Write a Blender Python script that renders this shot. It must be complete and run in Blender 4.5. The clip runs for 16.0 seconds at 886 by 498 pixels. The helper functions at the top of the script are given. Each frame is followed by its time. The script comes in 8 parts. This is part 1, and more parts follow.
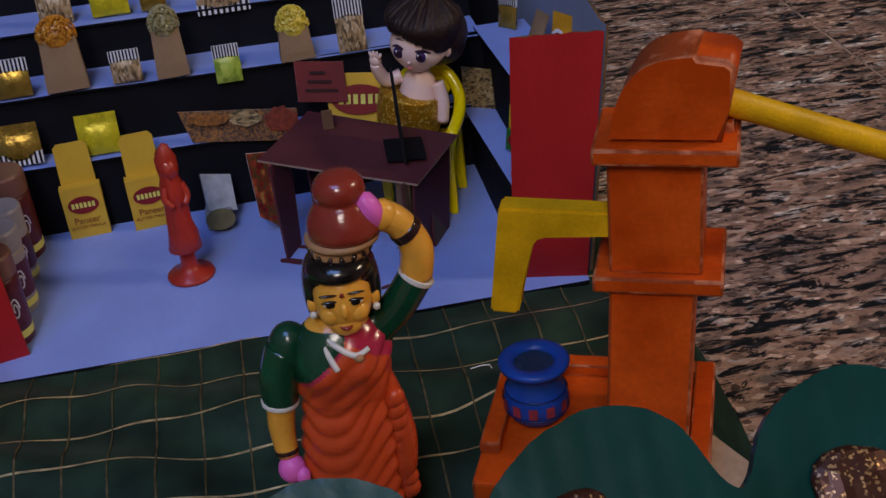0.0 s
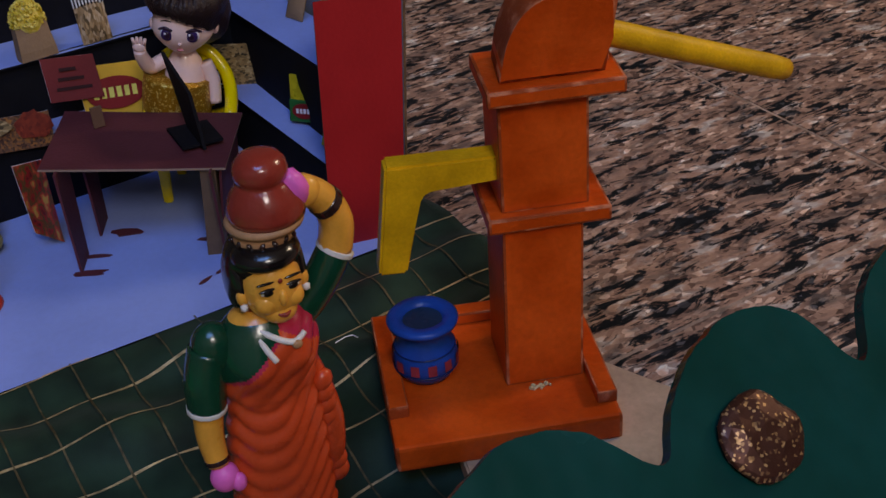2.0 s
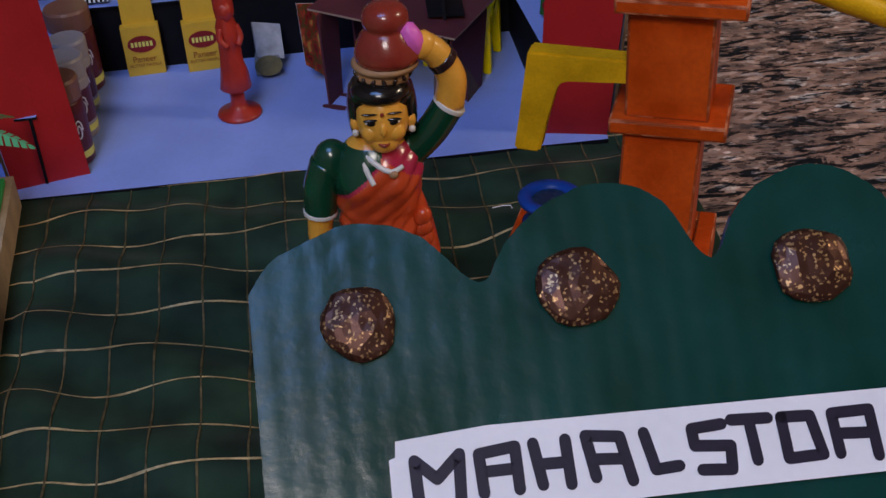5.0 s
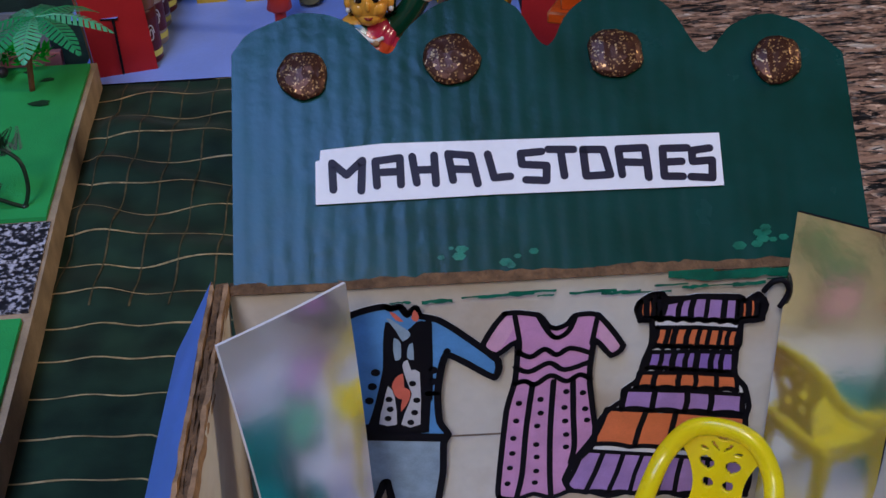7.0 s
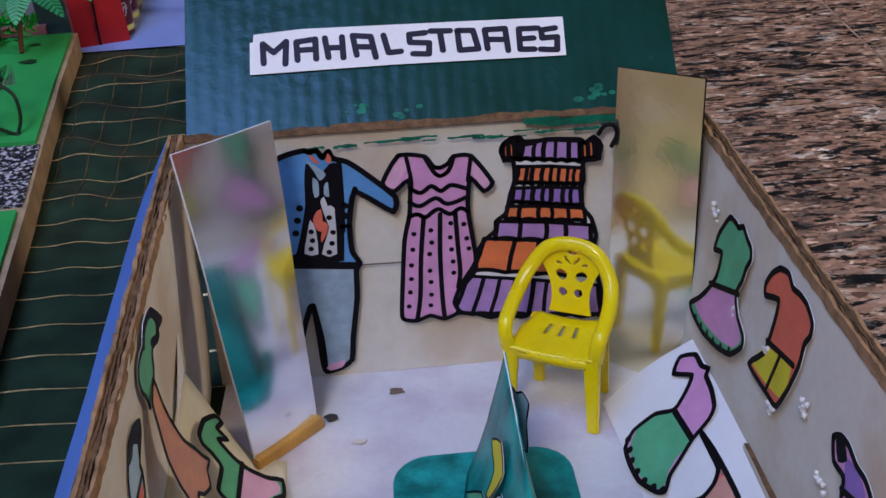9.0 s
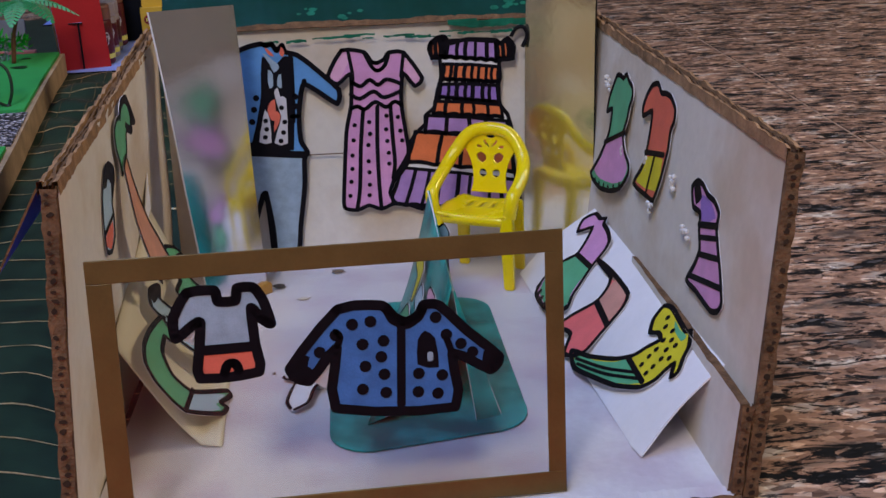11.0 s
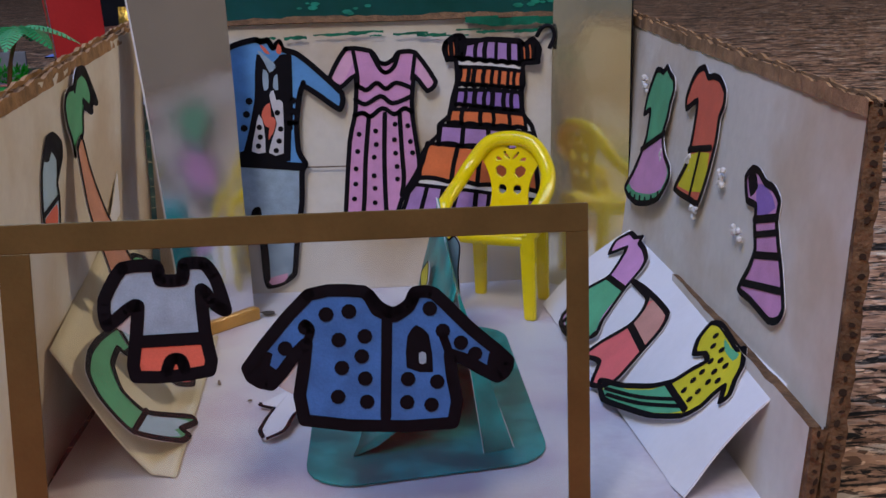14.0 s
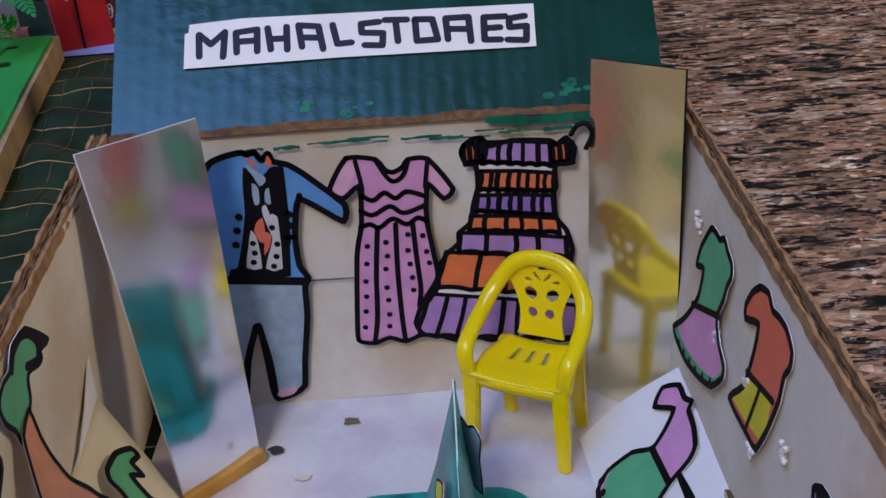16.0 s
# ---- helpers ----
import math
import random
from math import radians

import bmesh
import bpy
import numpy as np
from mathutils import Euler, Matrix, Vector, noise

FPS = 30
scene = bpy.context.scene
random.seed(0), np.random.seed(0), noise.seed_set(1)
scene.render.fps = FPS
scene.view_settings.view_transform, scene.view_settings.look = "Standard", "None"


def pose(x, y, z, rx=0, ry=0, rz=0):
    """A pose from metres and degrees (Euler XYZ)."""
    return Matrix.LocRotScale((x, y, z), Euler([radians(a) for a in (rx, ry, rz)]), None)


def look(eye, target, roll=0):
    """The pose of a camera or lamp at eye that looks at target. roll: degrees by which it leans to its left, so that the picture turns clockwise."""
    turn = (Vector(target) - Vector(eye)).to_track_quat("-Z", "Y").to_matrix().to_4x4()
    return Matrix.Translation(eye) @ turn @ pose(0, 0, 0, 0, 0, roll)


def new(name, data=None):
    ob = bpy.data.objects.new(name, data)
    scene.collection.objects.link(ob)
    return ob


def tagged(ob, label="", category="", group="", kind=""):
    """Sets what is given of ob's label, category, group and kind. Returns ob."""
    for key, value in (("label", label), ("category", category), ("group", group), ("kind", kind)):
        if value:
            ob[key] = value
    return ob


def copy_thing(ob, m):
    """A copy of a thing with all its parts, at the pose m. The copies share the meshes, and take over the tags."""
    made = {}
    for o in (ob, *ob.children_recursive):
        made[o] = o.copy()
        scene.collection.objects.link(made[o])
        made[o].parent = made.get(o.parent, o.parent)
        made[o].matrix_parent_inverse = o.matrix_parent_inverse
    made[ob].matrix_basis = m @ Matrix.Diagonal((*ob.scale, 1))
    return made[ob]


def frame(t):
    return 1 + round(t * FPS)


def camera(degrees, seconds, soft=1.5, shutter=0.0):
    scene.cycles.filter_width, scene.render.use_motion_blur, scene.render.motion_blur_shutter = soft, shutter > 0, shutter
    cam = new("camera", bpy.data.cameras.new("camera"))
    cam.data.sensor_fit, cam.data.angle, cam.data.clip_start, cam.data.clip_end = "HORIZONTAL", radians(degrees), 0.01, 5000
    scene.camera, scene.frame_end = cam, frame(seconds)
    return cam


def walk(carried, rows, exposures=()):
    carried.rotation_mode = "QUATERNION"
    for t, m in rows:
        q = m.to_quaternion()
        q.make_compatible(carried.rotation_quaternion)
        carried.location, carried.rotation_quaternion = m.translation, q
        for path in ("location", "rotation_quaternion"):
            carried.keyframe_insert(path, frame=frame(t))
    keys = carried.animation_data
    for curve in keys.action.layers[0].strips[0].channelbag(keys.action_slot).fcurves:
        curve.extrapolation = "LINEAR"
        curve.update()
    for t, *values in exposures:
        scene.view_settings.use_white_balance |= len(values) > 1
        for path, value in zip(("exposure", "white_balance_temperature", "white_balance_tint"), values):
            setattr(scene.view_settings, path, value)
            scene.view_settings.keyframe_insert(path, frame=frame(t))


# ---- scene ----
cam = camera(39.4, 16.0)
PATH = [
    (0, (0.047, 0.162, 0.388), (0.266, 1.875, -0.62), -6.2),
    (0.5, (0.016, 0.196, 0.396), (0.43, 1.798, -0.727), -5.5),
    (1, (-0.007, 0.215, 0.402), (0.549, 1.715, -0.798), -5.1),
    (1.5, (-0.029, 0.224, 0.396), (0.667, 1.686, -0.778), -4.9),
    (2, (-0.065, 0.209, 0.388), (0.766, 1.665, -0.703), -4.5),
    (2.5, (-0.086, 0.201, 0.391), (0.806, 1.636, -0.68), -4.2),
    (3, (-0.076, 0.19, 0.397), (0.8, 1.628, -0.682), -4.5),
    (3.5, (-0.059, 0.162, 0.393), (0.645, 1.648, -0.746), -4.3),
    (4, (-0.029, 0.137, 0.388), (0.426, 1.703, -0.77), -4.8),
    (4.2, (-0.014, 0.134, 0.385), (0.354, 1.723, -0.772), -4.6),
    (6.3, (0.081, -0.013, 0.397), (0.136, 1.656, -0.703), -2.9),
    (6.5, (0.083, -0.034, 0.395), (0.126, 1.64, -0.698), -3.1),
    (7, (0.084, -0.082, 0.393), (0.097, 1.6, -0.689), -3.5),
    (7.5, (0.084, -0.123, 0.381), (0.089, 1.572, -0.679), -3.7),
    (8, (0.092, -0.152, 0.382), (0.106, 1.565, -0.644), -3.4),
    (8.5, (0.1, -0.194, 0.378), (0.117, 1.537, -0.624), -3.7),
    (9, (0.11, -0.245, 0.377), (0.163, 1.491, -0.616), -4.0),
    (9.5, (0.112, -0.311, 0.374), (0.194, 1.435, -0.599), -4.1),
    (9.7, (0.112, -0.335, 0.369), (0.202, 1.417, -0.591), -4.2),
    (11.8, (0.109, -0.408, 0.193), (0.263, 1.517, -0.329), -2.0),
    (12, (0.107, -0.409, 0.189), (0.263, 1.518, -0.322), -1.9),
    (12.5, (0.109, -0.397, 0.175), (0.241, 1.535, -0.326), -1.7),
    (13, (0.108, -0.386, 0.163), (0.222, 1.552, -0.318), -1.4),
    (13.5, (0.116, -0.369, 0.164), (0.221, 1.57, -0.315), -1.7),
    (14, (0.126, -0.334, 0.188), (0.209, 1.595, -0.333), -2.2),
    (14.5, (0.133, -0.293, 0.227), (0.181, 1.606, -0.398), -3.2),
    (15, (0.143, -0.249, 0.267), (0.153, 1.601, -0.492), -4.2),
    (15.5, (0.15, -0.218, 0.311), (0.129, 1.579, -0.568), -5.0),
    (16, (0.159, -0.192, 0.34), (0.11, 1.563, -0.619), -5.3),
]
walk(cam, [(t, look(eye, target, roll)) for t, eye, target, roll in PATH],
     [(0, -0.25, 6700, 10), (4.2, -0.22, 6700, 10), (6.3, -0.08, 6050, 7), (8, 0.0, 6100, 7), (9.5, 0.10, 6300, 8), (12, 0.15, 6600, 9), (14, 0.1, 6450, 8), (16, 0.05, 6450, 8)])

# ---- world and lights ----
world = bpy.data.worlds.new("world")
scene.world = world
world.use_nodes = True
world.node_tree.nodes["Background"].inputs[0].default_value = (0.5, 0.6, 1.0, 1)
world.node_tree.nodes["Background"].inputs[1].default_value = 0.02


def area_lamp(name, eye, target, size_x, size_y, watts, color):
    data = bpy.data.lights.new(name, "AREA")
    data.shape, data.size, data.size_y, data.energy, data.color = "RECTANGLE", size_x, size_y, watts, color
    ob = new(name, data)
    ob.matrix_world = look(eye, target)
    return ob



def bulb(name, at, watts, color, radius):
    data = bpy.data.lights.new(name, "POINT")
    data.energy, data.color, data.shadow_soft_size = watts, color, radius
    ob = new(name, data)
    ob.location = at
    return ob


area_lamp("tube_light", (-0.62, -0.60, 2.45), (-0.45, -0.3, 0), 1.2, 0.9, 33, (0.19, 0.40, 1.0))
bulb("ceiling_bulb", (-0.42, -1.58, 1.98), 103, (0.97, 0.89, 0.86), 0.32)
# Added warm fill from the right, no known lamp; brightens the store's left wall.
bulb("wall_bulb", (1.65, 0.30, 1.2), 44, (1.0, 0.80, 0.58), 0.16)

# ---- materials ----
MATS = {}


def link(nt, a, b):
    nt.links.new(a, b)


def mat(name, color, rough=0.6, metal=0.0, var=0.15, scale=60, bump=0.15, fine=None, coat=0.0, second=None, amount=0.5, spec=0.32, edge=0.5, soft=0.18):
    """A surface with grain at two scales; second: a stain colour mixed in by large noise."""
    if name in MATS:
        return MATS[name]
    m = bpy.data.materials.new(name)
    m.use_nodes = True
    nt = m.node_tree
    p = nt.nodes["Principled BSDF"]
    tc = nt.nodes.new("ShaderNodeTexCoord")
    big = nt.nodes.new("ShaderNodeTexNoise")
    big.inputs["Scale"].default_value, big.inputs["Detail"].default_value = scale, 6
    small = nt.nodes.new("ShaderNodeTexNoise")
    small.inputs["Scale"].default_value, small.inputs["Detail"].default_value = fine or scale * 12, 4
    link(nt, tc.outputs["Object"], big.inputs["Vector"])
    link(nt, tc.outputs["Object"], small.inputs["Vector"])
    ramp = nt.nodes.new("ShaderNodeValToRGB")
    ramp.color_ramp.elements[0].position, ramp.color_ramp.elements[1].position = edge - soft, edge + soft
    lo = [c * (1 - var) for c in color]
    hi = [min(1, c * (1 + var * 0.6)) for c in color]
    if second:
        hi = [c * (1 - amount) + d * amount for c, d in zip(color, second)]
    ramp.color_ramp.elements[0].color, ramp.color_ramp.elements[1].color = (*lo, 1), (*hi, 1)
    link(nt, big.outputs["Fac"], ramp.inputs["Fac"])
    mix = nt.nodes.new("ShaderNodeMix")
    mix.data_type, mix.blend_type = "RGBA", "MULTIPLY"
    mix.inputs[0].default_value = min(1, var * 2)
    link(nt, ramp.outputs["Color"], mix.inputs[6])
    grey = nt.nodes.new("ShaderNodeMapRange")
    grey.inputs[3].default_value, grey.inputs[4].default_value = 0.55, 1.3
    link(nt, small.outputs["Fac"], grey.inputs[0])
    link(nt, grey.outputs[0], mix.inputs[7])
    link(nt, mix.outputs[2], p.inputs["Base Color"])
    rr = nt.nodes.new("ShaderNodeMapRange")
    rr.inputs[3].default_value, rr.inputs[4].default_value = max(0.08, rough - 0.12), min(1, rough + 0.12)
    link(nt, big.outputs["Fac"], rr.inputs[0])
    link(nt, rr.outputs[0], p.inputs["Roughness"])
    p.inputs["Metallic"].default_value = metal
    p.inputs["Specular IOR Level"].default_value = spec
    p.inputs["Coat Weight"].default_value = coat
    p.inputs["Coat Roughness"].default_value = 0.12
    if bump:
        b = nt.nodes.new("ShaderNodeBump")
        b.inputs["Strength"].default_value, b.inputs["Distance"].default_value = bump, 0.001
        link(nt, small.outputs["Fac"], b.inputs["Height"])
        link(nt, b.outputs["Normal"], p.inputs["Normal"])
    MATS[name] = m
    return m


def granite():
    """Polished stone: pink and grey grains, with drawn-out black streaks and white flecks."""
    m = bpy.data.materials.new("granite")
    m.use_nodes = True
    nt = m.node_tree
    p = nt.nodes["Principled BSDF"]
    tc = nt.nodes.new("ShaderNodeTexCoord")

    def stretched(sx, turn):
        mp = nt.nodes.new("ShaderNodeMapping")
        mp.inputs["Scale"].default_value = (sx, 1.0, 1.0)
        mp.inputs["Rotation"].default_value = (0, 0, radians(turn))
        link(nt, tc.outputs["Object"], mp.inputs["Vector"])
        return mp.outputs[0]

    def noise_node(vec, scale, detail, rough, warp=0.0):
        n = nt.nodes.new("ShaderNodeTexNoise")
        n.inputs["Scale"].default_value, n.inputs["Detail"].default_value, n.inputs["Roughness"].default_value = scale, detail, rough
        n.inputs["Distortion"].default_value = warp
        link(nt, vec, n.inputs["Vector"])
        return n.outputs["Fac"]

    def ramp_node(fac, stops):
        r = nt.nodes.new("ShaderNodeValToRGB")
        e = r.color_ramp.elements
        e[0].position, e[0].color = stops[0][0], (*stops[0][1], 1)
        e[1].position, e[1].color = stops[-1][0], (*stops[-1][1], 1)
        for pos, col in stops[1:-1]:
            q = e.new(pos)
            q.color = (*col, 1)
        link(nt, fac, r.inputs["Fac"])
        return r.outputs["Color"]

    def cell_node(scale, sx):
        v = nt.nodes.new("ShaderNodeTexVoronoi")
        v.inputs["Scale"].default_value = scale
        link(nt, stretched(sx, 6), v.inputs["Vector"])
        sep = nt.nodes.new("ShaderNodeSeparateColor")
        link(nt, v.outputs["Color"], sep.inputs[0])
        return sep.outputs[0], v.outputs["Distance"]

    def mixed(fac, a, b, mode="MIX"):
        mx = nt.nodes.new("ShaderNodeMix")
        mx.data_type, mx.blend_type = "RGBA", mode
        if isinstance(fac, float):
            mx.inputs[0].default_value = fac
        else:
            link(nt, fac, mx.inputs[0])
        link(nt, a, mx.inputs[6])
        link(nt, b, mx.inputs[7])
        return mx.outputs[2]

    body = ramp_node(noise_node(stretched(0.45, 4), 70, 5, 0.6, 0.4), [(0.34, (0.14, 0.11, 0.09)), (0.45, (0.32, 0.205, 0.145)), (0.55, (0.45, 0.28, 0.19)), (0.65, (0.52, 0.46, 0.39))])
    grain, dist = cell_node(330, 0.6)
    grains = ramp_node(grain, [(0.0, (0.25, 0.22, 0.22)), (0.25, (0.75, 0.70, 0.70)), (0.75, (1.0, 0.95, 0.92)), (0.90, (1.2, 1.22, 1.2)), (1.0, (1.9, 2.05, 2.1))])
    col = mixed(1.0, body, grains, "MULTIPLY")
    streak = ramp_node(noise_node(stretched(0.30, 4), 124, 9, 0.70, 0.7), [(0.456, (0, 0, 0)), (0.484, (1, 1, 1))])
    black = ramp_node(grain, [(0.0, (0.007, 0.008, 0.009)), (0.85, (0.014, 0.015, 0.016)), (1.0, (0.12, 0.11, 0.11))])
    col = mixed(streak, black, col)
    link(nt, col, p.inputs["Base Color"])
    p.inputs["Roughness"].default_value = 0.46
    p.inputs["Specular IOR Level"].default_value = 0.12
    b = nt.nodes.new("ShaderNodeBump")
    b.inputs["Strength"].default_value, b.inputs["Distance"].default_value = 0.12, 0.0005
    link(nt, dist, b.inputs["Height"])
    link(nt, b.outputs["Normal"], p.inputs["Normal"])
    return m


def corrugated(name, color, axis=0, pitch=0.006, rough=0.5, coat=0.0, second=None, depth=0.25, dents=0.03):
    """Painted corrugated card: the flutes show as soft ridges."""
    m = mat(name, color, rough, 0, 0.22, 30, dents, 130, coat, second, 0.6, 0.55)
    nt = m.node_tree
    tc = nt.nodes.new("ShaderNodeTexCoord")
    w = nt.nodes.new("ShaderNodeTexWave")
    w.bands_direction = "XYZ"[axis]
    w.inputs["Scale"].default_value = 0.314 / pitch
    w.inputs["Distortion"].default_value, w.inputs["Detail"].default_value = 0.8, 2
    link(nt, tc.outputs["Object"], w.inputs["Vector"])
    b = nt.nodes.new("ShaderNodeBump")
    b.inputs["Strength"].default_value, b.inputs["Distance"].default_value = depth, 0.001
    link(nt, w.outputs["Fac"], b.inputs["Height"])
    p = nt.nodes["Principled BSDF"]
    old = p.inputs["Normal"].links[0].from_node
    link(nt, b.outputs["Normal"], old.inputs["Normal"])
    return m


def glitter(name, color, spark, scale=900, metal=0.7, edge=0.45):
    m = bpy.data.materials.new(name)
    m.use_nodes = True
    nt = m.node_tree
    p = nt.nodes["Principled BSDF"]
    tc = nt.nodes.new("ShaderNodeTexCoord")
    v = nt.nodes.new("ShaderNodeTexVoronoi")
    v.inputs["Scale"].default_value = scale
    link(nt, tc.outputs["Object"], v.inputs["Vector"])
    sep = nt.nodes.new("ShaderNodeSeparateColor")
    link(nt, v.outputs["Color"], sep.inputs[0])
    ramp = nt.nodes.new("ShaderNodeValToRGB")
    ramp.color_ramp.elements[0].position, ramp.color_ramp.elements[0].color = edge, (*color, 1)
    ramp.color_ramp.elements[1].position, ramp.color_ramp.elements[1].color = 0.95, (*spark, 1)
    link(nt, sep.outputs[0], ramp.inputs["Fac"])
    link(nt, ramp.outputs["Color"], p.inputs["Base Color"])
    p.inputs["Metallic"].default_value, p.inputs["Roughness"].default_value = metal, 0.38
    b = nt.nodes.new("ShaderNodeBump")
    b.inputs["Strength"].default_value, b.inputs["Distance"].default_value = 1.0, 0.002
    link(nt, sep.outputs[1], b.inputs["Height"])
    link(nt, b.outputs["Normal"], p.inputs["Normal"])
    MATS[name] = m
    return m


def picture(name, colors, scale=220, stretch=(1, 1, 1), rough=0.3, voronoi=True):
    """A printed photo of seeds or spices: patches of several colours."""
    m = bpy.data.materials.new(name)
    m.use_nodes = True
    nt = m.node_tree
    p = nt.nodes["Principled BSDF"]
    tc = nt.nodes.new("ShaderNodeTexCoord")
    mp = nt.nodes.new("ShaderNodeMapping")
    mp.inputs["Scale"].default_value = stretch
    link(nt, tc.outputs["Object"], mp.inputs["Vector"])
    if voronoi:
        v = nt.nodes.new("ShaderNodeTexVoronoi")
        v.inputs["Scale"].default_value = scale
        link(nt, mp.outputs[0], v.inputs["Vector"])
        sep = nt.nodes.new("ShaderNodeSeparateColor")
        link(nt, v.outputs["Color"], sep.inputs[0])
        src = sep.outputs[0]
    else:
        v = nt.nodes.new("ShaderNodeTexNoise")
        v.inputs["Scale"].default_value, v.inputs["Detail"].default_value = scale, 8
        link(nt, mp.outputs[0], v.inputs["Vector"])
        src = v.outputs["Fac"]
    ramp = nt.nodes.new("ShaderNodeValToRGB")
    e = ramp.color_ramp.elements
    lo, hi = (0.1, 0.95) if voronoi else (0.32, 0.68)
    e[0].position, e[0].color = lo, (*colors[0], 1)
    e[1].position, e[1].color = hi, (*colors[-1], 1)
    for k, c in enumerate(colors[1:-1]):
        n = e.new(lo + (hi - lo) * (k + 1) / (len(colors) - 1))
        n.color = (*c, 1)
    link(nt, src, ramp.inputs["Fac"])
    link(nt, ramp.outputs["Color"], p.inputs["Base Color"])
    p.inputs["Roughness"].default_value = rough
    MATS[name] = m
    return m


def film():
    m = bpy.data.materials.new("clear_film")
    m.use_nodes = True
    nt = m.node_tree
    out = nt.nodes["Material Output"]
    nt.nodes.remove(nt.nodes["Principled BSDF"])
    clear = nt.nodes.new("ShaderNodeBsdfTransparent")
    clear.inputs[0].default_value = (0.93, 0.93, 0.92, 1)
    gloss = nt.nodes.new("ShaderNodeBsdfGlossy")
    gloss.inputs["Roughness"].default_value = 0.12
    fres = nt.nodes.new("ShaderNodeFresnel")
    fres.inputs[0].default_value = 1.4
    mix = nt.nodes.new("ShaderNodeMixShader")
    link(nt, fres.outputs[0], mix.inputs[0])
    link(nt, clear.outputs[0], mix.inputs[1])
    link(nt, gloss.outputs[0], mix.inputs[2])
    link(nt, mix.outputs[0], out.inputs["Surface"])
    return m


GRANITE = granite()
FILM = film()
GROUT = mat("grout", (0.40, 0.28, 0.20), 0.5, var=0.5, scale=60)
PLASTER = mat("plaster", (0.22, 0.212, 0.205), 0.9, var=0.08, scale=3, bump=0.05)
LINER = mat("paper_liner", (0.76, 0.70, 0.62), 0.7, var=0.10, scale=17, bump=0.25, second=(0.46, 0.33, 0.20), amount=0.6, edge=0.54, soft=0.09)
FLOORPAPER = mat("floor_paper", (0.78, 0.75, 0.77), 0.45, var=0.12, scale=24, bump=0.2, second=(0.52, 0.43, 0.50), amount=0.7, edge=0.54, soft=0.08)
CORE = mat("cardboard_core", (0.17, 0.092, 0.045), 0.9, var=0.45, scale=180, bump=0.9, fine=700)
BLUEPAPER = mat("blue_paint", (0.13, 0.24, 0.72), 0.55, var=0.10, scale=40, bump=0.1)
SHOPBLUE = mat("blue_chart_paper", (0.27, 0.36, 0.78), 0.5, var=0.08, scale=25, bump=0.1)
BLACK = mat("black_paper", (0.006, 0.006, 0.009), 0.75, spec=0.15, var=0.3, scale=60, bump=0.15)
HEADER = corrugated("header_paint", (0.003, 0.042, 0.029), 0, 0.0075, 0.24, 0.0, (0.002, 0.050, 0.046), 0.06, 0.24)
HEADER.node_tree.nodes["Principled BSDF"].inputs["Specular IOR Level"].default_value = 0.34
WHITE = mat("white_card", (0.80, 0.78, 0.80), 0.5, var=0.05, scale=30, bump=0.06)
INK = mat("marker_ink", (0.004, 0.003, 0.006), 0.6, var=0.3, scale=300, bump=0.0, spec=0.15)
GOLD = mat("gold_card", (0.19, 0.125, 0.042), 0.36, 0.5, var=0.12, scale=60, bump=0.08)
MIRROR = mat("mirror_card", (0.86, 0.84, 0.85), 0.07, 1.0, var=0.05, scale=18, bump=0.05, fine=160)
MIRRORGOLD = mat("gilt_mirror_card", (0.88, 0.86, 0.64), 0.05, 0.95, var=0.06, scale=18, bump=0.05, fine=260)
YELLOW = mat("yellow_plastic", (0.86, 0.66, 0.0), 0.28, var=0.04, scale=40, bump=0.03, coat=0.4)
ORANGE = mat("orange_paint", (0.66, 0.072, 0.003), 0.38, var=0.24, scale=34, bump=0.3, second=(0.70, 0.098, 0.008), amount=0.7, soft=0.10)
PUMPYELLOW = mat("yellow_wood_paint", (0.72, 0.385, 0.004), 0.45, var=0.22, scale=60, bump=0.3)
POTBLUE = mat("blue_pot_paint", (0.01, 0.06, 0.32), 0.35, var=0.2, scale=80, bump=0.15)
WOOD = mat("plank_wood", (0.56, 0.39, 0.23), 0.6, var=0.25, scale=30, bump=0.3)
REDCARD = mat("red_card", (0.40, 0.012, 0.014), 0.55, var=0.10, scale=40, bump=0.15)
MAROON = mat("maroon_card", (0.095, 0.022, 0.030), 0.6, var=0.15, scale=50, bump=0.2)
FOAM = mat("green_foam", (0.035, 0.36, 0.085), 0.75, var=0.12, scale=30, bump=0.3, fine=900)
BOARD = mat("board_edge", (0.42, 0.30, 0.19), 0.8, var=0.25, scale=60, bump=0.3)
TEAL = mat("teal_paint", (0.0, 0.22, 0.21), 0.35, var=0.35, scale=48, bump=0.15, second=(0.02, 0.38, 0.35), amount=0.9, soft=0.10)

# ---- mesh helpers ----


def make(name, bm, material, parent=None, label=""):
    me = bpy.data.meshes.new(name)
    bmesh.ops.recalc_face_normals(bm, faces=bm.faces)
    bm.to_mesh(me)
    bm.free()
    for mm in (material if isinstance(material, (list, tuple)) else [material]):
        me.materials.append(mm)
    ob = new(name, me)
    if parent:
        ob.parent = parent
    if label:
        ob["label"] = label
    return ob


def part(name, bm, material, parent, label=""):
    return make(name, bm, material, parent, label)


def thing(name, label, category, m=None, group="", kind=""):
    ob = new(name)
    ob.empty_display_size = 0.02
    if m is not None:
        ob.matrix_world = m
    return tagged(ob, label, category, group, kind)


def smooth(ob):
    for f in ob.data.polygons:
        f.use_smooth = True
    return ob


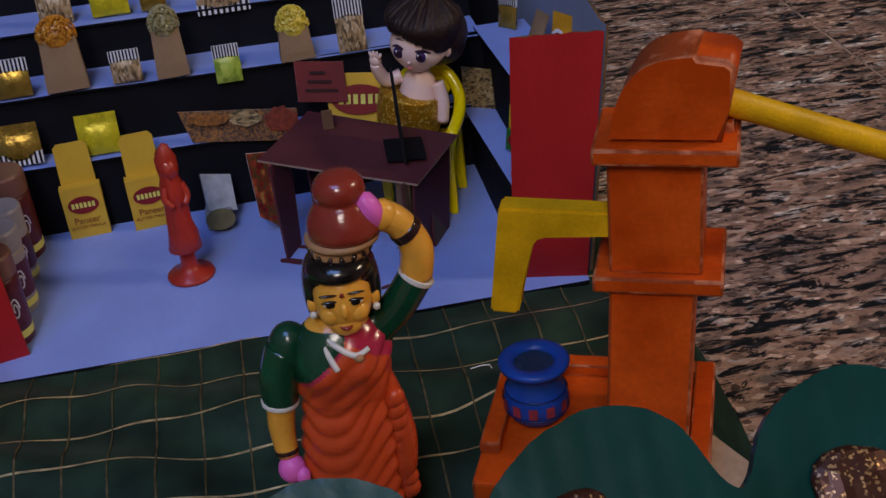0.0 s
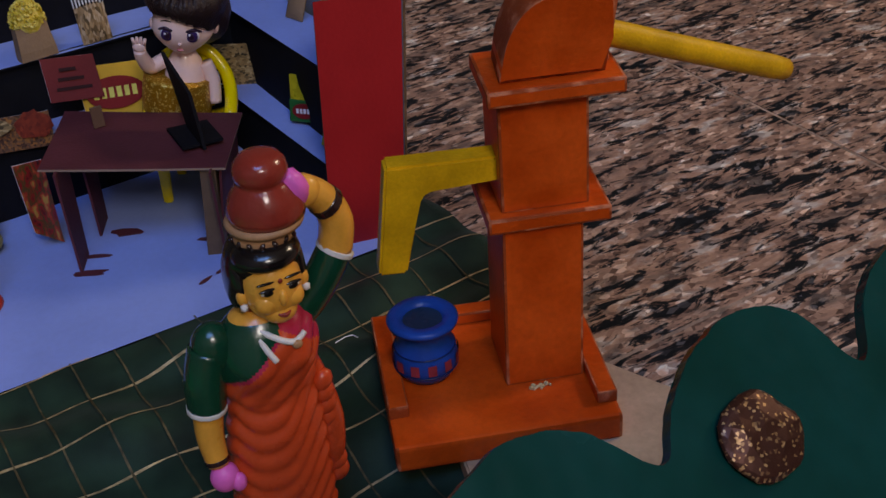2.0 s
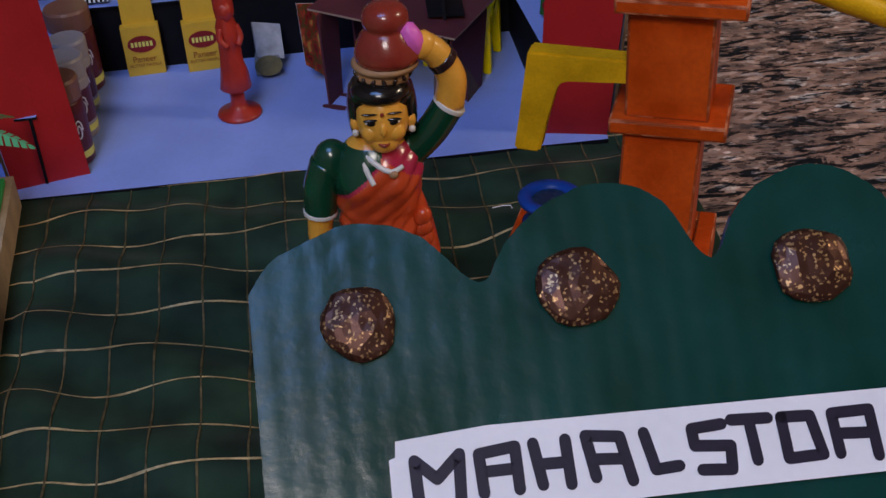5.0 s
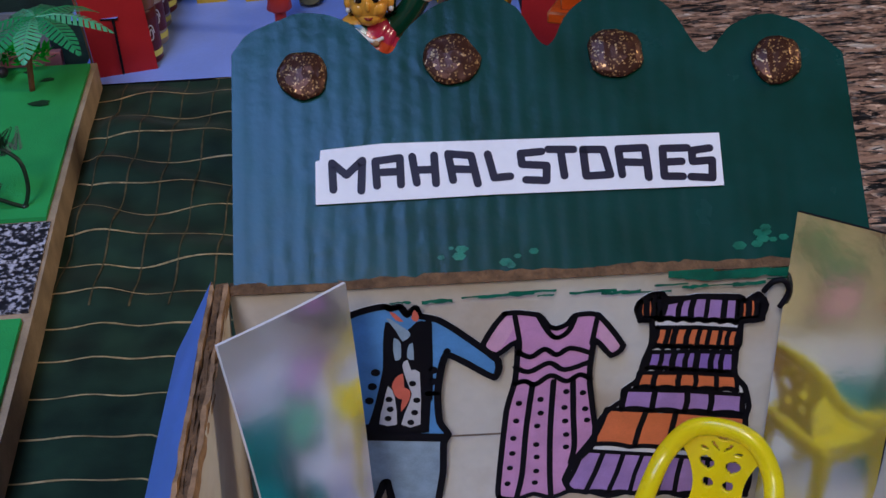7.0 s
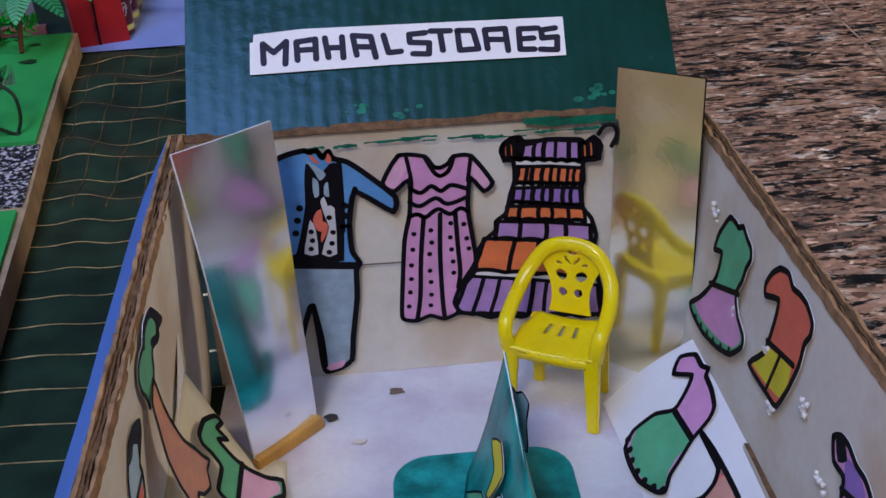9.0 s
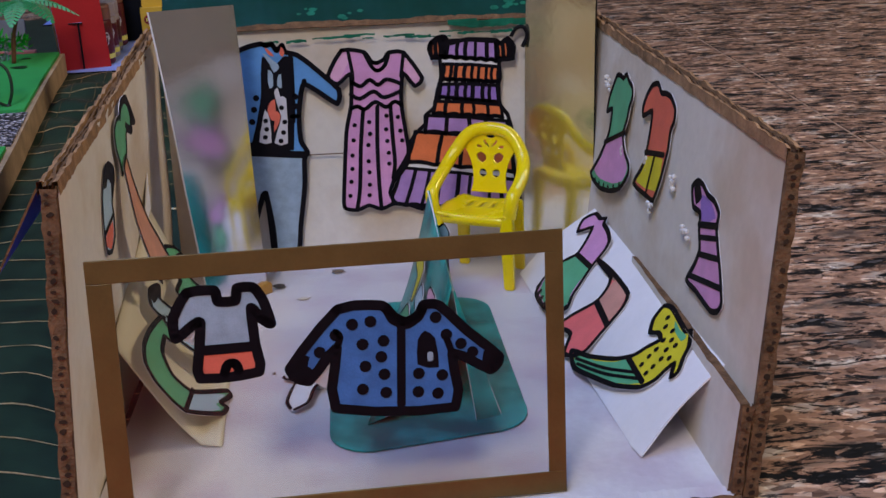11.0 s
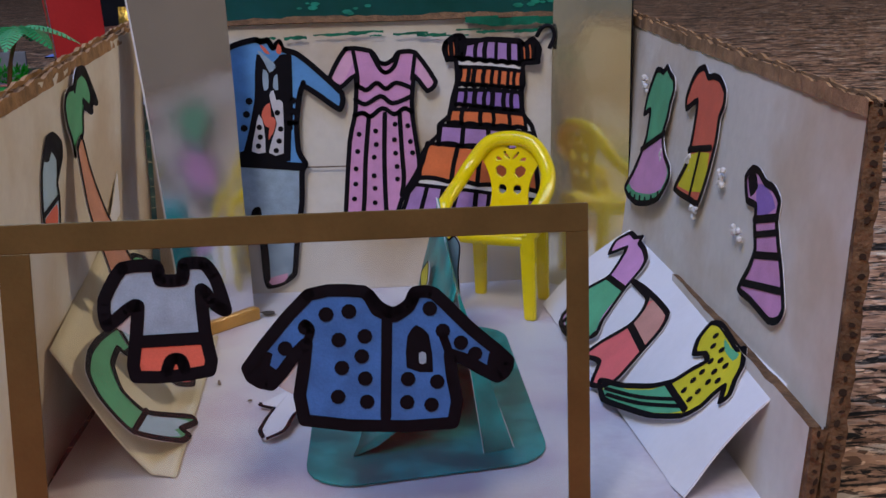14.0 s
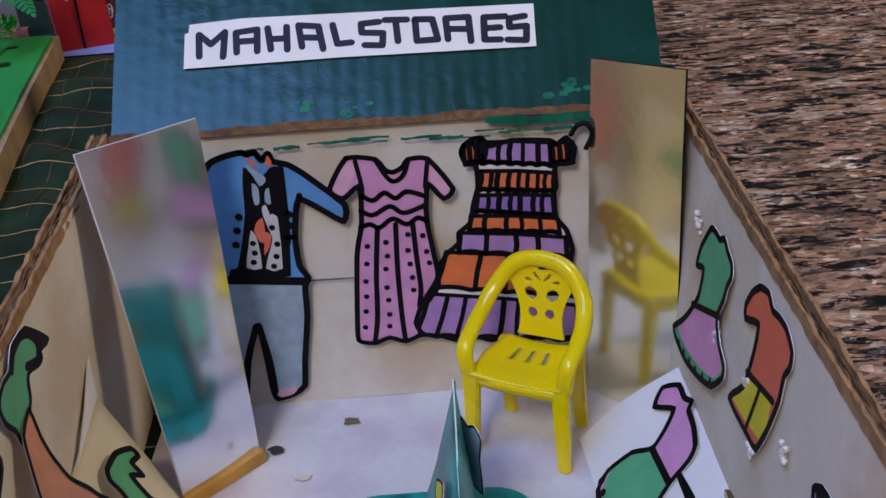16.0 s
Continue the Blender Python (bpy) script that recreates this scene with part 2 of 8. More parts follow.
def box_bm(x0, x1, y0, y1, z0, z1, bevel=0.0, seg=2):
    bm = bmesh.new()
    bmesh.ops.create_cube(bm, size=1)
    for v in bm.verts:
        v.co = ((x0 + x1) / 2 + v.co.x * (x1 - x0), (y0 + y1) / 2 + v.co.y * (y1 - y0), (z0 + z1) / 2 + v.co.z * (z1 - z0))
    if bevel:
        bmesh.ops.bevel(bm, geom=bm.edges[:], offset=bevel, segments=seg, affect="EDGES", profile=0.6)
    return bm


def prism(poly, z0, z1, bevel=0.0):
    """A flat outline in x and y, given thickness in z."""
    bm = bmesh.new()
    lo = [bm.verts.new((x, y, z0)) for x, y in poly]
    hi = [bm.verts.new((x, y, z1)) for x, y in poly]
    bm.faces.new(lo[::-1])
    bm.faces.new(hi)
    for k in range(len(poly)):
        j = (k + 1) % len(poly)
        bm.faces.new((lo[k], lo[j], hi[j], hi[k]))
    if bevel:
        bmesh.ops.bevel(bm, geom=bm.edges[:], offset=bevel, segments=2, affect="EDGES", clamp_overlap=True)
    return bm


def lathe(profile, n=28, cx=0.0, cy=0.0, sx=1.0, sy=1.0):
    bm = bmesh.new()
    rings = []
    for r, z in profile:
        rings.append([bm.verts.new((cx + sx * r * math.cos(2 * math.pi * k / n), cy + sy * r * math.sin(2 * math.pi * k / n), z)) for k in range(n)])
    for a, b in zip(rings, rings[1:]):
        for k in range(n):
            bm.faces.new((a[k], a[(k + 1) % n], b[(k + 1) % n], b[k]))
    bm.faces.new(rings[0][::-1])
    bm.faces.new(rings[-1])
    return bm


def tube(points, radii, n=10, flat=1.0):
    """A tube along points, with a radius at each; flat squeezes it across."""
    bm = bmesh.new()
    pts = [Vector(p) for p in points]
    rings = []
    side = None
    for k, p in enumerate(pts):
        d = (pts[min(k + 1, len(pts) - 1)] - pts[max(k - 1, 0)]).normalized()
        if side is None:
            side = d.cross(Vector((0, 0, 1)) if abs(d.z) < 0.9 else Vector((0, 1, 0))).normalized()
        side = (side - d * side.dot(d)).normalized()
        up = d.cross(side)
        r = radii[k] if isinstance(radii, (list, tuple)) else radii
        rings.append([bm.verts.new(p + side * r * math.cos(2 * math.pi * a / n) + up * r * flat * math.sin(2 * math.pi * a / n)) for a in range(n)])
    for a, b in zip(rings, rings[1:]):
        for k in range(n):
            bm.faces.new((a[k], a[(k + 1) % n], b[(k + 1) % n], b[k]))
    bm.faces.new(rings[0][::-1])
    bm.faces.new(rings[-1])
    return bm


def curve_points(ctrl, steps=6):
    """A smooth line through control points."""
    pts = [Vector(c) for c in ctrl]
    out = []
    for k in range(len(pts) - 1):
        p0, p1, p2, p3 = pts[max(k - 1, 0)], pts[k], pts[k + 1], pts[min(k + 2, len(pts) - 1)]
        for s in range(steps):
            t = s / steps
            out.append(0.5 * ((2 * p1) + (p2 - p0) * t + (2 * p0 - 5 * p1 + 4 * p2 - p3) * t * t + (3 * p1 - p0 - 3 * p2 + p3) * t ** 3))
    out.append(pts[-1])
    return out


def join(bm, other, material_index=None):
    me = bpy.data.meshes.new("tmp")
    if material_index is not None:
        for f in other.faces:
            f.material_index = material_index
    other.to_mesh(me)
    bm.from_mesh(me)
    bpy.data.meshes.remove(me)
    other.free()
    return bm


def sheet(c00, c10, c11, c01, thick, nu=24, nv=12, ragged=0.0, wobble=0.0, seed=0, bow=0.0, bulge=0.0):
    """A card panel between four corners; faces: 0 front, 1 back, 2 edges. Its edges may be ragged."""
    rnd = random.Random(seed)
    a, b, c, d = (Vector(p) for p in (c00, c10, c11, c01))
    n = (b - a).cross(d - a).normalized()
    bm = bmesh.new()
    grid = [[], []]
    for layer in (0, 1):
        for j in range(nv + 1):
            row = []
            for i in range(nu + 1):
                s, t = i / nu, j / nv
                p = a.lerp(b, s).lerp(d.lerp(c, s), t)
                p = p + n * (bow * math.sin(math.pi * t) + bulge * math.sin(math.pi * s))
                if wobble:
                    p = p + n * wobble * noise.noise(p * 14 + Vector((seed, 0, 0)))
                if ragged and (j == nv):
                    p = p + (d - a).normalized() * ragged * (rnd.random() - 0.5)
                row.append(bm.verts.new(p - n * thick * layer))
            grid[layer].append(row)
    for layer in (0, 1):
        for j in range(nv):
            for i in range(nu):
                g = grid[layer]
                q = (g[j][i], g[j][i + 1], g[j + 1][i + 1], g[j + 1][i])
                f = bm.faces.new(q if layer == 0 else q[::-1])
                f.material_index = layer
    g0, g1 = grid
    rim = [(j, 0) for j in range(nv + 1)], [(j, nu) for j in range(nv + 1)], [(0, i) for i in range(nu + 1)], [(nv, i) for i in range(nu + 1)]
    for line in rim:
        for (j, i), (jj, ii) in zip(line, line[1:]):
            f = bm.faces.new((g0[j][i], g0[jj][ii], g1[jj][ii], g1[j][i]))
            f.material_index = 2
    return bm


def plane_matrix(origin, right, up):
    """Local x along right, y along up, z out of the plane."""
    r = Vector(right).normalized()
    u = Vector(up)
    n = r.cross(u).normalized()
    u = n.cross(r)
    m = Matrix((r, u, n)).transposed().to_4x4()
    m.translation = origin
    return m

# ---- structure: room, floor, cloths ----
room = ((-2.2, 3.2), (-2.4, 3.6))
for nm, box in (("wall_west", (-2.32, -2.2, -2.4, 3.6, -0.005, 2.8)), ("wall_east", (3.2, 3.32, -2.4, 3.6, -0.005, 2.8)),
                ("wall_north", (-2.32, 3.32, 3.6, 3.72, -0.005, 2.8)), ("wall_south", (-2.32, 3.32, -2.52, -2.4, -0.005, 2.8))):
    tagged(make(nm, box_bm(*box), PLASTER), "plain painted plaster room wall", "wall", kind="structure")
tagged(make("ceiling", box_bm(-2.32, 3.32, -2.52, 3.72, 2.8, 2.9), PLASTER), "plain white plaster ceiling", "ceiling", kind="structure")

floor = tagged(make("floor", box_bm(-2.32, 3.32, -2.52, 3.72, -0.05, -0.0055), GROUT), "polished pink, grey and black streaked granite floor", "floor", kind="structure")
xs, ys = [-2.2, -1.3, -0.4, 0.5, 1.4, 2.3, 3.2], [-2.4, -1.207, -0.307, 0.593, 1.493, 2.385, 3.6]
for i in range(6):
    for j in range(6):
        part("slab", box_bm(xs[i] + 0.0012, xs[i + 1] - 0.0012, ys[j] + 0.0012, ys[j + 1] - 0.0012, -0.03, -0.005, 0.0004, 1), GRANITE, floor)


def support(x, y):
    """Height of the cloth over the low platform."""
    z = min(0.046, max(-0.001, 0.028 + 0.07 * (y - 0.36)))
    if y < 0.30:
        t = max(0, min(1, (y + 0.02) / 0.32))
        z = -0.002 + 0.0258 * t
    # a hollow round the figurine
    z -= 0.024 * math.exp(-((x - 0.040) / 0.065) ** 2 - ((y - 0.545) / 0.058) ** 2)
    # tucked under the bare plank
    z -= 0.014 * math.exp(-((x - 0.185) / 0.055) ** 2 - ((y - 0.515) / 0.05) ** 2)
    # pressed flat under the store
    f = max(0, min(1, (-0.008 - x) / 0.045), min(1, (y - 0.305) / 0.06))
    f = f * f * (3 - 2 * f)
    return -0.0046 * (1 - f) + z * f


def green_cloth():
    m = bpy.data.materials.new("green_cloth")
    m.use_nodes = True
    nt = m.node_tree
    p = nt.nodes["Principled BSDF"]
    tc = nt.nodes.new("ShaderNodeTexCoord")
    no = nt.nodes.new("ShaderNodeTexNoise")
    no.inputs["Scale"].default_value, no.inputs["Detail"].default_value = 40, 5
    link(nt, tc.outputs["UV"], no.inputs["Vector"])
    weave = nt.nodes.new("ShaderNodeTexNoise")
    weave.inputs["Scale"].default_value, weave.inputs["Detail"].default_value = 1500, 2
    link(nt, tc.outputs["UV"], weave.inputs["Vector"])
    ramp = nt.nodes.new("ShaderNodeValToRGB")
    ramp.color_ramp.elements[0].position, ramp.color_ramp.elements[0].color = 0.3, (0.004, 0.014, 0.008, 1)
    ramp.color_ramp.elements[1].position, ramp.color_ramp.elements[1].color = 0.7, (0.016, 0.044, 0.024, 1)
    link(nt, no.outputs["Fac"], ramp.inputs["Fac"])
    link(nt, ramp.outputs["Color"], p.inputs["Base Color"])
    p.inputs["Roughness"].default_value = 0.62
    p.inputs["Sheen Weight"].default_value = 0.05
    p.inputs["Specular IOR Level"].default_value = 0.25
    b = nt.nodes.new("ShaderNodeBump")
    b.inputs["Strength"].default_value, b.inputs["Distance"].default_value = 0.25, 0.0006
    link(nt, weave.outputs["Fac"], b.inputs["Height"])
    link(nt, b.outputs["Normal"], p.inputs["Normal"])
    return m


def cloth_point(s, t):
    """s across (x), t along (y), in metres on the cloth."""
    z = support(s, t)
    edge = 0.212 + 0.006 * math.sin(t * 21)
    x = s
    if s > edge:
        drop = min(1, (s - edge) / 0.03)
        z = z * (1 - drop) - 0.002 * drop
        x = edge + (s - edge) * 0.35
    fold = (0.0006 + 0.0010 * min(1, max(0, (t - 0.35) / 0.15))) * math.sin(s * 95 + 8 * noise.noise(Vector((s * 9, t * 4, 0))) + t * 9) + 0.002 * noise.noise(Vector((s * 14, t * 14, 3)))
    if 0.40 < t < 0.7 and s > -0.12:
        fold += 0.0028 * math.sin(t * 120 + 30 * s + 3 * noise.noise(Vector((s * 12, t * 6, 7)))) * min(1, (t - 0.40) / 0.08)
    flat = 1.0
    if t > 0.665:
        flat = max(0.15, 1 - (t - 0.665) / 0.03)
    z += fold * flat * max(0, min(1, (z + 0.0046) / 0.012))
    y = t + (0.0008 + 0.0012 * min(1, max(0, (t - 0.35) / 0.15))) * math.sin(s * 42 + 5 * noise.noise(Vector((s * 5, t * 5, 1))))
    return Vector((x, y, z))


GREEN = green_cloth()
bm = bmesh.new()
uv = bm.loops.layers.uv.new("UVMap")
NS, NT = 150, 230
S0, S1, T0, T1 = -0.62, 0.29, 0.012, 1.02
grid = [[bm.verts.new(cloth_point(S0 + (S1 - S0) * i / NS, T0 + (T1 - T0) * j / NT)) for i in range(NS + 1)] for j in range(NT + 1)]
for j in range(NT):
    for i in range(NS):
        f = bm.faces.new((grid[j][i], grid[j][i + 1], grid[j + 1][i + 1], grid[j + 1][i]))
        f.smooth = True
        for lp, (a, b) in zip(f.loops, ((i, j), (i + 1, j), (i + 1, j + 1), (i, j + 1))):
            lp[uv].uv = (S0 + (S1 - S0) * a / NS, T0 + (T1 - T0) * b / NT)
cloth = make("table_cloth", bm, GREEN)
tagged(cloth, "dark green cloth with woven gold lines on a board", "cloth")

THREAD = mat("gold_thread", (0.72, 0.54, 0.27), 0.36, 0.45, var=0.5, scale=130, bump=0.3)
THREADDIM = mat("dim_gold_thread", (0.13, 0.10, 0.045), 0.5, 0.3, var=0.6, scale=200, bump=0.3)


def thread(bm, along_x, at, lo, hi, width, step=0.006):
    """One woven line laid on the cloth."""
    n = int((hi - lo) / step)
    last = None
    for k in range(n + 1):
        q = lo + (hi - lo) * k / n
        w = width * (0.75 + 0.5 * noise.noise(Vector((q * 60, at * 31, 5))))
        a = cloth_point(q, at - w) if along_x else cloth_point(at - w, q)
        b = cloth_point(q, at + w) if along_x else cloth_point(at + w, q)
        up = Vector((0, 0, 0.0006))
        row = (bm.verts.new(a + up), bm.verts.new(b + up))
        if last:
            bm.faces.new((last[0], row[0], row[1], last[1]))
        last = row


k = 0
t = 0.0337
while t < 0.69:
    bm = bmesh.new()
    thread(bm, True, t, -0.2, 0.235, 0.00068)
    part("gold_line", bm, THREAD, cloth)
    t += 0.0262
s = -0.115
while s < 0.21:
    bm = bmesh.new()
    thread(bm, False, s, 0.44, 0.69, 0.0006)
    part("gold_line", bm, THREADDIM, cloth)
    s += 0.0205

# low wooden board under the cloth, its bare corner under the pump
board = make("wooden_board", box_bm(-0.55, 0.205, 0.44, 1.0, -0.005, 0.0085, 0.003), WOOD)
tagged(board, "low pale wooden board under the green cloth", "board")
bm = prism([(0.120, 0.527), (0.146, 0.474), (0.236, 0.468), (0.238, 0.480), (0.217, 0.528), (0.204, 0.560), (0.195, 0.610), (0.15, 0.62)], 0.030, 0.0400, 0.001)
tagged(make("wooden_plank", bm, WOOD), "pale wooden plank end under the orange pump", "plank")

# red cloth in front
REDCLOTH = mat("red_silk", (0.55, 0.010, 0.012), 0.45, var=0.12, scale=25, bump=0.25, fine=1200)
ZARI = mat("gold_zari", (0.74, 0.15, 0.09), 0.42, 0.12, var=0.35, scale=60, bump=0.6, fine=1500, second=(0.85, 0.50, 0.34), amount=0.75, soft=0.10)


def red_point(x, y):
    z = -0.0035 + 0.0012 * noise.noise(Vector((x * 16, y * 16, 2))) + 0.0010 * math.sin(x * 40 + y * 16)
    edge = 0.240 - 0.02 * max(0, -y)
    if x > edge:
        z = max(-0.0044, z - (x - edge) * 0.8)
    return Vector((x, y, min(z, -0.0026) if y > -0.01 else z + 0.002 * min(1, (-y - 0.01) / 0.03)))


bm = bmesh.new()
N = 70
grid = [[bm.verts.new(red_point(-0.5 + 0.750 * i / N, -0.34 + 0.36 * j / N)) for i in range(N + 1)] for j in range(N + 1)]
for j in range(N):
    for i in range(N):
        bm.faces.new((grid[j][i], grid[j][i + 1], grid[j + 1][i + 1], grid[j + 1][i])).smooth = True
red = tagged(make("red_cloth", bm, REDCLOTH), "bright red silk cloth with gold woven flowers, spread in front", "cloth")
for s in (0.138, 0.164, 0.1905, 0.2155, -0.06, -0.02):
    bm = bmesh.new()
    last = None
    for k in range(30):
        y = -0.33 + 0.325 * k / 29
        row = [bm.verts.new(red_point(s + d, y) + Vector((0, 0, 0.0005))) for d in (-0.0006, 0.0006)]
        if last:
            bm.faces.new((last[0], row[0], row[1], last[1]))
        last = row
    part("gold_stripe", bm, mat("pale_stripe", (0.72, 0.10, 0.06), 0.4, 0.2, var=0.4, scale=200), red)
for cx, cy, r, a0 in ((0.072, -0.046, 0.049, 20), (0.236, -0.034, 0.0155, 40), (-0.075, -0.050, 0.046, 10)):
    bm = bmesh.new()
    for n, r0, r1 in ((14, 0.66, 1.0), (11, 0.36, 0.66), (7, 0.08, 0.34)):
        for k in range(n):
            a = radians(a0) + 2 * math.pi * (k + 0.5 * (n == 11)) / n
            wide = 0.86 * math.pi / n
            rim = [(r1 - (r1 - r0) * (0.02 + 0.30 * abs(q) ** 2.4), wide * q) for q in (-1, -0.8, -0.5, -0.2, 0.2, 0.5, 0.8, 1)]
            foot = [(r0, wide * q * 0.8) for q in (1, 0, -1)]
            pts = [Vector((cx + r * f * math.cos(a + d), cy + r * f * math.sin(a + d))) for f, d in rim + foot]
            bm.faces.new([bm.verts.new(red_point(p.x, p.y) + Vector((0, 0, 0.0005))) for p in pts])
    part("gold_flower", bm, ZARI, red)

# ---- the cardboard clothes store ----
store = thing("cardboard_store", "open cardboard box clothes store with scalloped green header", "model store")
part("floor_panel", sheet((0.0, 0.0, 0.0), (0.247, 0.0, 0.0), (0.2385, 0.292, 0.0), (0.008, 0.292, 0.0), 0.0034, 30, 26, 0, 0.0006, 3), [FLOORPAPER, CORE, CORE], store, "scuffed white paper floor")
part("back_panel", sheet((0.238, 0.2905, 0.0), (0.006, 0.2905, 0.0), (0.008, 0.2925, 0.1405), (0.249, 0.2925, 0.137), -0.004, 30, 14, 0.001, 0.0008, 5), [LINER, BLUEPAPER, CORE], store)
part("left_panel", sheet((-0.0005, 0.0, -0.003), (0.000, 0.294, -0.003), (0.008, 0.294, 0.142), (0.010, 0.012, 0.136), 0.0045, 60, 14, 0.0016, 0.002, 7), [LINER, BLUEPAPER, CORE], store)
part("right_panel", sheet((0.2340, 0.294, -0.003), (0.2490, 0.0, -0.003), (0.2640, 0.010, 0.131), (0.2490, 0.294, 0.136), 0.0045, 60, 14, 0.0016, 0.0005, 9), [LINER, BLUEPAPER, CORE], store)
part("outer_liner", sheet((-0.0168, 0.296, 0.1105), (-0.0150, 0.010, 0.1060), (0.0030, 0.010, 0.1360), (0.0012, 0.296, 0.1420), 0.0008, 40, 4, 0.001, 0.0008, 15), [BLUEPAPER, BLUEPAPER, CORE], store, "bright blue painted outer face")
part("corner_flap", sheet((0.2395, 0.16, 0.0), (0.2435, 0.001, 0.0), (0.2475, 0.002, 0.037), (0.2430, 0.16, 0.039), 0.0038, 20, 6, 0.001, 0.0008, 11), [LINER, LINER, CORE], store)

# torn rims: two paper liners with the fluted core between them
TORN = mat("torn_paper", (0.36, 0.21, 0.11), 0.85, var=0.45, scale=120, bump=0.4)
# Dark brown that stands for the shade inside the flutes; no holes are cut.
PITSHADE = mat("flute_hole_shade", (0.040, 0.022, 0.012), 0.9, var=0.3, scale=200, bump=0.0)


def torn_rim(p0, p1, side, up, width, seed):
    """Layered torn board edge from p0 to p1; side: across it, up: out of the edge."""
    p0, p1, side, up = Vector(p0), Vector(p1), Vector(side).normalized(), Vector(up).normalized()
    n = int((p1 - p0).length / 0.0028)
    for layer, (c, m) in enumerate(((0.0, TORN), (0.36, CORE), (0.66, CORE), (1.0, TORN))):
        rn = random.Random(seed * 10 + layer)
        bm = bmesh.new()
        last = None
        for k in range(n + 1):
            p = p0.lerp(p1, k / n)
            w = width * (0.20 if m is TORN else 0.13) * rn.uniform(0.7, 1.25)
            h = (0.0014 if m is TORN else 0.0004) + 0.0016 * noise.noise(Vector((k * 0.31, layer * 3.1, seed))) + rn.uniform(-0.0004, 0.0005)
            mid = p + side * (width * c + 0.0005 * noise.noise(Vector((k * 0.22, layer * 7.7, seed + 5))))
            row = [bm.verts.new(mid - side * w - up * 0.0035), bm.verts.new(mid - side * w * 0.8 + up * h), bm.verts.new(mid + side * w * 0.8 + up * (h - 0.0003)), bm.verts.new(mid + side * w - up * 0.0035)]
            if last:
                for q in range(3):
                    bm.faces.new((last[q], row[q], row[q + 1], last[q + 1]))
            last = row
        part("torn_edge", bm, m, store, "torn brown board rim")


torn_rim((0.0095, 0.010, 0.1365), (0.0075, 0.292, 0.1420), (-1, 0, 0), (0, 0, 1), 0.0052, 2)
torn_rim((0.2635, 0.008, 0.1315), (0.2490, 0.292, 0.1365), (1, 0, 0), (0, 0, 1), 0.0044, 3)


def fluted_end(p0, p1, width, seed):
    """An upright cut end of the board: two liners, and between them dark patches for the shade in the open flutes."""
    p0, p1 = Vector(p0), Vector(p1)
    d = (p1 - p0).normalized()
    side = d.cross(Vector((0, 1, 0))).normalized() * width / 2
    out = Vector((0, -0.0012, 0))
    rn = random.Random(seed)
    n = int((p1 - p0).length / 0.0034)
    bm = bmesh.new()
    rows = []
    for k in range(n + 1):
        p = p0.lerp(p1, k / n)
        j = Vector((rn.uniform(-0.0005, 0.0005), rn.uniform(-0.0004, 0.0002), 0))
        rows.append([bm.verts.new(q) for q in (p - side - out, p - side + out + j, p + side + out - j, p + side - out)])
    for a, b in zip(rows, rows[1:]):
        for q in range(3):
            bm.faces.new((a[q], a[q + 1], b[q + 1], b[q]))
    part("cut_end", bm, CORE, store, "brown corrugated board end")
    holes = bmesh.new()
    for k in range(n):
        if rn.random() < 0.08:
            continue
        c = p0.lerp(p1, (k + rn.uniform(0.3, 0.7)) / n) + side * rn.uniform(-0.28, 0.28)
        long, wide, lean = 0.0034 * rn.uniform(0.16, 0.40), rn.uniform(0.24, 0.62), rn.uniform(-0.4, 0.4)
        pts = []
        for q in range(8):
            a = q * math.pi / 4 + rn.uniform(-0.25, 0.25)
            r = rn.uniform(0.72, 1.1)
            pts.append(c + d * long * r * (math.sin(a) + lean * math.cos(a)) + side * wide * r * math.cos(a))
        holes.faces.new([holes.verts.new(q + out * 1.5) for q in pts])
    part("flute", holes, PITSHADE, store, "dark patches for the shade in open flutes")["kind"] = "stuff"


fluted_end((-0.0022, -0.0008, -0.001), (0.0070, 0.0112, 0.1355), 0.0056, 5)
fluted_end((0.2515, -0.0008, -0.001), (0.2665, 0.0092, 0.1308), 0.0056, 6)
fluted_end((0.2462, -0.0006, 0.001), (0.2500, 0.0008, 0.0370), 0.0040, 7)
rnd = random.Random(4)
bm, lip = bmesh.new(), bmesh.new()
last = None
for k in range(150):
    x = -0.001 + 0.249 * k / 149
    y = -0.0014 - 0.0012 * rnd.random() + 0.0010 * noise.noise(Vector((x * 60, 9, 1)))
    z = 0.0004 + 0.0010 * noise.noise(Vector((x * 90, 2, 5)))
    fray = max(0.0, noise.noise(Vector((x * 150, 3, 8)))) * 0.0024 + 0.0007 * rnd.random()
    row = ([bm.verts.new((x, y + fray, z - 0.0002)), bm.verts.new((x, y - 0.0012, z - 0.0012 - 0.0008 * rnd.random())), bm.verts.new((x, y - 0.0010 * rnd.random(), -0.0042)), bm.verts.new((x, 0.002, -0.0042))],
           [lip.verts.new((x, y + fray, z)), lip.verts.new((x, 0.0040 + 0.002 * rnd.random(), 0.0012))])
    if last:
        for q in (0, 1, 2):
            bm.faces.new((last[0][q], row[0][q], row[0][q + 1], last[0][q + 1]))
        lip.faces.new((last[1][0], row[1][0], row[1][1], last[1][1]))
    last = row
part("cut_end", bm, CORE, store, "brown corrugated board end")
part("paper_lip", lip, FLOORPAPER, store, "frayed white paper lip")
# Flat dark patches along the front edge, painted shade of the flute openings.
bm = bmesh.new()
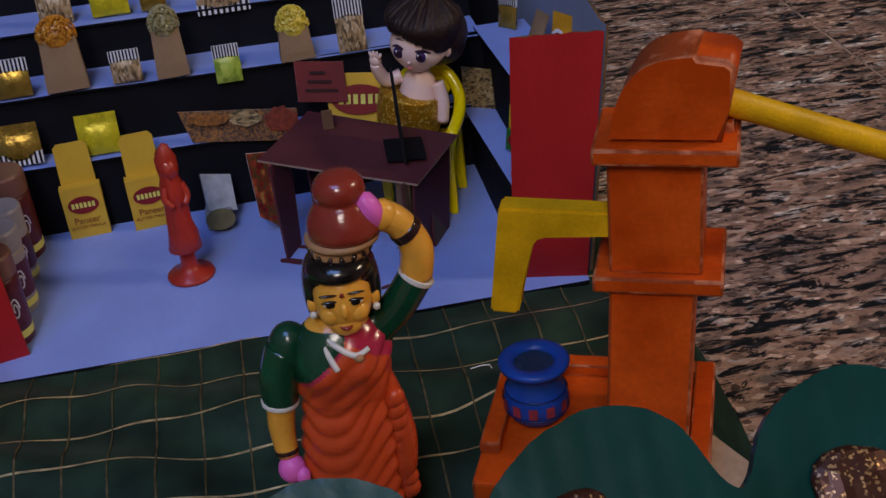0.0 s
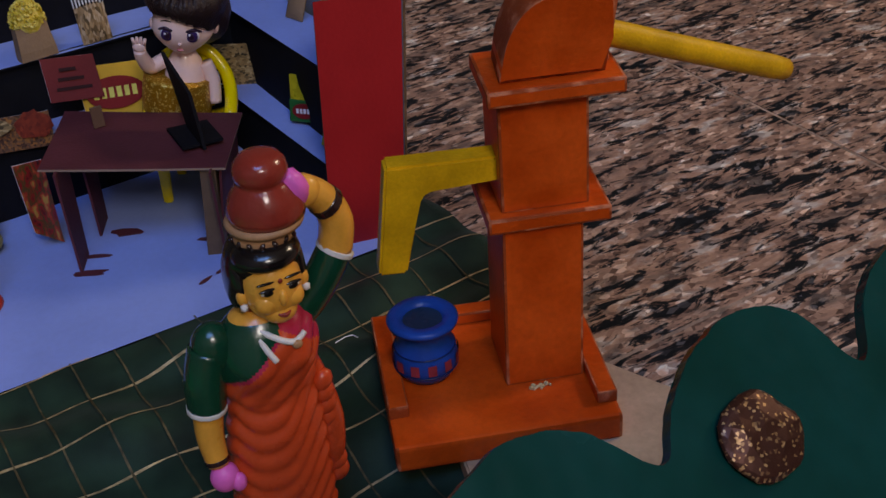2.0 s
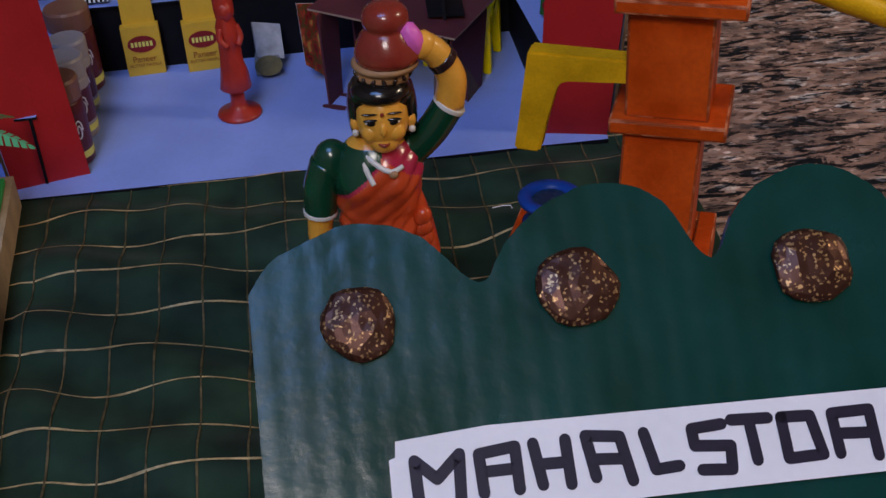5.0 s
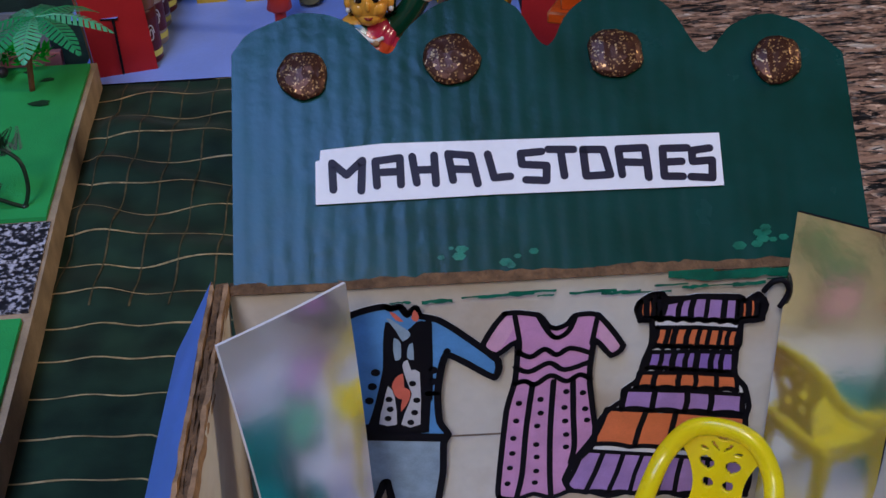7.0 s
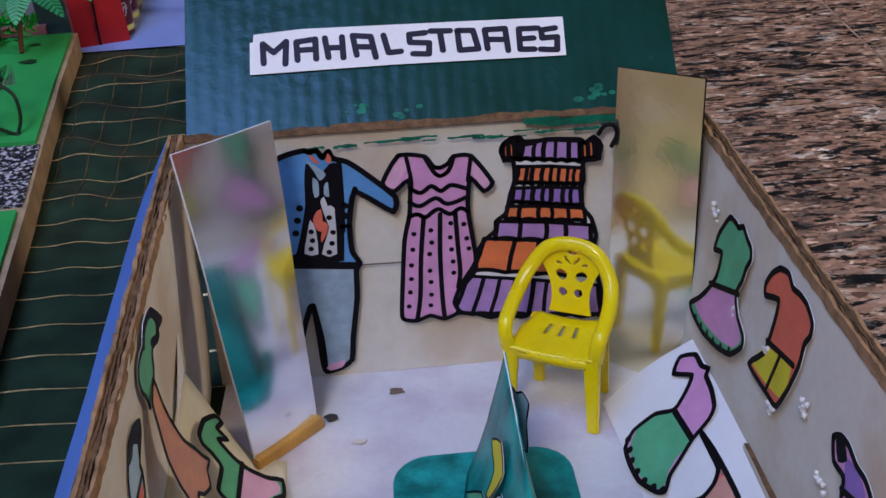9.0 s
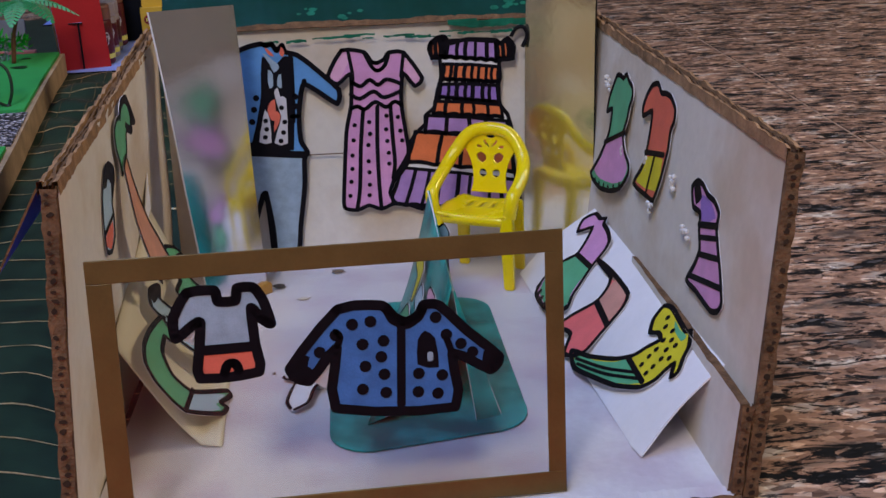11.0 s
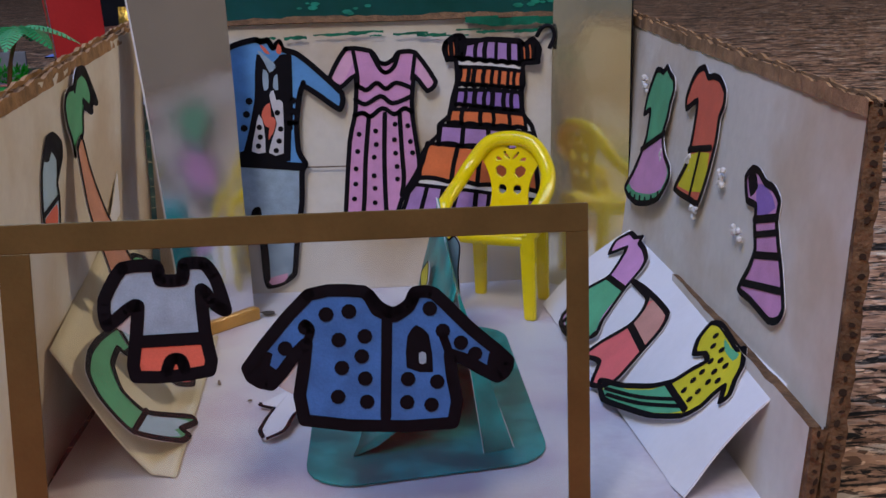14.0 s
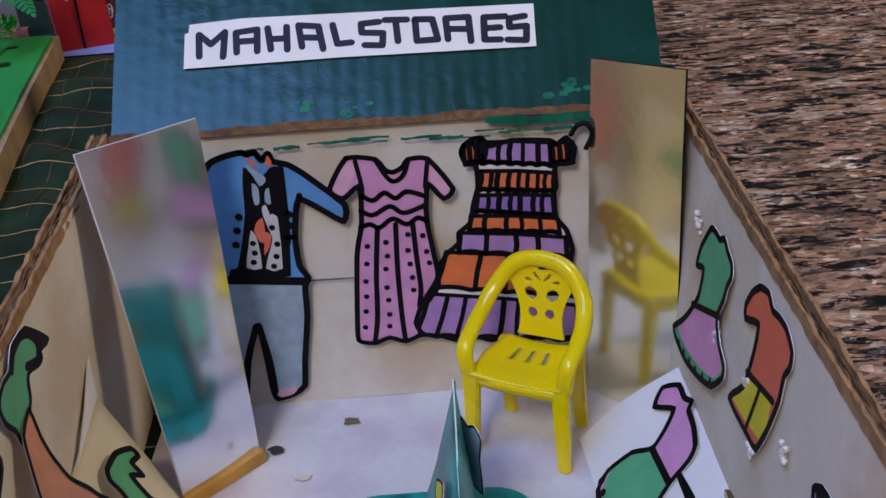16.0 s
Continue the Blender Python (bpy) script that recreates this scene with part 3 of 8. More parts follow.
for k in range(64):
    x, w, h, lean = 0.002 + 0.243 * (k + rnd.uniform(-0.4, 0.4)) / 64, rnd.uniform(0.0005, 0.0017), rnd.uniform(0.0005, 0.0012), rnd.uniform(0.0, 0.0022)
    z = -0.0026 + rnd.uniform(-0.0003, 0.0004)
    bm.faces.new([bm.verts.new(q) for q in ((x - w, -0.0042, z - h), (x + w * 0.6, -0.0042, z - h * 0.8), (x + w + lean, -0.0041, z + h * 0.6), (x + lean, -0.0041, z + h))])
part("flute", bm, PITSHADE, store, "dark patches for the shade in open flutes")["kind"] = "stuff"

# header flap
HU, HV = Vector((0.2355, 0.0, -0.004)).normalized(), Vector((0, 0.739, 0.673))
HM = plane_matrix((0.010, 0.2915, 0.1415), HU, HV)
CTRL = [(0, 0), (0.0, 0.092), (0.008, 0.101), (0.028, 0.108), (0.045, 0.103), (0.059, 0.089), (0.068, 0.100), (0.082, 0.110), (0.097, 0.1125), (0.110, 0.106), (0.1205, 0.0895),
        (0.131, 0.104), (0.146, 0.112), (0.158, 0.111), (0.170, 0.102), (0.1805, 0.0835), (0.192, 0.094), (0.206, 0.0985), (0.221, 0.093), (0.234, 0.081), (0.2345, 0.0)]
outline = [(p.x, p.y) for p in curve_points([(a, b, 0) for a, b in CTRL[1:-1]], 9)]
outline = [(x + 0.0006 * noise.noise(Vector((x * 700, y * 700, 1))), y + 0.0007 * noise.noise(Vector((x * 600, y * 600, 4)))) for x, y in outline]
outline = [CTRL[0]] + outline + [CTRL[-1]]
head = part("header", prism(outline[::-1], -0.0038, 0.0, 0.0006), HEADER, store, "glossy dark green painted scalloped header")
head.matrix_basis = HM
GLITTER = glitter("brown_glitter", (0.070, 0.024, 0.014), (0.52, 0.31, 0.13), 1500, 0.6, 0.82)
for gx, gy, gr in ((0.027, 0.0815, 0.0098), (0.0836, 0.085, 0.0108), (0.1467, 0.0848, 0.0106), (0.2078, 0.0785, 0.0100)):
    bm = bmesh.new()
    bmesh.ops.create_icosphere(bm, subdivisions=3, radius=1)
    for v in bm.verts:
        a = math.atan2(v.co.y, v.co.x)
        k = 1 + 0.16 * noise.noise(Vector((1.6 * math.cos(a), 1.6 * math.sin(a), gx * 50)))
        v.co = (gx + v.co.x * gr * k, gy + v.co.y * gr * k, max(-0.0005, 0.0016 + v.co.z * 0.0026) + 0.0005 * noise.noise(v.co * 6))
    g = part("glitter_dot", bm, GLITTER, store, "brown glitter foam dot")
    g.matrix_basis = HM
# painted seam below the header, smears of bright green
part("seam_tape", sheet((0.008, 0.2892, 0.1402), (0.246, 0.2892, 0.1366), (0.246, 0.2918, 0.1390), (0.008, 0.2918, 0.1427), 0.0006, 60, 2, 0.0022, 0.0012, 13), [CORE, CORE, CORE], store, "brown torn card seam")
SMEAR = mat("bright_green_paint", (0.006, 0.15, 0.085), 0.35, var=0.4, scale=150)
bm = bmesh.new()
for cx, cy, n in ((0.080, 0.009, 5), (0.105, 0.005, 4), (0.198, 0.010, 8), (0.215, 0.010, 6)):
    for k in range(n):
        x, y, r = cx + rnd.gauss(0, 0.005), cy + rnd.gauss(0, 0.002), rnd.uniform(0.0006, 0.0018)
        bm.faces.new([bm.verts.new((x + r * 1.6 * math.cos(q), y + r * math.sin(q), 0.0003)) for q in (0, 1.05, 2.1, 3.14, 4.2, 5.2)])
sm = part("paint_smear", bm, SMEAR, store, "bright green paint smears")
sm.matrix_basis = HM
sm["kind"] = "stuff"

# green and brown paint run along the top of the back wall
bm = bmesh.new()
rnd = random.Random(31)
for k in range(16):
    x0 = 0.07 + 0.165 * k / 16 + rnd.uniform(-0.004, 0.004)
    x1, zc, h = x0 + rnd.uniform(0.006, 0.022), 0.1315 - 0.012 * (x0 - 0.07) + rnd.uniform(-0.001, 0.003), rnd.uniform(0.0004, 0.0012)
    n = 7
    back = 0.2889 - 0.00004 * (k % 4)
    up = [bm.verts.new((x0 + (x1 - x0) * q / n, back, zc + h * rnd.uniform(0.3, 1.0))) for q in range(n + 1)]
    lo = [bm.verts.new((x0 + (x1 - x0) * q / n, back, zc - h * rnd.uniform(0.3, 1.0))) for q in range(n + 1)]
    for q in range(n):
        bm.faces.new((lo[q], lo[q + 1], up[q + 1], up[q]))
for k in range(7):
    x0 = 0.168 + 0.062 * k / 7 + rnd.uniform(-0.003, 0.003)
    x1, zc, h = x0 + rnd.uniform(0.010, 0.018), 0.1372 - 0.012 * (x0 - 0.07) + rnd.uniform(-0.0012, 0.0006), rnd.uniform(0.0018, 0.0036)
    n = 9
    back = 0.2884 - 0.00006 * k
    up = [bm.verts.new((x0 + (x1 - x0) * q / n, back, zc + 0.0024)) for q in range(n + 1)]
    lo = [bm.verts.new((x0 + (x1 - x0) * q / n, back, zc - h * (0.25 + 0.75 * math.sin(math.pi * q / n)) * rnd.uniform(0.6, 1.0))) for q in range(n + 1)]
    for q in range(n):
        bm.faces.new((lo[q], lo[q + 1], up[q + 1], up[q]))
part("paint_run", bm, SMEAR, store, "runs of green paint")["kind"] = "stuff"

# mirrors of shiny card
def card(name, corners, thick, materials, label, category, wob=0.0, group="", bow=0.0, bulge=0.0):
    bm = sheet(*corners, thick, 12, 18, 0, wob, 21, bow, bulge)
    for e in bm.edges:
        e.smooth = len({f.material_index for f in e.link_faces}) == 1 and all(f.material_index != 2 for f in e.link_faces)
    for f in bm.faces:
        f.smooth = True
    return tagged(make(name, bm, materials), label, category, group)


def mirror(corners, face, back, label, wob, bulge=0.0):
    t = thing("mirror_card", label, "mirror", None, "store mirrors")
    n = (Vector(corners[1]) - Vector(corners[0])).cross(Vector(corners[3]) - Vector(corners[0])).normalized()
    for nm, m, off, th in (("reflective_face", face, 0.0, 0.0003), ("backing_card", back, -0.0004, 0.0010)):
        o = card(nm, [Vector(c) + n * off for c in corners], th, [m, m, back], "", "", wob, "", 0.0, bulge)
        o.parent = t
    return t


mirror(((0.0290, 0.2190, 0.0062), (0.0575, 0.2490, 0.0062), (0.0530, 0.2675, 0.1570), (0.0144, 0.2303, 0.1611)), MIRROR, WHITE, "tall silvery mirror card leaning at the store wall", 0.0020, 0.0008)
mirror(((0.207, 0.2835, 0.0), (0.241, 0.2500, 0.0), (0.2462, 0.2580, 0.1640), (0.213, 0.2885, 0.1605)), MIRRORGOLD, BLACK, "tall pale gilt mirror card in the store corner", 0.0006)
tagged(make("wood_strip", prism([(0.0270, 0.2200), (0.0305, 0.2165), (0.0605, 0.2470), (0.0575, 0.2505)], 0.0, 0.0060, 0.0005), mat("pale_wood", (0.55, 0.29, 0.06), 0.35, var=0.2, scale=60)), "pale wood strip at the foot of the mirror card", "wood strip")

# painted mat and tent rack
matpoly = []
for cx, cy, a0 in ((0.158, 0.198, 0), (0.1115, 0.198, 90), (0.1105, 0.073, 180), (0.160, 0.081, 270)):
    for q in range(7):
        a = radians(a0 + 15 * q)
        matpoly.append((cx + 0.0185 * math.cos(a), cy + 0.0185 * math.sin(a)))
tagged(make("teal_mat", prism(matpoly, 0.0006, 0.0012), TEAL), "teal painted patch on the store floor", "mat")
tent = thing("tent_rack", "teal painted folded paper clothes rack", "display rack")
TEALIN = [TEAL, WHITE, WHITE]
bm = bmesh.new()
rows = []
for k in range(13):
    f = k / 12
    y0 = 0.0775 + 0.125 * f
    row = []
    for q in range(11):
        g = q / 10
        x = 0.1475 - 0.020 * g - 0.0190 * (1 - f) * max(0.0, (g - 0.45) / 0.55) ** 2
        z = 0.0605 + 0.006 * f - (0.0593 + 0.006 * f) * (1 - (1 - g) ** 1.25)
        row.append(bm.verts.new((x + 0.0006 * noise.noise(Vector((k * 0.7, q * 0.7, 1))), y0 + 0.004 * (1 - g) * (1 - f), max(0.0014, z))))
    rows.append(row)
for a, b in zip(rows, rows[1:]):
    for q in range(10):
        bm.faces.new((a[q], a[q + 1], b[q + 1], b[q])).smooth = True
ext = bmesh.ops.extrude_face_region(bm, geom=bm.faces[:])
for g in ext["geom"]:
    if isinstance(g, bmesh.types.BMVert):
        g.co.x += 0.0005
part("left_flap", bm, TEAL, tent)
part("right_flap", sheet((0.1665, 0.078, 0.0012), (0.1520, 0.205, 0.0012), (0.1472, 0.203, 0.0668), (0.1485, 0.083, 0.060), 0.0006, 10, 8, 0, 0.0015, 33), TEALIN, tent)

part("front_fold", sheet((0.1555, 0.0735, 0.0012), (0.1665, 0.0775, 0.0012), (0.1492, 0.0825, 0.0585), (0.1484, 0.0823, 0.0585), 0.0006, 4, 8, 0, 0.0008, 35), TEALIN, tent)

# slanted display cards
board_card = card("display_card", ((0.199, 0.2449, 0.001), (0.2165, 0.030, 0.001), (0.2573, 0.036, 0.041), (0.2440, 0.2404, 0.0395)), 0.0007, [WHITE, WHITE, WHITE], "white display card leaning on the store wall", "display card", 0.0004, "display cards", 0.0030)
corner = Vector((0.2165, 0.030, 0.001))
near = sorted(board_card.data.vertices, key=lambda v: (v.co - corner).length)
for v in near[:2]:
    v.co += Vector((0.2152, 0.0405, 0.0012)) - corner
climb = (Vector((0.2573, 0.036, 0.041)) - corner) / 18
for v in sorted(board_card.data.vertices, key=lambda v: (v.co - corner - climb).length)[:2]:
    v.co += Vector((0.2172, 0.0302, 0.0016)) - corner - climb
CREAM = mat("cream_card", (0.74, 0.68, 0.52), 0.5, var=0.06, scale=30)
lean = thing("display_card", "cream display card leaning on the store wall, its foot bent flat", "display card", None, "display cards")
bm = bmesh.new()
rows = []
for k in range(15):
    f = k / 14
    top, foot = Vector((0.0045, 0.084, 0.0460)).lerp(Vector((0.0040, 0.2147, 0.0641)), f), Vector((0.0467, 0.0700, 0.0012)).lerp(Vector((0.0430, 0.2217, 0.0012)), f)
    knee = Vector((0.0378, 0.0724, 0.0016)).lerp(Vector((0.0285, 0.2250, 0.0016)), f)
    row = []
    for q in range(13):
        g = q / 12
        p = top.lerp(knee, g / 0.75) if g < 0.76 else knee.lerp(foot, (g - 0.75) / 0.25)
        sag = 0.0016 * math.sin(math.pi * (g / 0.75) ** 1.6) if g < 0.75 else 0.0
        row.append((bm.verts.new((p.x - 0.78 * sag, p.y, max(0.0012, p.z - 0.62 * sag))), bm.verts.new((p.x - 0.78 * sag - 0.0005, p.y, max(0.0012, p.z - 0.62 * sag) - 0.0006))))
    rows.append(row)
for a, b in zip(rows, rows[1:]):
    for q in range(12):
        bm.faces.new((a[q][0], a[q + 1][0], b[q + 1][0], b[q][0])).smooth = True
        bm.faces.new((a[q][1], b[q][1], b[q + 1][1], a[q + 1][1])).smooth = True
    for q in (0, 12):
        bm.faces.new((a[q][0], b[q][0], b[q][1], a[q][1]))
for row in (rows[0], rows[-1]):
    for q in range(12):
        bm.faces.new((row[q][0], row[q + 1][0], row[q + 1][1], row[q][1]))
part("card", bm, CREAM, lean)
part("torn_flap", sheet((0.0060, 0.176, 0.0600), (0.0052, 0.2140, 0.0640), (0.0056, 0.2148, 0.0830), (0.0060, 0.196, 0.0700), 0.0005, 6, 4, 0, 0.0006, 23), [WHITE, WHITE, WHITE], lean, "small white torn flap")

# shop window sheet
WM = plane_matrix((0.0126, 0.001, 0.005), Vector((0.1706, 0.0103, -0.0040)), Vector((0.002, 0.0115, 0.103)))
window = thing("shop_window", "clear plastic shop window with a broad gold card border", "window", WM)
W, H, B = 0.171, 0.1035, 0.0085
for bx in ((0, W, H - B, H), (0, B * 1.05, B, H - B), (W - B * 0.8, W, B, H - B), (B * 0.3, W, 0, B)):
    part("border", box_bm(*bx, 0.0, 0.0009, 0.0002, 1), GOLD, window, "brassy gold card strip")
pane = part("pane", box_bm(B * 0.6, W - B * 0.6, B * 0.6, H - B * 0.6, -0.0004, -0.0002), FILM, window, "clear plastic film")
pane.visible_shadow = False


# ---- plastic chair ----
def make_chair(m, label, group):
    """Moulded garden chair; origin under its middle, front along -y, about 73 mm high."""
    ch = thing("plastic_chair", label, "chair", m, group)
    w, d, hs, ht = 0.0205, 0.019, 0.0405, 0.076
    seat = bmesh.new()
    slots = []
    outer = curve_points([(-w * 0.95, -d * 0.9, 0), (0, -d * 1.02, 0), (w * 0.95, -d * 0.9, 0), (w * 0.9, 0, 0), (w * 0.72, d * 0.95, 0), (0, d, 0), (-w * 0.72, d * 0.95, 0), (-w * 0.9, 0, 0), (-w * 0.95, -d * 0.9, 0)], 4)[:-1]
    nx, ny = 22, 20
    pts = {}
    for j in range(ny + 1):
        for i in range(nx + 1):
            v = -d + 2 * d * j / ny
            half = w * (0.95 - 0.22 * max(0, v / d))
            u = half * (2 * i / nx - 1)
            dip = -0.0016 * (1 - (u / half) ** 2) - 0.002 * max(0, -v / d - 0.75) * 4 * 0.3
            pts[i, j] = (u, v, hs + dip)
    vt = {}
    for j in range(ny):
        for i in range(nx):
            if 10 <= j <= 15 and i in (6, 10, 14, 8) and i != 8:
                continue
            q = []
            for a, b in ((i, j), (i + 1, j), (i + 1, j + 1), (i, j + 1)):
                if (a, b) not in vt:
                    vt[a, b] = seat.verts.new(pts[a, b])
                q.append(vt[a, b])
            seat.faces.new(q)
    ext = bmesh.ops.extrude_face_region(seat, geom=seat.faces[:])
    for g in ext["geom"]:
        if isinstance(g, bmesh.types.BMVert):
            g.co.z -= 0.0016
    # apron round the seat
    rim = [Vector((q[0], q[1], hs - 0.0022)) for q in outer]
    rings = [[], [], [], []]
    for k, q in enumerate(rim):
        along = (rim[(k + 1) % len(rim)] - rim[k - 1]).normalized()
        out = Vector((along.y, -along.x, 0)) * 0.0006
        for ring, v in zip(rings, (q - out, q + out, q + out - Vector((0, 0, 0.0042)), q - out - Vector((0, 0, 0.0042)))):
            ring.append(seat.verts.new(v))
    for a, b in ((0, 1), (1, 2), (2, 3), (3, 0)):
        for k in range(len(rim)):
            j = (k + 1) % len(rim)
            seat.faces.new((rings[a][k], rings[a][j], rings[b][j], rings[b][k]))
    smooth(part("seat", seat, YELLOW, ch))
    for sx in (-1, 1):
        for sy in (-1, 1):
            top = Vector((sx * w * 0.93, sy * d * 0.86, hs - 0.001)) if sy < 0 else Vector((sx * w * 0.74, sy * d * 0.9, hs - 0.001))
            foot = Vector((top.x * 1.06, top.y * 1.12, 0))
            bm = bmesh.new()
            sec = [(-0.0036, -0.0026), (0.0036, -0.0026), (0.0036, 0.0026), (-0.0036, 0.0026)]
            rows = []
            for f in (0, 0.5, 1):
                c = foot.lerp(top, f)
                k = 0.72 + 0.28 * f
                rows.append([bm.verts.new((c.x + a * k, c.y + b * k, c.z)) for a, b in sec])
            for a, b in zip(rows, rows[1:]):
                for k in range(4):
                    bm.faces.new((a[k], a[(k + 1) % 4], b[(k + 1) % 4], b[k]))
            bm.faces.new(rows[0][::-1])
            bm.faces.new(rows[-1])
            bmesh.ops.bevel(bm, geom=bm.edges[:], offset=0.0007, segments=2, affect="EDGES")
            part("leg", bm, YELLOW, ch)
    # hoop: front arm posts, arms and rounded back in one band
    half = [(-w * 1.0, -d * 0.84, hs - 0.002), (-w * 1.05, -d * 0.86, hs + 0.004), (-w * 1.08, -d * 0.72, hs + 0.0090), (-w * 1.1, -d * 0.2, hs + 0.0120), (-w * 1.06, d * 0.45, hs + 0.0165), (-w * 0.92, d * 0.95, hs + 0.0235), (-w * 0.55, d * 1.2, ht - 0.0025), (0, d * 1.28, ht)]
    path = curve_points(half + [(-a, b, c) for a, b, c in half[-2::-1]], 6)
    smooth(part("arm_hoop", tube(path, 0.0036, 12, 0.85), YELLOW, ch))
    # pierced back splat
    splat = bmesh.new()

    def back_pt(u, v):
        z = hs + 0.002 + v * (ht - hs - 0.004)
        y = d * (0.9 + 0.36 * v)
        top = max(0.0, (v - 0.78) / 0.22)
        wide = (0.50 - 0.50 * v + 1.05 * v ** 2 if v < 0.78 else 0.749) * (1 - 0.45 * top ** 2)
        return Vector((u * w * wide, y, z))

    holes = [(0.0, 0.93, 0.22, 0.028, 0), (-0.17, 0.815, 0.055, 0.060, 1.6), (0.17, 0.815, 0.055, 0.060, -1.6), (-0.42, 0.755, 0.10, 0.026, 0), (0.42, 0.755, 0.10, 0.026, 0), (-0.40, 0.575, 0.24, 0.085, 0), (0.40, 0.575, 0.24, 0.085, 0), (-0.40, 0.32, 0.22, 0.070, 0), (0.40, 0.32, 0.22, 0.070, 0)]
    nu, nv = 44, 60
    vv = {}
    for j in range(nv):
        for i in range(nu):
            u, v = -1 + 2 * (i + 0.5) / nu, (j + 0.5) / nv
            if any(((u - hx + sl * (v - hy)) / rx) ** 2 + ((v - hy) / ry) ** 2 < 1 for hx, hy, rx, ry, sl in holes):
                continue
            q = []
            for a, b in ((i, j), (i + 1, j), (i + 1, j + 1), (i, j + 1)):
                if (a, b) not in vv:
                    vv[a, b] = splat.verts.new(back_pt(-1 + 2 * a / nu, b / nv))
                q.append(vv[a, b])
            splat.faces.new(q)
    ext = bmesh.ops.extrude_face_region(splat, geom=splat.faces[:])
    for g in ext["geom"]:
        if isinstance(g, bmesh.types.BMVert):
            g.co.y += 0.0016
    smooth(part("backrest", splat, YELLOW, ch))
    return ch


chair = make_chair(pose(0.1785, 0.2480, 0.0, 0, 0, -26) @ Matrix.Diagonal((1.05, 0.88, 1.06, 1)), "glossy yellow moulded plastic toy chair on the store floor", "toy chairs")

# ---- hand pump ----
PM = Matrix.Translation((0.1554, 0.5613, 0.0)) @ pose(0, 0, 0, 0, 0, -23)
pump = thing("hand_pump", "orange painted wooden toy hand pump with yellow spout and handle", "hand pump", PM)
base = part("base", box_bm(-0.047, 0.047, -0.039, 0.046, 0.0402, 0.0525, 0.0016), ORANGE, pump)
for bx in ((-0.047, -0.0385, -0.020, 0.046), (-0.0385, 0.0385, 0.0375, 0.046), (0.0385, 0.047, -0.030, 0.046)):
    part("rim", box_bm(*bx, 0.0523, 0.058, 0.0008), ORANGE, pump)
bm = box_bm(0.0045, 0.0378, -0.0100, 0.0260, 0.052, 0.1330, 0.0012)
for v in bm.verts:
    v.co += Vector((0.0025, 0.0075, 0)) * ((v.co.z - 0.052) / 0.081)
part("column", bm, ORANGE, pump)
part("column", box_bm(0.0070, 0.0425, -0.0025, 0.0300, 0.1325, 0.1845, 0.0012), ORANGE, pump)
part("collar", box_bm(0.0008, 0.0505, -0.0072, 0.0350, 0.1262, 0.1330, 0.0012), ORANGE, pump)
part("collar", box_bm(0.0022, 0.0550, -0.0100, 0.0285, 0.1825, 0.1890, 0.0012), ORANGE, pump)
prof = [(p.x, p.y) for p in curve_points([(0.010, 0.186, 0), (0.0122, 0.199, 0), (0.0160, 0.2085, 0), (0.0215, 0.2150, 0), (0.0295, 0.2185, 0), (0.0390, 0.2195, 0)], 5)] + [(0.0490, 0.2180), (0.0520, 0.2150), (0.0500, 0.200), (0.0475, 0.186)]
bm = bmesh.new()
lo = [bm.verts.new((0.0082 + (x - 0.010) * 1.07, -0.0045, z + 0.0028)) for x, z in prof]
hi = [bm.verts.new((0.0100 + (x - 0.010) * 1.07, 0.0225, z + 0.0028)) for x, z in prof]
front, rear = bm.faces.new(lo), bm.faces.new(hi[::-1])
for k in range(len(prof)):
    j = (k + 1) % len(prof)
    bm.faces.new((lo[k], hi[k], hi[j], lo[j]))
bmesh.ops.bevel(bm, geom=[e for e in bm.edges if front in e.link_faces or rear in e.link_faces], offset=0.0022, segments=3, affect="EDGES")
for f in bm.faces:
    f.smooth = len(f.verts) == 4
part("head", bm, ORANGE, pump)
el = [(-0.0365, 0.1560), (0.012, 0.1548), (0.012, 0.1438), (-0.0190, 0.1445), (-0.0225, 0.1432), (-0.0246, 0.1402), (-0.0315, 0.1065), (-0.0432, 0.1070)]
bm = prism(el, -0.0155, -0.0045, 0.0011)
bmesh.ops.rotate(bm, verts=bm.verts, cent=(0, 0, 0), matrix=Matrix.Rotation(radians(90), 3, "X"))
part("spout", bm, PUMPYELLOW, pump, "yellow painted square bent spout")
smooth(part("handle", tube(curve_points([(0.045, 0.008, 0.2020), (0.0935, 0.0285, 0.1775), (0.142, 0.049, 0.1535)], 5), [0.0052] * 10 + [0.0047], 14), PUMPYELLOW, pump, "round yellow painted handle rod"))
part("pivot", box_bm(0.044, 0.0525, 0.006, 0.020, 0.186, 0.1925, 0.0008), ORANGE, pump)
WORN = mat("worn_orange_edge", (0.56, 0.09, 0.012), 0.6, var=0.4, scale=90, bump=0.4, second=(0.60, 0.24, 0.12), amount=0.6, edge=0.56, soft=0.06)
for ob in pump.children:
    if ob.data.materials[0] == ORANGE:
        ob.data.materials.append(WORN)
        for f in ob.data.polygons:
            if f.area < 8e-5 and len(f.vertices) == 4:
                f.material_index = 1
CHIP = mat("chipped_putty", (0.62, 0.48, 0.25), 0.8, var=0.3, scale=200)
bm = bmesh.new()
rnd = random.Random(12)
for k in range(14):
    b2 = bmesh.new()
    bmesh.ops.create_icosphere(b2, subdivisions=1, radius=rnd.uniform(0.0006, 0.0013))
    bmesh.ops.translate(b2, verts=b2.verts, vec=(0.017 + rnd.gauss(0, 0.0022), -0.0135 + rnd.gauss(0, 0.0012), 0.0529))
    join(bm, b2)
part("glue_blob", bm, CHIP, pump, "dried glue at the column foot")

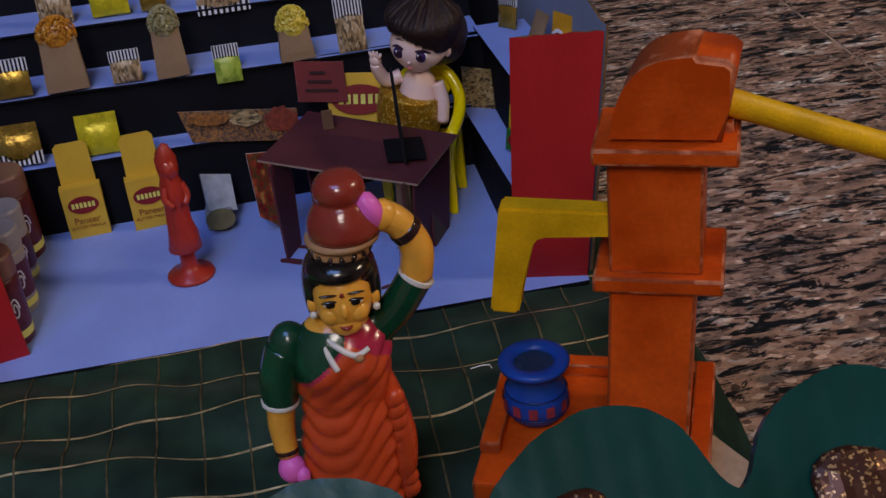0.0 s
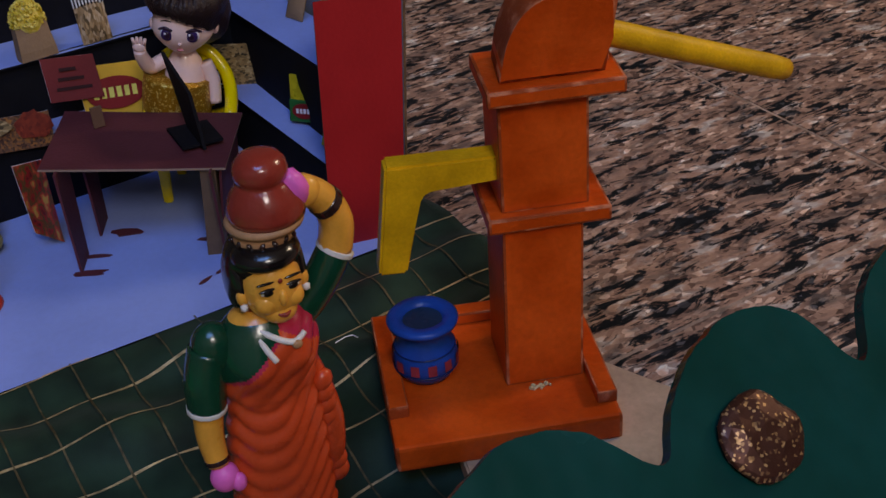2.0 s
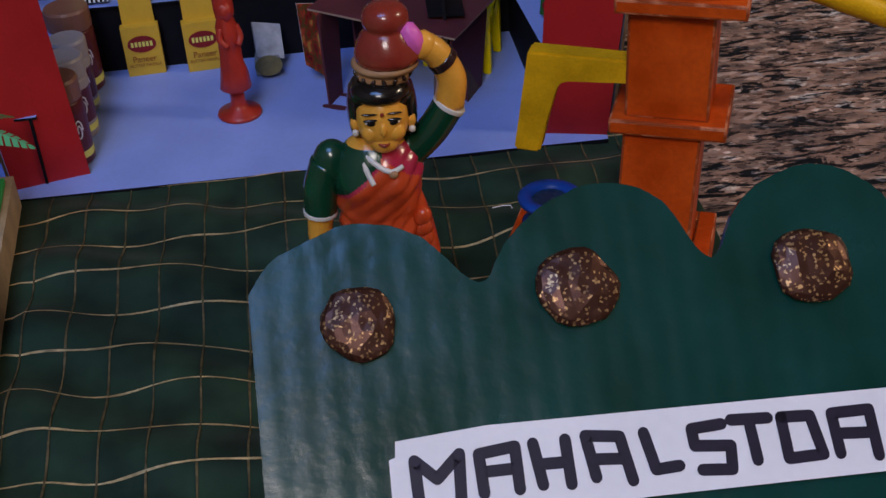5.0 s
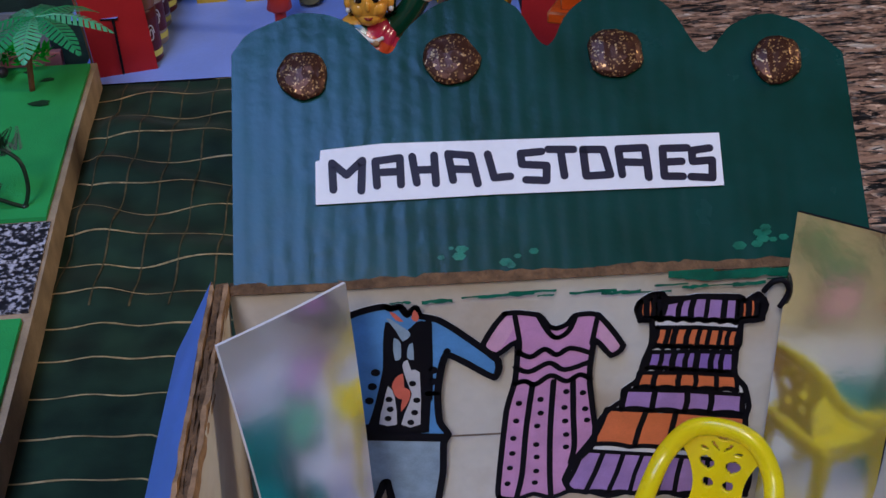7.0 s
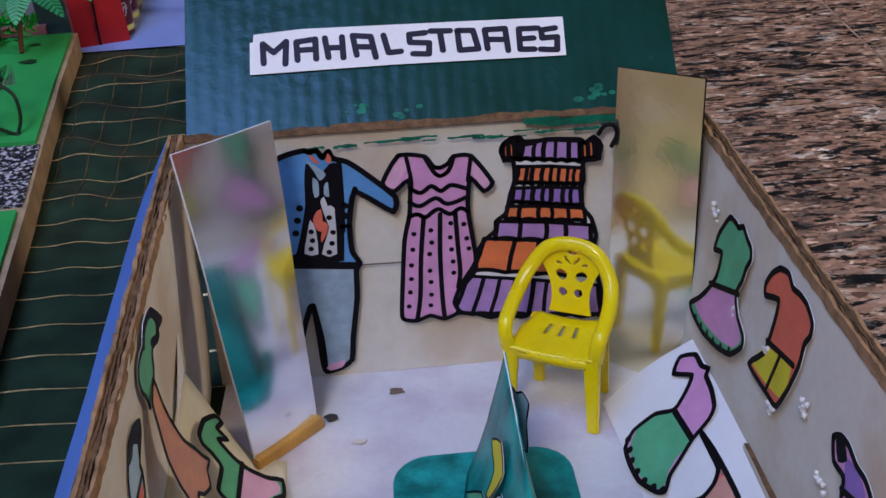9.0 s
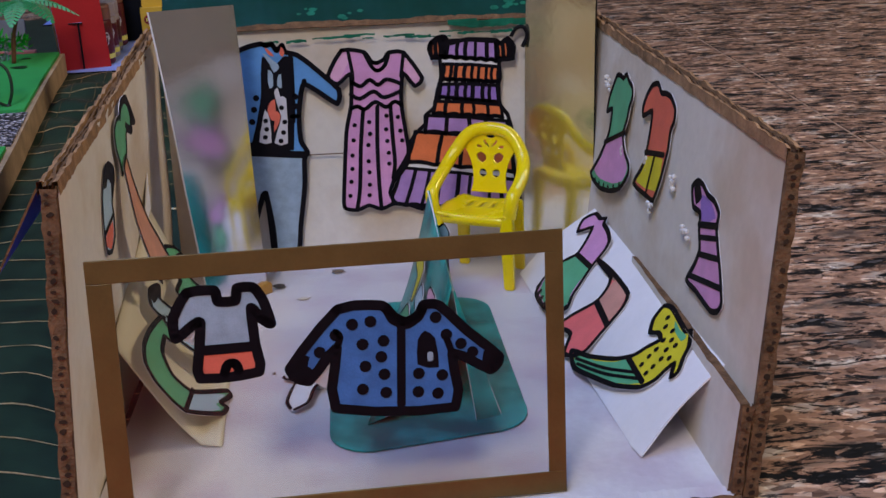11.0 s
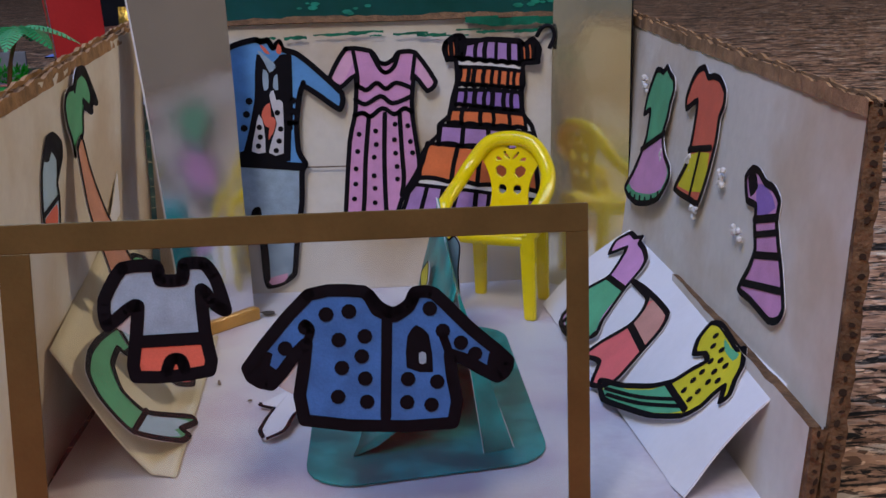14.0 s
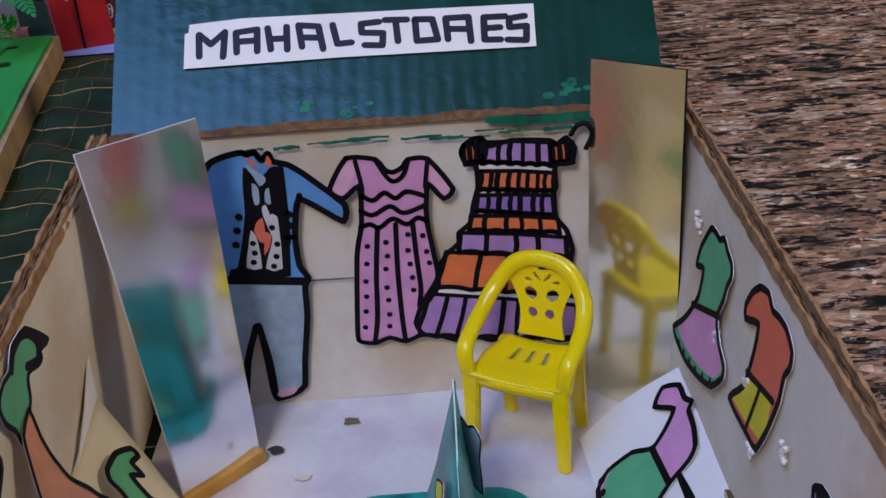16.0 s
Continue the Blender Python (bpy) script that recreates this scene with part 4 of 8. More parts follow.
# ---- blue pot ----
pot = thing("blue_pot", "small blue painted pot with red square spots, on the pump base", "pot", pose(0.1335, 0.5790, 0.0527) @ Matrix.Diagonal((1.12, 1.12, 1.27, 1)))
smooth(part("pot_body", lathe([(0.007, 0), (0.0095, 0.0008), (0.0118, 0.004), (0.0125, 0.0085), (0.0115, 0.0125), (0.0088, 0.0155), (0.0082, 0.018), (0.0098, 0.0205), (0.0132, 0.0215), (0.0136, 0.0228), (0.0125, 0.0237), (0.0085, 0.0236), (0.0075, 0.0222), (0.0065, 0.0175)], 40), POTBLUE, pot))
# A dark blue disc closes the mouth just below the rim.
part("pot_mouth", lathe([(0.0078, 0.0221), (0.0001, 0.0218)], 30), mat("dark_mouth_blue", (0.012, 0.035, 0.075), 0.3), pot, "dark disc in the pot mouth")
SPOT = mat("red_spot", (0.30, 0.035, 0.05), 0.5, var=0.3, scale=150)
for k in range(12):
    a = 2 * math.pi * k / 12 + 0.2
    bm = bmesh.new()
    pts = []
    for da, dz in ((-0.13, 0.0062), (0.13, 0.0062), (0.13, 0.0105), (-0.13, 0.0105)):
        r = 0.0126 + 0.0003
        pts.append(bm.verts.new((r * math.cos(a + da), r * math.sin(a + da), dz)))
    bm.faces.new(pts)
    part("painted_spot", bm, SPOT, pot)
for z, r in ((0.0050, 0.0123), (0.0122, 0.0117)):
    bm = tube([(r * math.cos(2 * math.pi * k / 36), r * math.sin(2 * math.pi * k / 36), z) for k in range(37)], 0.0003, 5)
    part("painted_ring", bm, mat("dark_blue_line", (0.004, 0.015, 0.09), 0.4), pot)

# ---- clay woman figurine: one mesh ----
CLAY = [mat("clay_orange_sari", (0.56, 0.062, 0.014), 0.28, var=0.15, scale=60, bump=0.12, coat=0.5), mat("clay_green_blouse", (0.006, 0.05, 0.022), 0.2, var=0.15, scale=60, coat=0.6),
        mat("clay_skin", (0.82, 0.37, 0.045), 0.3, var=0.12, scale=60, coat=0.4), mat("clay_hair", (0.01, 0.007, 0.006), 0.18, var=0.2, scale=60, coat=0.6),
        mat("clay_pot", (0.27, 0.032, 0.018), 0.22, var=0.15, scale=60, coat=0.6), mat("clay_white", (0.72, 0.66, 0.58), 0.4, var=0.1, scale=60),
        mat("clay_pink", (0.78, 0.14, 0.48), 0.35, var=0.1, scale=60), mat("clay_base", (0.03, 0.012, 0.010), 0.15, var=0.2, scale=60, coat=0.8), mat("clay_magenta_sari", (0.45, 0.02, 0.06), 0.25, var=0.2, scale=60, coat=0.6),
        mat("clay_tan", (0.42, 0.22, 0.10), 0.5, var=0.2, scale=80)]


def blob(bm, at, radii, mi, rot=None, sub=3, bump=0.0):
    b = bmesh.new()
    bmesh.ops.create_icosphere(b, subdivisions=sub, radius=1)
    m = Matrix.Translation(at) @ (rot or Matrix()) @ Matrix.Diagonal((*radii, 1))
    for v in b.verts:
        k = 1 + bump * noise.noise(v.co * 3)
        v.co = m @ (v.co * k)
    for f in b.faces:
        f.smooth = True
    join(bm, b, mi)


def limb(bm, ctrl, radii, mi, steps=5, n=14):
    pts = curve_points(ctrl, steps)
    rr = []
    for k in range(len(radii) - 1):
        rr += [radii[k] + (radii[k + 1] - radii[k]) * s / steps for s in range(steps)]
    rr.append(radii[-1])
    b = tube(pts, rr, n)
    for f in b.faces:
        f.smooth = True
    join(bm, b, mi)


def statue():
    bm = bmesh.new()
    blob(bm, (-0.001, -0.005, 0.006), (0.0275, 0.0275, 0.0095), 7, bump=0.12)
    # feet
    for sx, sy in ((-0.0085, -0.0185), (0.0105, -0.0165)):
        blob(bm, (sx, sy, 0.0150), (0.0052, 0.0085, 0.0040), 6)
        blob(bm, (sx, sy + 0.0065, 0.020), (0.0048, 0.0070, 0.007), 2)
    # body and skirt: stacked rings with sagging pleats, the sari drawn up over her left shoulder
    n = 112
    prof = [(0.0170, 0.0180), (0.0195, 0.022), (0.0200, 0.034), (0.0197, 0.050), (0.0190, 0.066), (0.0178, 0.078), (0.0166, 0.087), (0.0175, 0.097), (0.0188, 0.106), (0.0172, 0.1145), (0.0125, 0.1205), (0.0070, 0.1240)]
    dense = curve_points([(r, z, 0) for r, z in prof], 9)
    rows = []
    for p in dense:
        r, z = p.x, p.y
        row = []
        for k in range(n):
            a = 2 * math.pi * k / n
            x, y = math.cos(a), math.sin(a)
            low = max(0.0, min(1.0, (0.096 - z) / 0.012))
            c = z - (0.0210 * (x + 0.30) ** 2 - 0.004) * (0.4 + 0.6 * max(0, -y)) + 0.0012 * math.sin(5 * x)
            pleat = (0.0017 + 0.0006 * noise.noise(Vector((x * 2, c * 60, 3)))) * (abs(math.sin(c * 360 + 1.6 * noise.noise(Vector((x * 1.5, y * 1.5, 9))))) - 0.6) * low * min(1, (z - 0.016) / 0.01)
            w = z - 0.95 * r * x
            on = 1.0 if z < 0.1165 + (r * x - 0.002) * 0.85 else 0.0
            drape = 0.0013 * (abs(math.sin(w * 330)) - 0.6) * (1 - low) * on * max(0, min(1, (0.121 - z) / 0.006))
            rr = r + pleat + drape + 0.0006 * on * (z > 0.09)
            if z > 0.092 and y < 0:
                rr += 0.0036 * math.exp(-((z - 0.1045) / 0.0075) ** 2) * math.exp(-((abs(x) - 0.42) / 0.33) ** 2)
            row.append(bm.verts.new((rr * x + 0.004 * (z / 0.12), rr * y * 0.74, z)))
        rows.append(row)
    for j, (a, b) in enumerate(zip(rows, rows[1:])):
        for k in range(n):
            f = bm.faces.new((a[k], a[(k + 1) % n], b[(k + 1) % n], b[k]))
            f.smooth = True
            c = f.calc_center_median()
            f.material_index = 0
            line = 0.1165 + (c.x - 0.006) * 0.85
            if c.z > line and c.z > 0.088 and c.x < 0.006:
                f.material_index = 1
            elif c.z > 0.088 and (line - c.z < 0.0016 and c.x < 0.006 or c.z > 0.1085 + (0.019 - c.x) * 0.75):
                f.material_index = 8
            if c.z > 0.1212:
                f.material_index = 2
    bm.faces.new(rows[0][::-1])
    bm.faces.new(rows[-1])
    # loose sari end at her left side
    limb(bm, [(0.0185, 0.0, 0.096), (0.0215, -0.001, 0.080), (0.0230, -0.002, 0.066), (0.0220, -0.003, 0.052), (0.0200, -0.003, 0.040)], [0.0030, 0.0046, 0.0052, 0.0050, 0.0022], 0, 6)
    for k in range(9):
        blob(bm, (0.0228 - 0.0002 * k, -0.0040, 0.040 + 0.0056 * k), (0.0041, 0.0034, 0.0050), 0, Matrix.Rotation(0.5, 4, "Y"), sub=2)
    # shoulders, arm hanging
    blob(bm, (-0.0145, 0.001, 0.1115), (0.0085, 0.0078, 0.0105), 1)
    limb(bm, [(-0.0165, 0.001, 0.112), (-0.0205, 0.000, 0.100), (-0.0218, -0.001, 0.089)], [0.0075, 0.0078, 0.0070], 1)
    limb(bm, [(-0.0218, -0.001, 0.0905), (-0.0220, -0.001, 0.0888)], [0.0074, 0.0074], 5)
    limb(bm, [(-0.0218, -0.001, 0.089), (-0.0232, -0.002, 0.078), (-0.0228, -0.004, 0.066)], [0.0058, 0.0052, 0.0042], 2)
    limb(bm, [(-0.0230, -0.0035, 0.0685), (-0.0229, -0.004, 0.0668)], [0.0047, 0.0047], 7)
    blob(bm, (-0.0220, -0.006, 0.0605), (0.0055, 0.0050, 0.0062), 6)
    blob(bm, (-0.0180, -0.009, 0.0585), (0.0030, 0.0030, 0.0040), 6)
    # raised arm
    blob(bm, (0.0175, 0.002, 0.1135), (0.0078, 0.0072, 0.0095), 1)
    limb(bm, [(0.0175, 0.002, 0.113), (0.0275, 0.002, 0.1220), (0.0355, 0.002, 0.1335)], [0.0072, 0.0068, 0.0066], 1)
    limb(bm, [(0.0350, 0.002, 0.1327), (0.0360, 0.002, 0.1343)], [0.0071, 0.0071], 5)
    limb(bm, [(0.0355, 0.002, 0.134), (0.0368, 0.001, 0.146), (0.0318, 0.000, 0.1570), (0.0245, -0.001, 0.1630)], [0.0064, 0.0062, 0.0056, 0.0056], 2)
    limb(bm, [(0.0345, 0.0004, 0.1530), (0.0326, 0.0001, 0.1556)], [0.0064, 0.0062], 7)
    blob(bm, (0.0258, -0.0020, 0.1622), (0.0058, 0.0050, 0.0060), 2)
    blob(bm, (0.0218, -0.0040, 0.1662), (0.0046, 0.0048, 0.0072), 6, Matrix.Rotation(-0.35, 4, "Y"), bump=0.12)
    # neck, head, hair
    limb(bm, [(0.0055, -0.001, 0.118), (0.0065, -0.002, 0.128)], [0.0062, 0.0055], 2)
    limb(bm, [(-0.0010, 0.0010, 0.1240), (-0.0012, -0.0065, 0.1200), (0.0035, -0.0122, 0.1165), (0.0095, -0.0146, 0.1138), (0.0145, -0.0128, 0.1150)], [0.0011, 0.0012, 0.0012, 0.0012, 0.0010], 5, 6, 8)
    limb(bm, [(-0.0014, -0.0050, 0.1205), (-0.0008, -0.0115, 0.1150), (0.0022, -0.0152, 0.1085)], [0.0012, 0.0013, 0.0012], 5, 6, 8)
    blob(bm, (0.0105, -0.0152, 0.1128), (0.0020, 0.0015, 0.0018), 9, sub=2)
    blob(bm, (0.0078, -0.0055, 0.1343), (0.0108, 0.0108, 0.0140), 2)
    blob(bm, (0.0078, -0.0108, 0.1262), (0.0062, 0.0048, 0.0050), 2, sub=3)
    for sx in (-1, 1):
        blob(bm, (0.0078 + sx * 0.0048, -0.0118, 0.1312), (0.0042, 0.0040, 0.0044), 2, sub=3)
    blob(bm, (0.0080, 0.0005, 0.1428), (0.0136, 0.0128, 0.0100), 3)
    blob(bm, (0.0080, -0.0042, 0.1462), (0.0122, 0.0116, 0.0058), 3)
    for sx in (-1, 1):
        blob(bm, (0.0080 + sx * 0.0108, 0.0008, 0.1350), (0.0036, 0.0085, 0.0125), 3, sub=3)
        blob(bm, (0.0080 + sx * 0.0112, -0.0060, 0.1325), (0.0022, 0.0022, 0.0036), 2, sub=2)
        blob(bm, (0.0080 + sx * 0.0115, -0.0075, 0.1290), (0.0016, 0.0015, 0.0018), 5, sub=1)
        blob(bm, (0.0078 + sx * 0.0046, -0.0149, 0.1366), (0.0026, 0.0007, 0.0008), 5, sub=2)
        blob(bm, (0.0078 + sx * 0.0044, -0.0154, 0.1366), (0.0019, 0.0005, 0.0012), 3, sub=2)
        blob(bm, (0.0078 + sx * 0.0047, -0.0153, 0.1379), (0.0032, 0.0008, 0.0006), 3, sub=2)
        blob(bm, (0.0078 + sx * 0.0050, -0.0150, 0.1404), (0.0034, 0.0006, 0.0005), 3, Matrix.Rotation(sx * -0.06, 4, "Y"), sub=2)
    blob(bm, (0.0078, -0.0160, 0.1338), (0.0015, 0.0018, 0.0032), 2, sub=3)
    limb(bm, [(0.0055, -0.0150, 0.1272), (0.0066, -0.0155, 0.1267), (0.0078, -0.0158, 0.1266), (0.0090, -0.0155, 0.1267), (0.0101, -0.0150, 0.1272)], [0.0003, 0.0007, 0.0009, 0.0007, 0.0003], 4, 4, 8)
    blob(bm, (0.0078, -0.0161, 0.1405), (0.0009, 0.0005, 0.0010), 4, sub=2)
    # ring pad and pots on the head
    b = lathe([(0.008, 0.1485), (0.0106, 0.1491), (0.0112, 0.1515), (0.0108, 0.1537), (0.008, 0.1546)], 26, 0.0098, 0.0)
    for f in b.faces:
        f.smooth = True
    join(bm, b, 9)
    for k in range(16):
        a = 2 * math.pi * k / 16
        blob(bm, (0.0098 + 0.0110 * math.cos(a), 0.0110 * math.sin(a), 0.1515), (0.0011, 0.0011, 0.0017), 7, Matrix.Rotation(0.6 if k % 2 else -0.6, 4, "Y"), sub=1)
    b = lathe([(0.009, 0.1540), (0.0132, 0.1546), (0.0138, 0.1561), (0.0130, 0.1572), (0.009, 0.1576)], 30, 0.0110, 0.0)
    for f in b.faces:
        f.smooth = True
    join(bm, b, 9)
    b = lathe([(0.010, 0.1566), (0.0132, 0.1574), (0.0135, 0.1600), (0.0127, 0.1636), (0.0108, 0.1672), (0.0090, 0.1696), (0.0082, 0.1704), (0.0090, 0.1714), (0.0095, 0.1736), (0.0089, 0.1766), (0.0072, 0.1788), (0.0050, 0.1798), (0.002, 0.1802)], 32, 0.0122, 0.0)
    for f in b.faces:
        f.smooth = True
    join(bm, b, 4)
    return bm


st = make("woman_figurine", statue(), CLAY)
st.matrix_world = pose(0.0500, 0.5500, 0.0150, 0, 0, -3) @ Matrix.Diagonal((1.0, 1.0, 1.015, 1))
tagged(st, "painted clay figurine in orange sari carrying red pots", "figurine")

# ---- paper clothes: drawn flat cut-outs ----
PAINTS = {
    "ink": INK, "sky_blue": mat("ink_sky_blue", (0.11, 0.30, 0.62), 0.55, var=0.14, scale=90, bump=0.05), "grey_white": mat("ink_grey_white", (0.60, 0.58, 0.62), 0.6, var=0.1, scale=90),
    "coral": mat("ink_coral", (0.72, 0.15, 0.095), 0.55, var=0.12, scale=90), "grey_blue": mat("ink_grey_blue", (0.32, 0.42, 0.52), 0.6, var=0.18, scale=160),
    "light_pink": mat("ink_light_pink", (0.74, 0.40, 0.58), 0.55, var=0.1, scale=90), "rose_pink": mat("ink_rose_pink", (0.66, 0.31, 0.56), 0.55, var=0.12, scale=90),
    "leaf_green": mat("ink_leaf_green", (0.11, 0.42, 0.22), 0.55, var=0.14, scale=90), "yellow_ink": mat("ink_yellow", (0.68, 0.60, 0.03), 0.55, var=0.12, scale=90),
    "violet": mat("ink_violet", (0.30, 0.17, 0.52), 0.55, var=0.14, scale=90), "lilac": mat("ink_lilac", (0.42, 0.24, 0.54), 0.55, var=0.14, scale=90),
    "orange_ink": mat("ink_orange", (0.76, 0.19, 0.065), 0.55, var=0.12, scale=90), "red_pink": mat("ink_red_pink", (0.80, 0.16, 0.16), 0.55, var=0.1, scale=90),
    "flesh_pink": mat("ink_flesh_pink", (0.62, 0.30, 0.24), 0.55, var=0.12, scale=90), "brown_grey": mat("ink_brown_grey", (0.30, 0.18, 0.14), 0.6, var=0.12, scale=90),
    "pale_blue": mat("ink_pale_blue", (0.40, 0.55, 0.68), 0.55, var=0.1, scale=90), "denim_blue": mat("ink_denim_blue", (0.055, 0.17, 0.46), 0.55, var=0.2, scale=110),
    "salmon": mat("ink_salmon", (0.62, 0.28, 0.18), 0.55, var=0.14, scale=90)}


def ribbon(bm, pts, width, z):
    """A marker stroke: a flat band with round joints."""
    h = width / 2
    for a, b in zip(pts, pts[1:]):
        a, b = Vector(a), Vector(b)
        d = (b - a)
        if d.length < 1e-6:
            continue
        n = Vector((-d.y, d.x)).normalized() * h
        bm.faces.new([bm.verts.new((q.x, q.y, z)) for q in (a + n, a - n, b - n, b + n)])
    for p in pts:
        bm.faces.new([bm.verts.new((p[0] + h * math.cos(2 * math.pi * k / 10), p[1] + h * math.sin(2 * math.pi * k / 10), z + 0.00003)) for k in range(10)])


def rounded(pts, steps=3):
    """The outline softened as a hand draws it."""
    n = len(pts)
    ring = [pts[-1]] + pts + [pts[0], pts[1]]
    out = []
    for k in range(1, n + 1):
        p0, p1, p2, p3 = (Vector(ring[k + q]) for q in (-1, 0, 1, 2))
        for s in range(steps):
            t = s / steps
            c = 0.5 * ((2 * p1) + (p2 - p0) * t + (2 * p0 - 5 * p1 + 4 * p2 - p3) * t * t + (3 * p1 - p0 - 3 * p2 + p3) * t ** 3)
            l = p1.lerp(p2, t)
            out.append(tuple(l.lerp(c, 0.55)))
    return out


def grow(pts, d):
    """The outline moved outwards by d."""
    area = sum(pts[k - 1][0] * pts[k][1] - pts[k][0] * pts[k - 1][1] for k in range(len(pts)))
    sg = 1 if area > 0 else -1
    out = []
    for k, p in enumerate(pts):
        e = Vector(pts[(k + 1) % len(pts)]) - Vector(pts[k - 1])
        n = Vector((e.y, -e.x)).normalized() * sg if e.length > 0 else Vector((0, 0))
        out.append((p[0] + n.x * d, p[1] + n.y * d))
    return out


def cutout(name, label, plane, data, lift=0.0012, curl=0.0, group="paper clothes", extra=None, rim=0.0009, bold=1.0):
    """A drawn paper garment on a wall or card; numbers in millimetres on that plane."""
    ob = thing(name, label, "paper clothes", plane, group)
    fills, ink = {}, bmesh.new()
    body, order = None, 0
    for kind, val, pts in data:
        pts = [(a / 1000, b / 1000) for a, b in pts]
        if kind == "card":
            body = rounded(pts)
            ribbon(ink, body + [body[0]], val * bold / 1000, lift + 0.00030)
            rim = val * bold / 2000 - 0.00025
        elif kind == "base":
            fills.setdefault(val, []).append((body, 0.0001))
        elif kind == "fill":
            order += 1
            fills.setdefault(val, []).append((grow(rounded(pts, 2), 0.0 if val == "ink" else 0.0004), 0.00012 + 0.00002 * order))
        elif kind == "line":
            ribbon(ink, [(p.x, p.y) for p in curve_points([(a, b, 0) for a, b in pts], 4)], val * bold / 1000, lift + 0.00034)
        elif kind == "dot":
            for a, b in pts:
                ribbon(ink, [(a, b)], 2 * val * bold / 1000, lift + 0.00034)
    grown = grow(body, rim)
    part("paper", prism(grown, lift - 0.00025, lift), WHITE, ob, "white cut paper")
    for col, polys in fills.items():
        for pl, up in polys:
            bm = bmesh.new()
            bm.faces.new([bm.verts.new((a, b, lift + up)) for a, b in pl])
            part("coloured_area", bm, PAINTS[col], ob)
    if extra:
        extra(ob, ink, lift)
    part("outline", ink, INK, ob, "thick black marker lines")
    return ob


BACK = plane_matrix((0.0, 0.2892, 0.0), (1.0, 0.0, 0.0), (-0.0, 0.0, 1.0))
WIN = plane_matrix((0.0126, 0.001, 0.005), (0.9979, 0.0602, -0.0234), (0.0166, 0.1108, 0.9937))
DRAWN = {}


def shape(key, kind, value, pts):
    """One shape of a drawing: its card, a base colour, a filled patch, a marker line or dots; millimetres on the drawing's plane."""
    DRAWN[key].append((kind, value, pts))


RIGHT = plane_matrix((0.238, 0.16, 0.0), (0.0698, -0.9976, 0.0), (0.131, 0.0092, 0.9913))
RCARD = plane_matrix((0.2292, 0.1378, 0.0206), (0.0733, -0.9973, 0.0036), (0.7352, 0.0564, 0.6755))
LCARD = plane_matrix((0.0249, 0.1489, 0.028), (-0.009, 0.9979, 0.0648), (-0.6075, -0.0569, 0.7923))
LEFT = plane_matrix((0.0, 0.15, 0.0), (0.0204, 0.9998, 0.0), (0.058, -0.0012, 0.9983))
DRAWN["green_pink"] = []
shape("green_pink", "card", 1.5, [(-54.6, 118.0), (-47.4, 119.1), (-43.9, 118.7), (-39.4, 121.4), (-34.2, 119.1), (-28.4, 117.3), (-26.3, 113.1), (-29.0, 107.1), (-30.0, 100.8), (-33.2, 93.8), (-32.0, 89.6), (-26.9, 84.5), (-18.4, 80.7), (-17.5, 75.8), (-27.0, 65.8), (-41.9, 60.1), (-58.9, 56.6), (-72.9, 57.1), (-79.2, 59.7), (-69.7, 68.6), (-60.8, 79.6), (-55.9, 88.4), (-55.5, 100.2), (-64.0, 97.3), (-62.1, 106.4)])
shape("green_pink", "base", 'leaf_green', [])
shape("green_pink", "fill", 'rose_pink', [(-57.3, 82.0), (-33.9, 91.9), (-29.1, 83.9), (-20.4, 78.1), (-25.8, 70.4), (-40.7, 64.9), (-61.3, 61.5), (-73.6, 62.6), (-63.8, 72.3)])
shape("green_pink", "line", 1.5, [(-61.5, 81.1), (-30.7, 93.9)])
shape("green_pink", "dot", 0.8, [(-69.5, 58.3), (-61.8, 58.6), (-53.8, 59.8), (-46.0, 60.9), (-37.3, 63.6), (-28.6, 67.3)])
DRAWN["red_yellow"] = []
shape("red_yellow", "card", 1.5, [(0.7, 124.5), (8.3, 126.6), (14.0, 123.5), (20.4, 124.6), (27.2, 124.3), (34.3, 120.6), (35.1, 115.2), (32.3, 110.2), (32.3, 100.7), (28.6, 87.3), (22.8, 74.6), (13.5, 73.9), (-7.7, 74.1), (3.2, 86.9), (5.8, 102.7), (5.1, 112.9), (-6.6, 108.0), (-8.6, 112.1), (-5.2, 118.9)])
shape("red_yellow", "base", 'coral', [])
shape("red_yellow", "fill", 'yellow_ink', [(3.2, 89.8), (26.8, 95.2), (23.2, 79.5), (-4.0, 76.3)])
shape("red_yellow", "line", 1.5, [(3.3, 92.7), (28.3, 97.8)])
shape("red_yellow", "line", 1.2, [(16.5, 94.4), (11.8, 75.8)])
DRAWN["stripe"] = []
shape("stripe", "card", 1.5, [(67.7, 94.3), (72.8, 98.4), (78.6, 98.6), (85.7, 96.0), (93.1, 95.7), (99.7, 92.4), (99.7, 85.9), (104.9, 77.9), (110.0, 71.0), (116.0, 60.2), (113.5, 55.4), (106.3, 52.9), (88.8, 54.8), (76.7, 55.3), (82.8, 64.3), (86.0, 72.2), (82.2, 79.8), (80.5, 86.7), (72.0, 86.9)])
shape("stripe", "base", 'rose_pink', [])
shape("stripe", "fill", 'violet', [(78.2, 93.7), (88.4, 94.1), (96.7, 89.8), (83.8, 83.6)])
shape("stripe", "fill", 'ink', [(69.5, 94.4), (74.7, 98.3), (79.7, 93.0), (74.3, 88.4)])
shape("stripe", "line", 1.6, [(81.2, 81.8), (100.2, 87.1)])
shape("stripe", "line", 1.3, [(83.6, 77.0), (102.6, 82.5)])
shape("stripe", "line", 1.5, [(85.8, 70.3), (107.3, 75.4)])
shape("stripe", "line", 1.5, [(79.5, 58.5), (113.5, 65.2)])
DRAWN["card_green"] = []
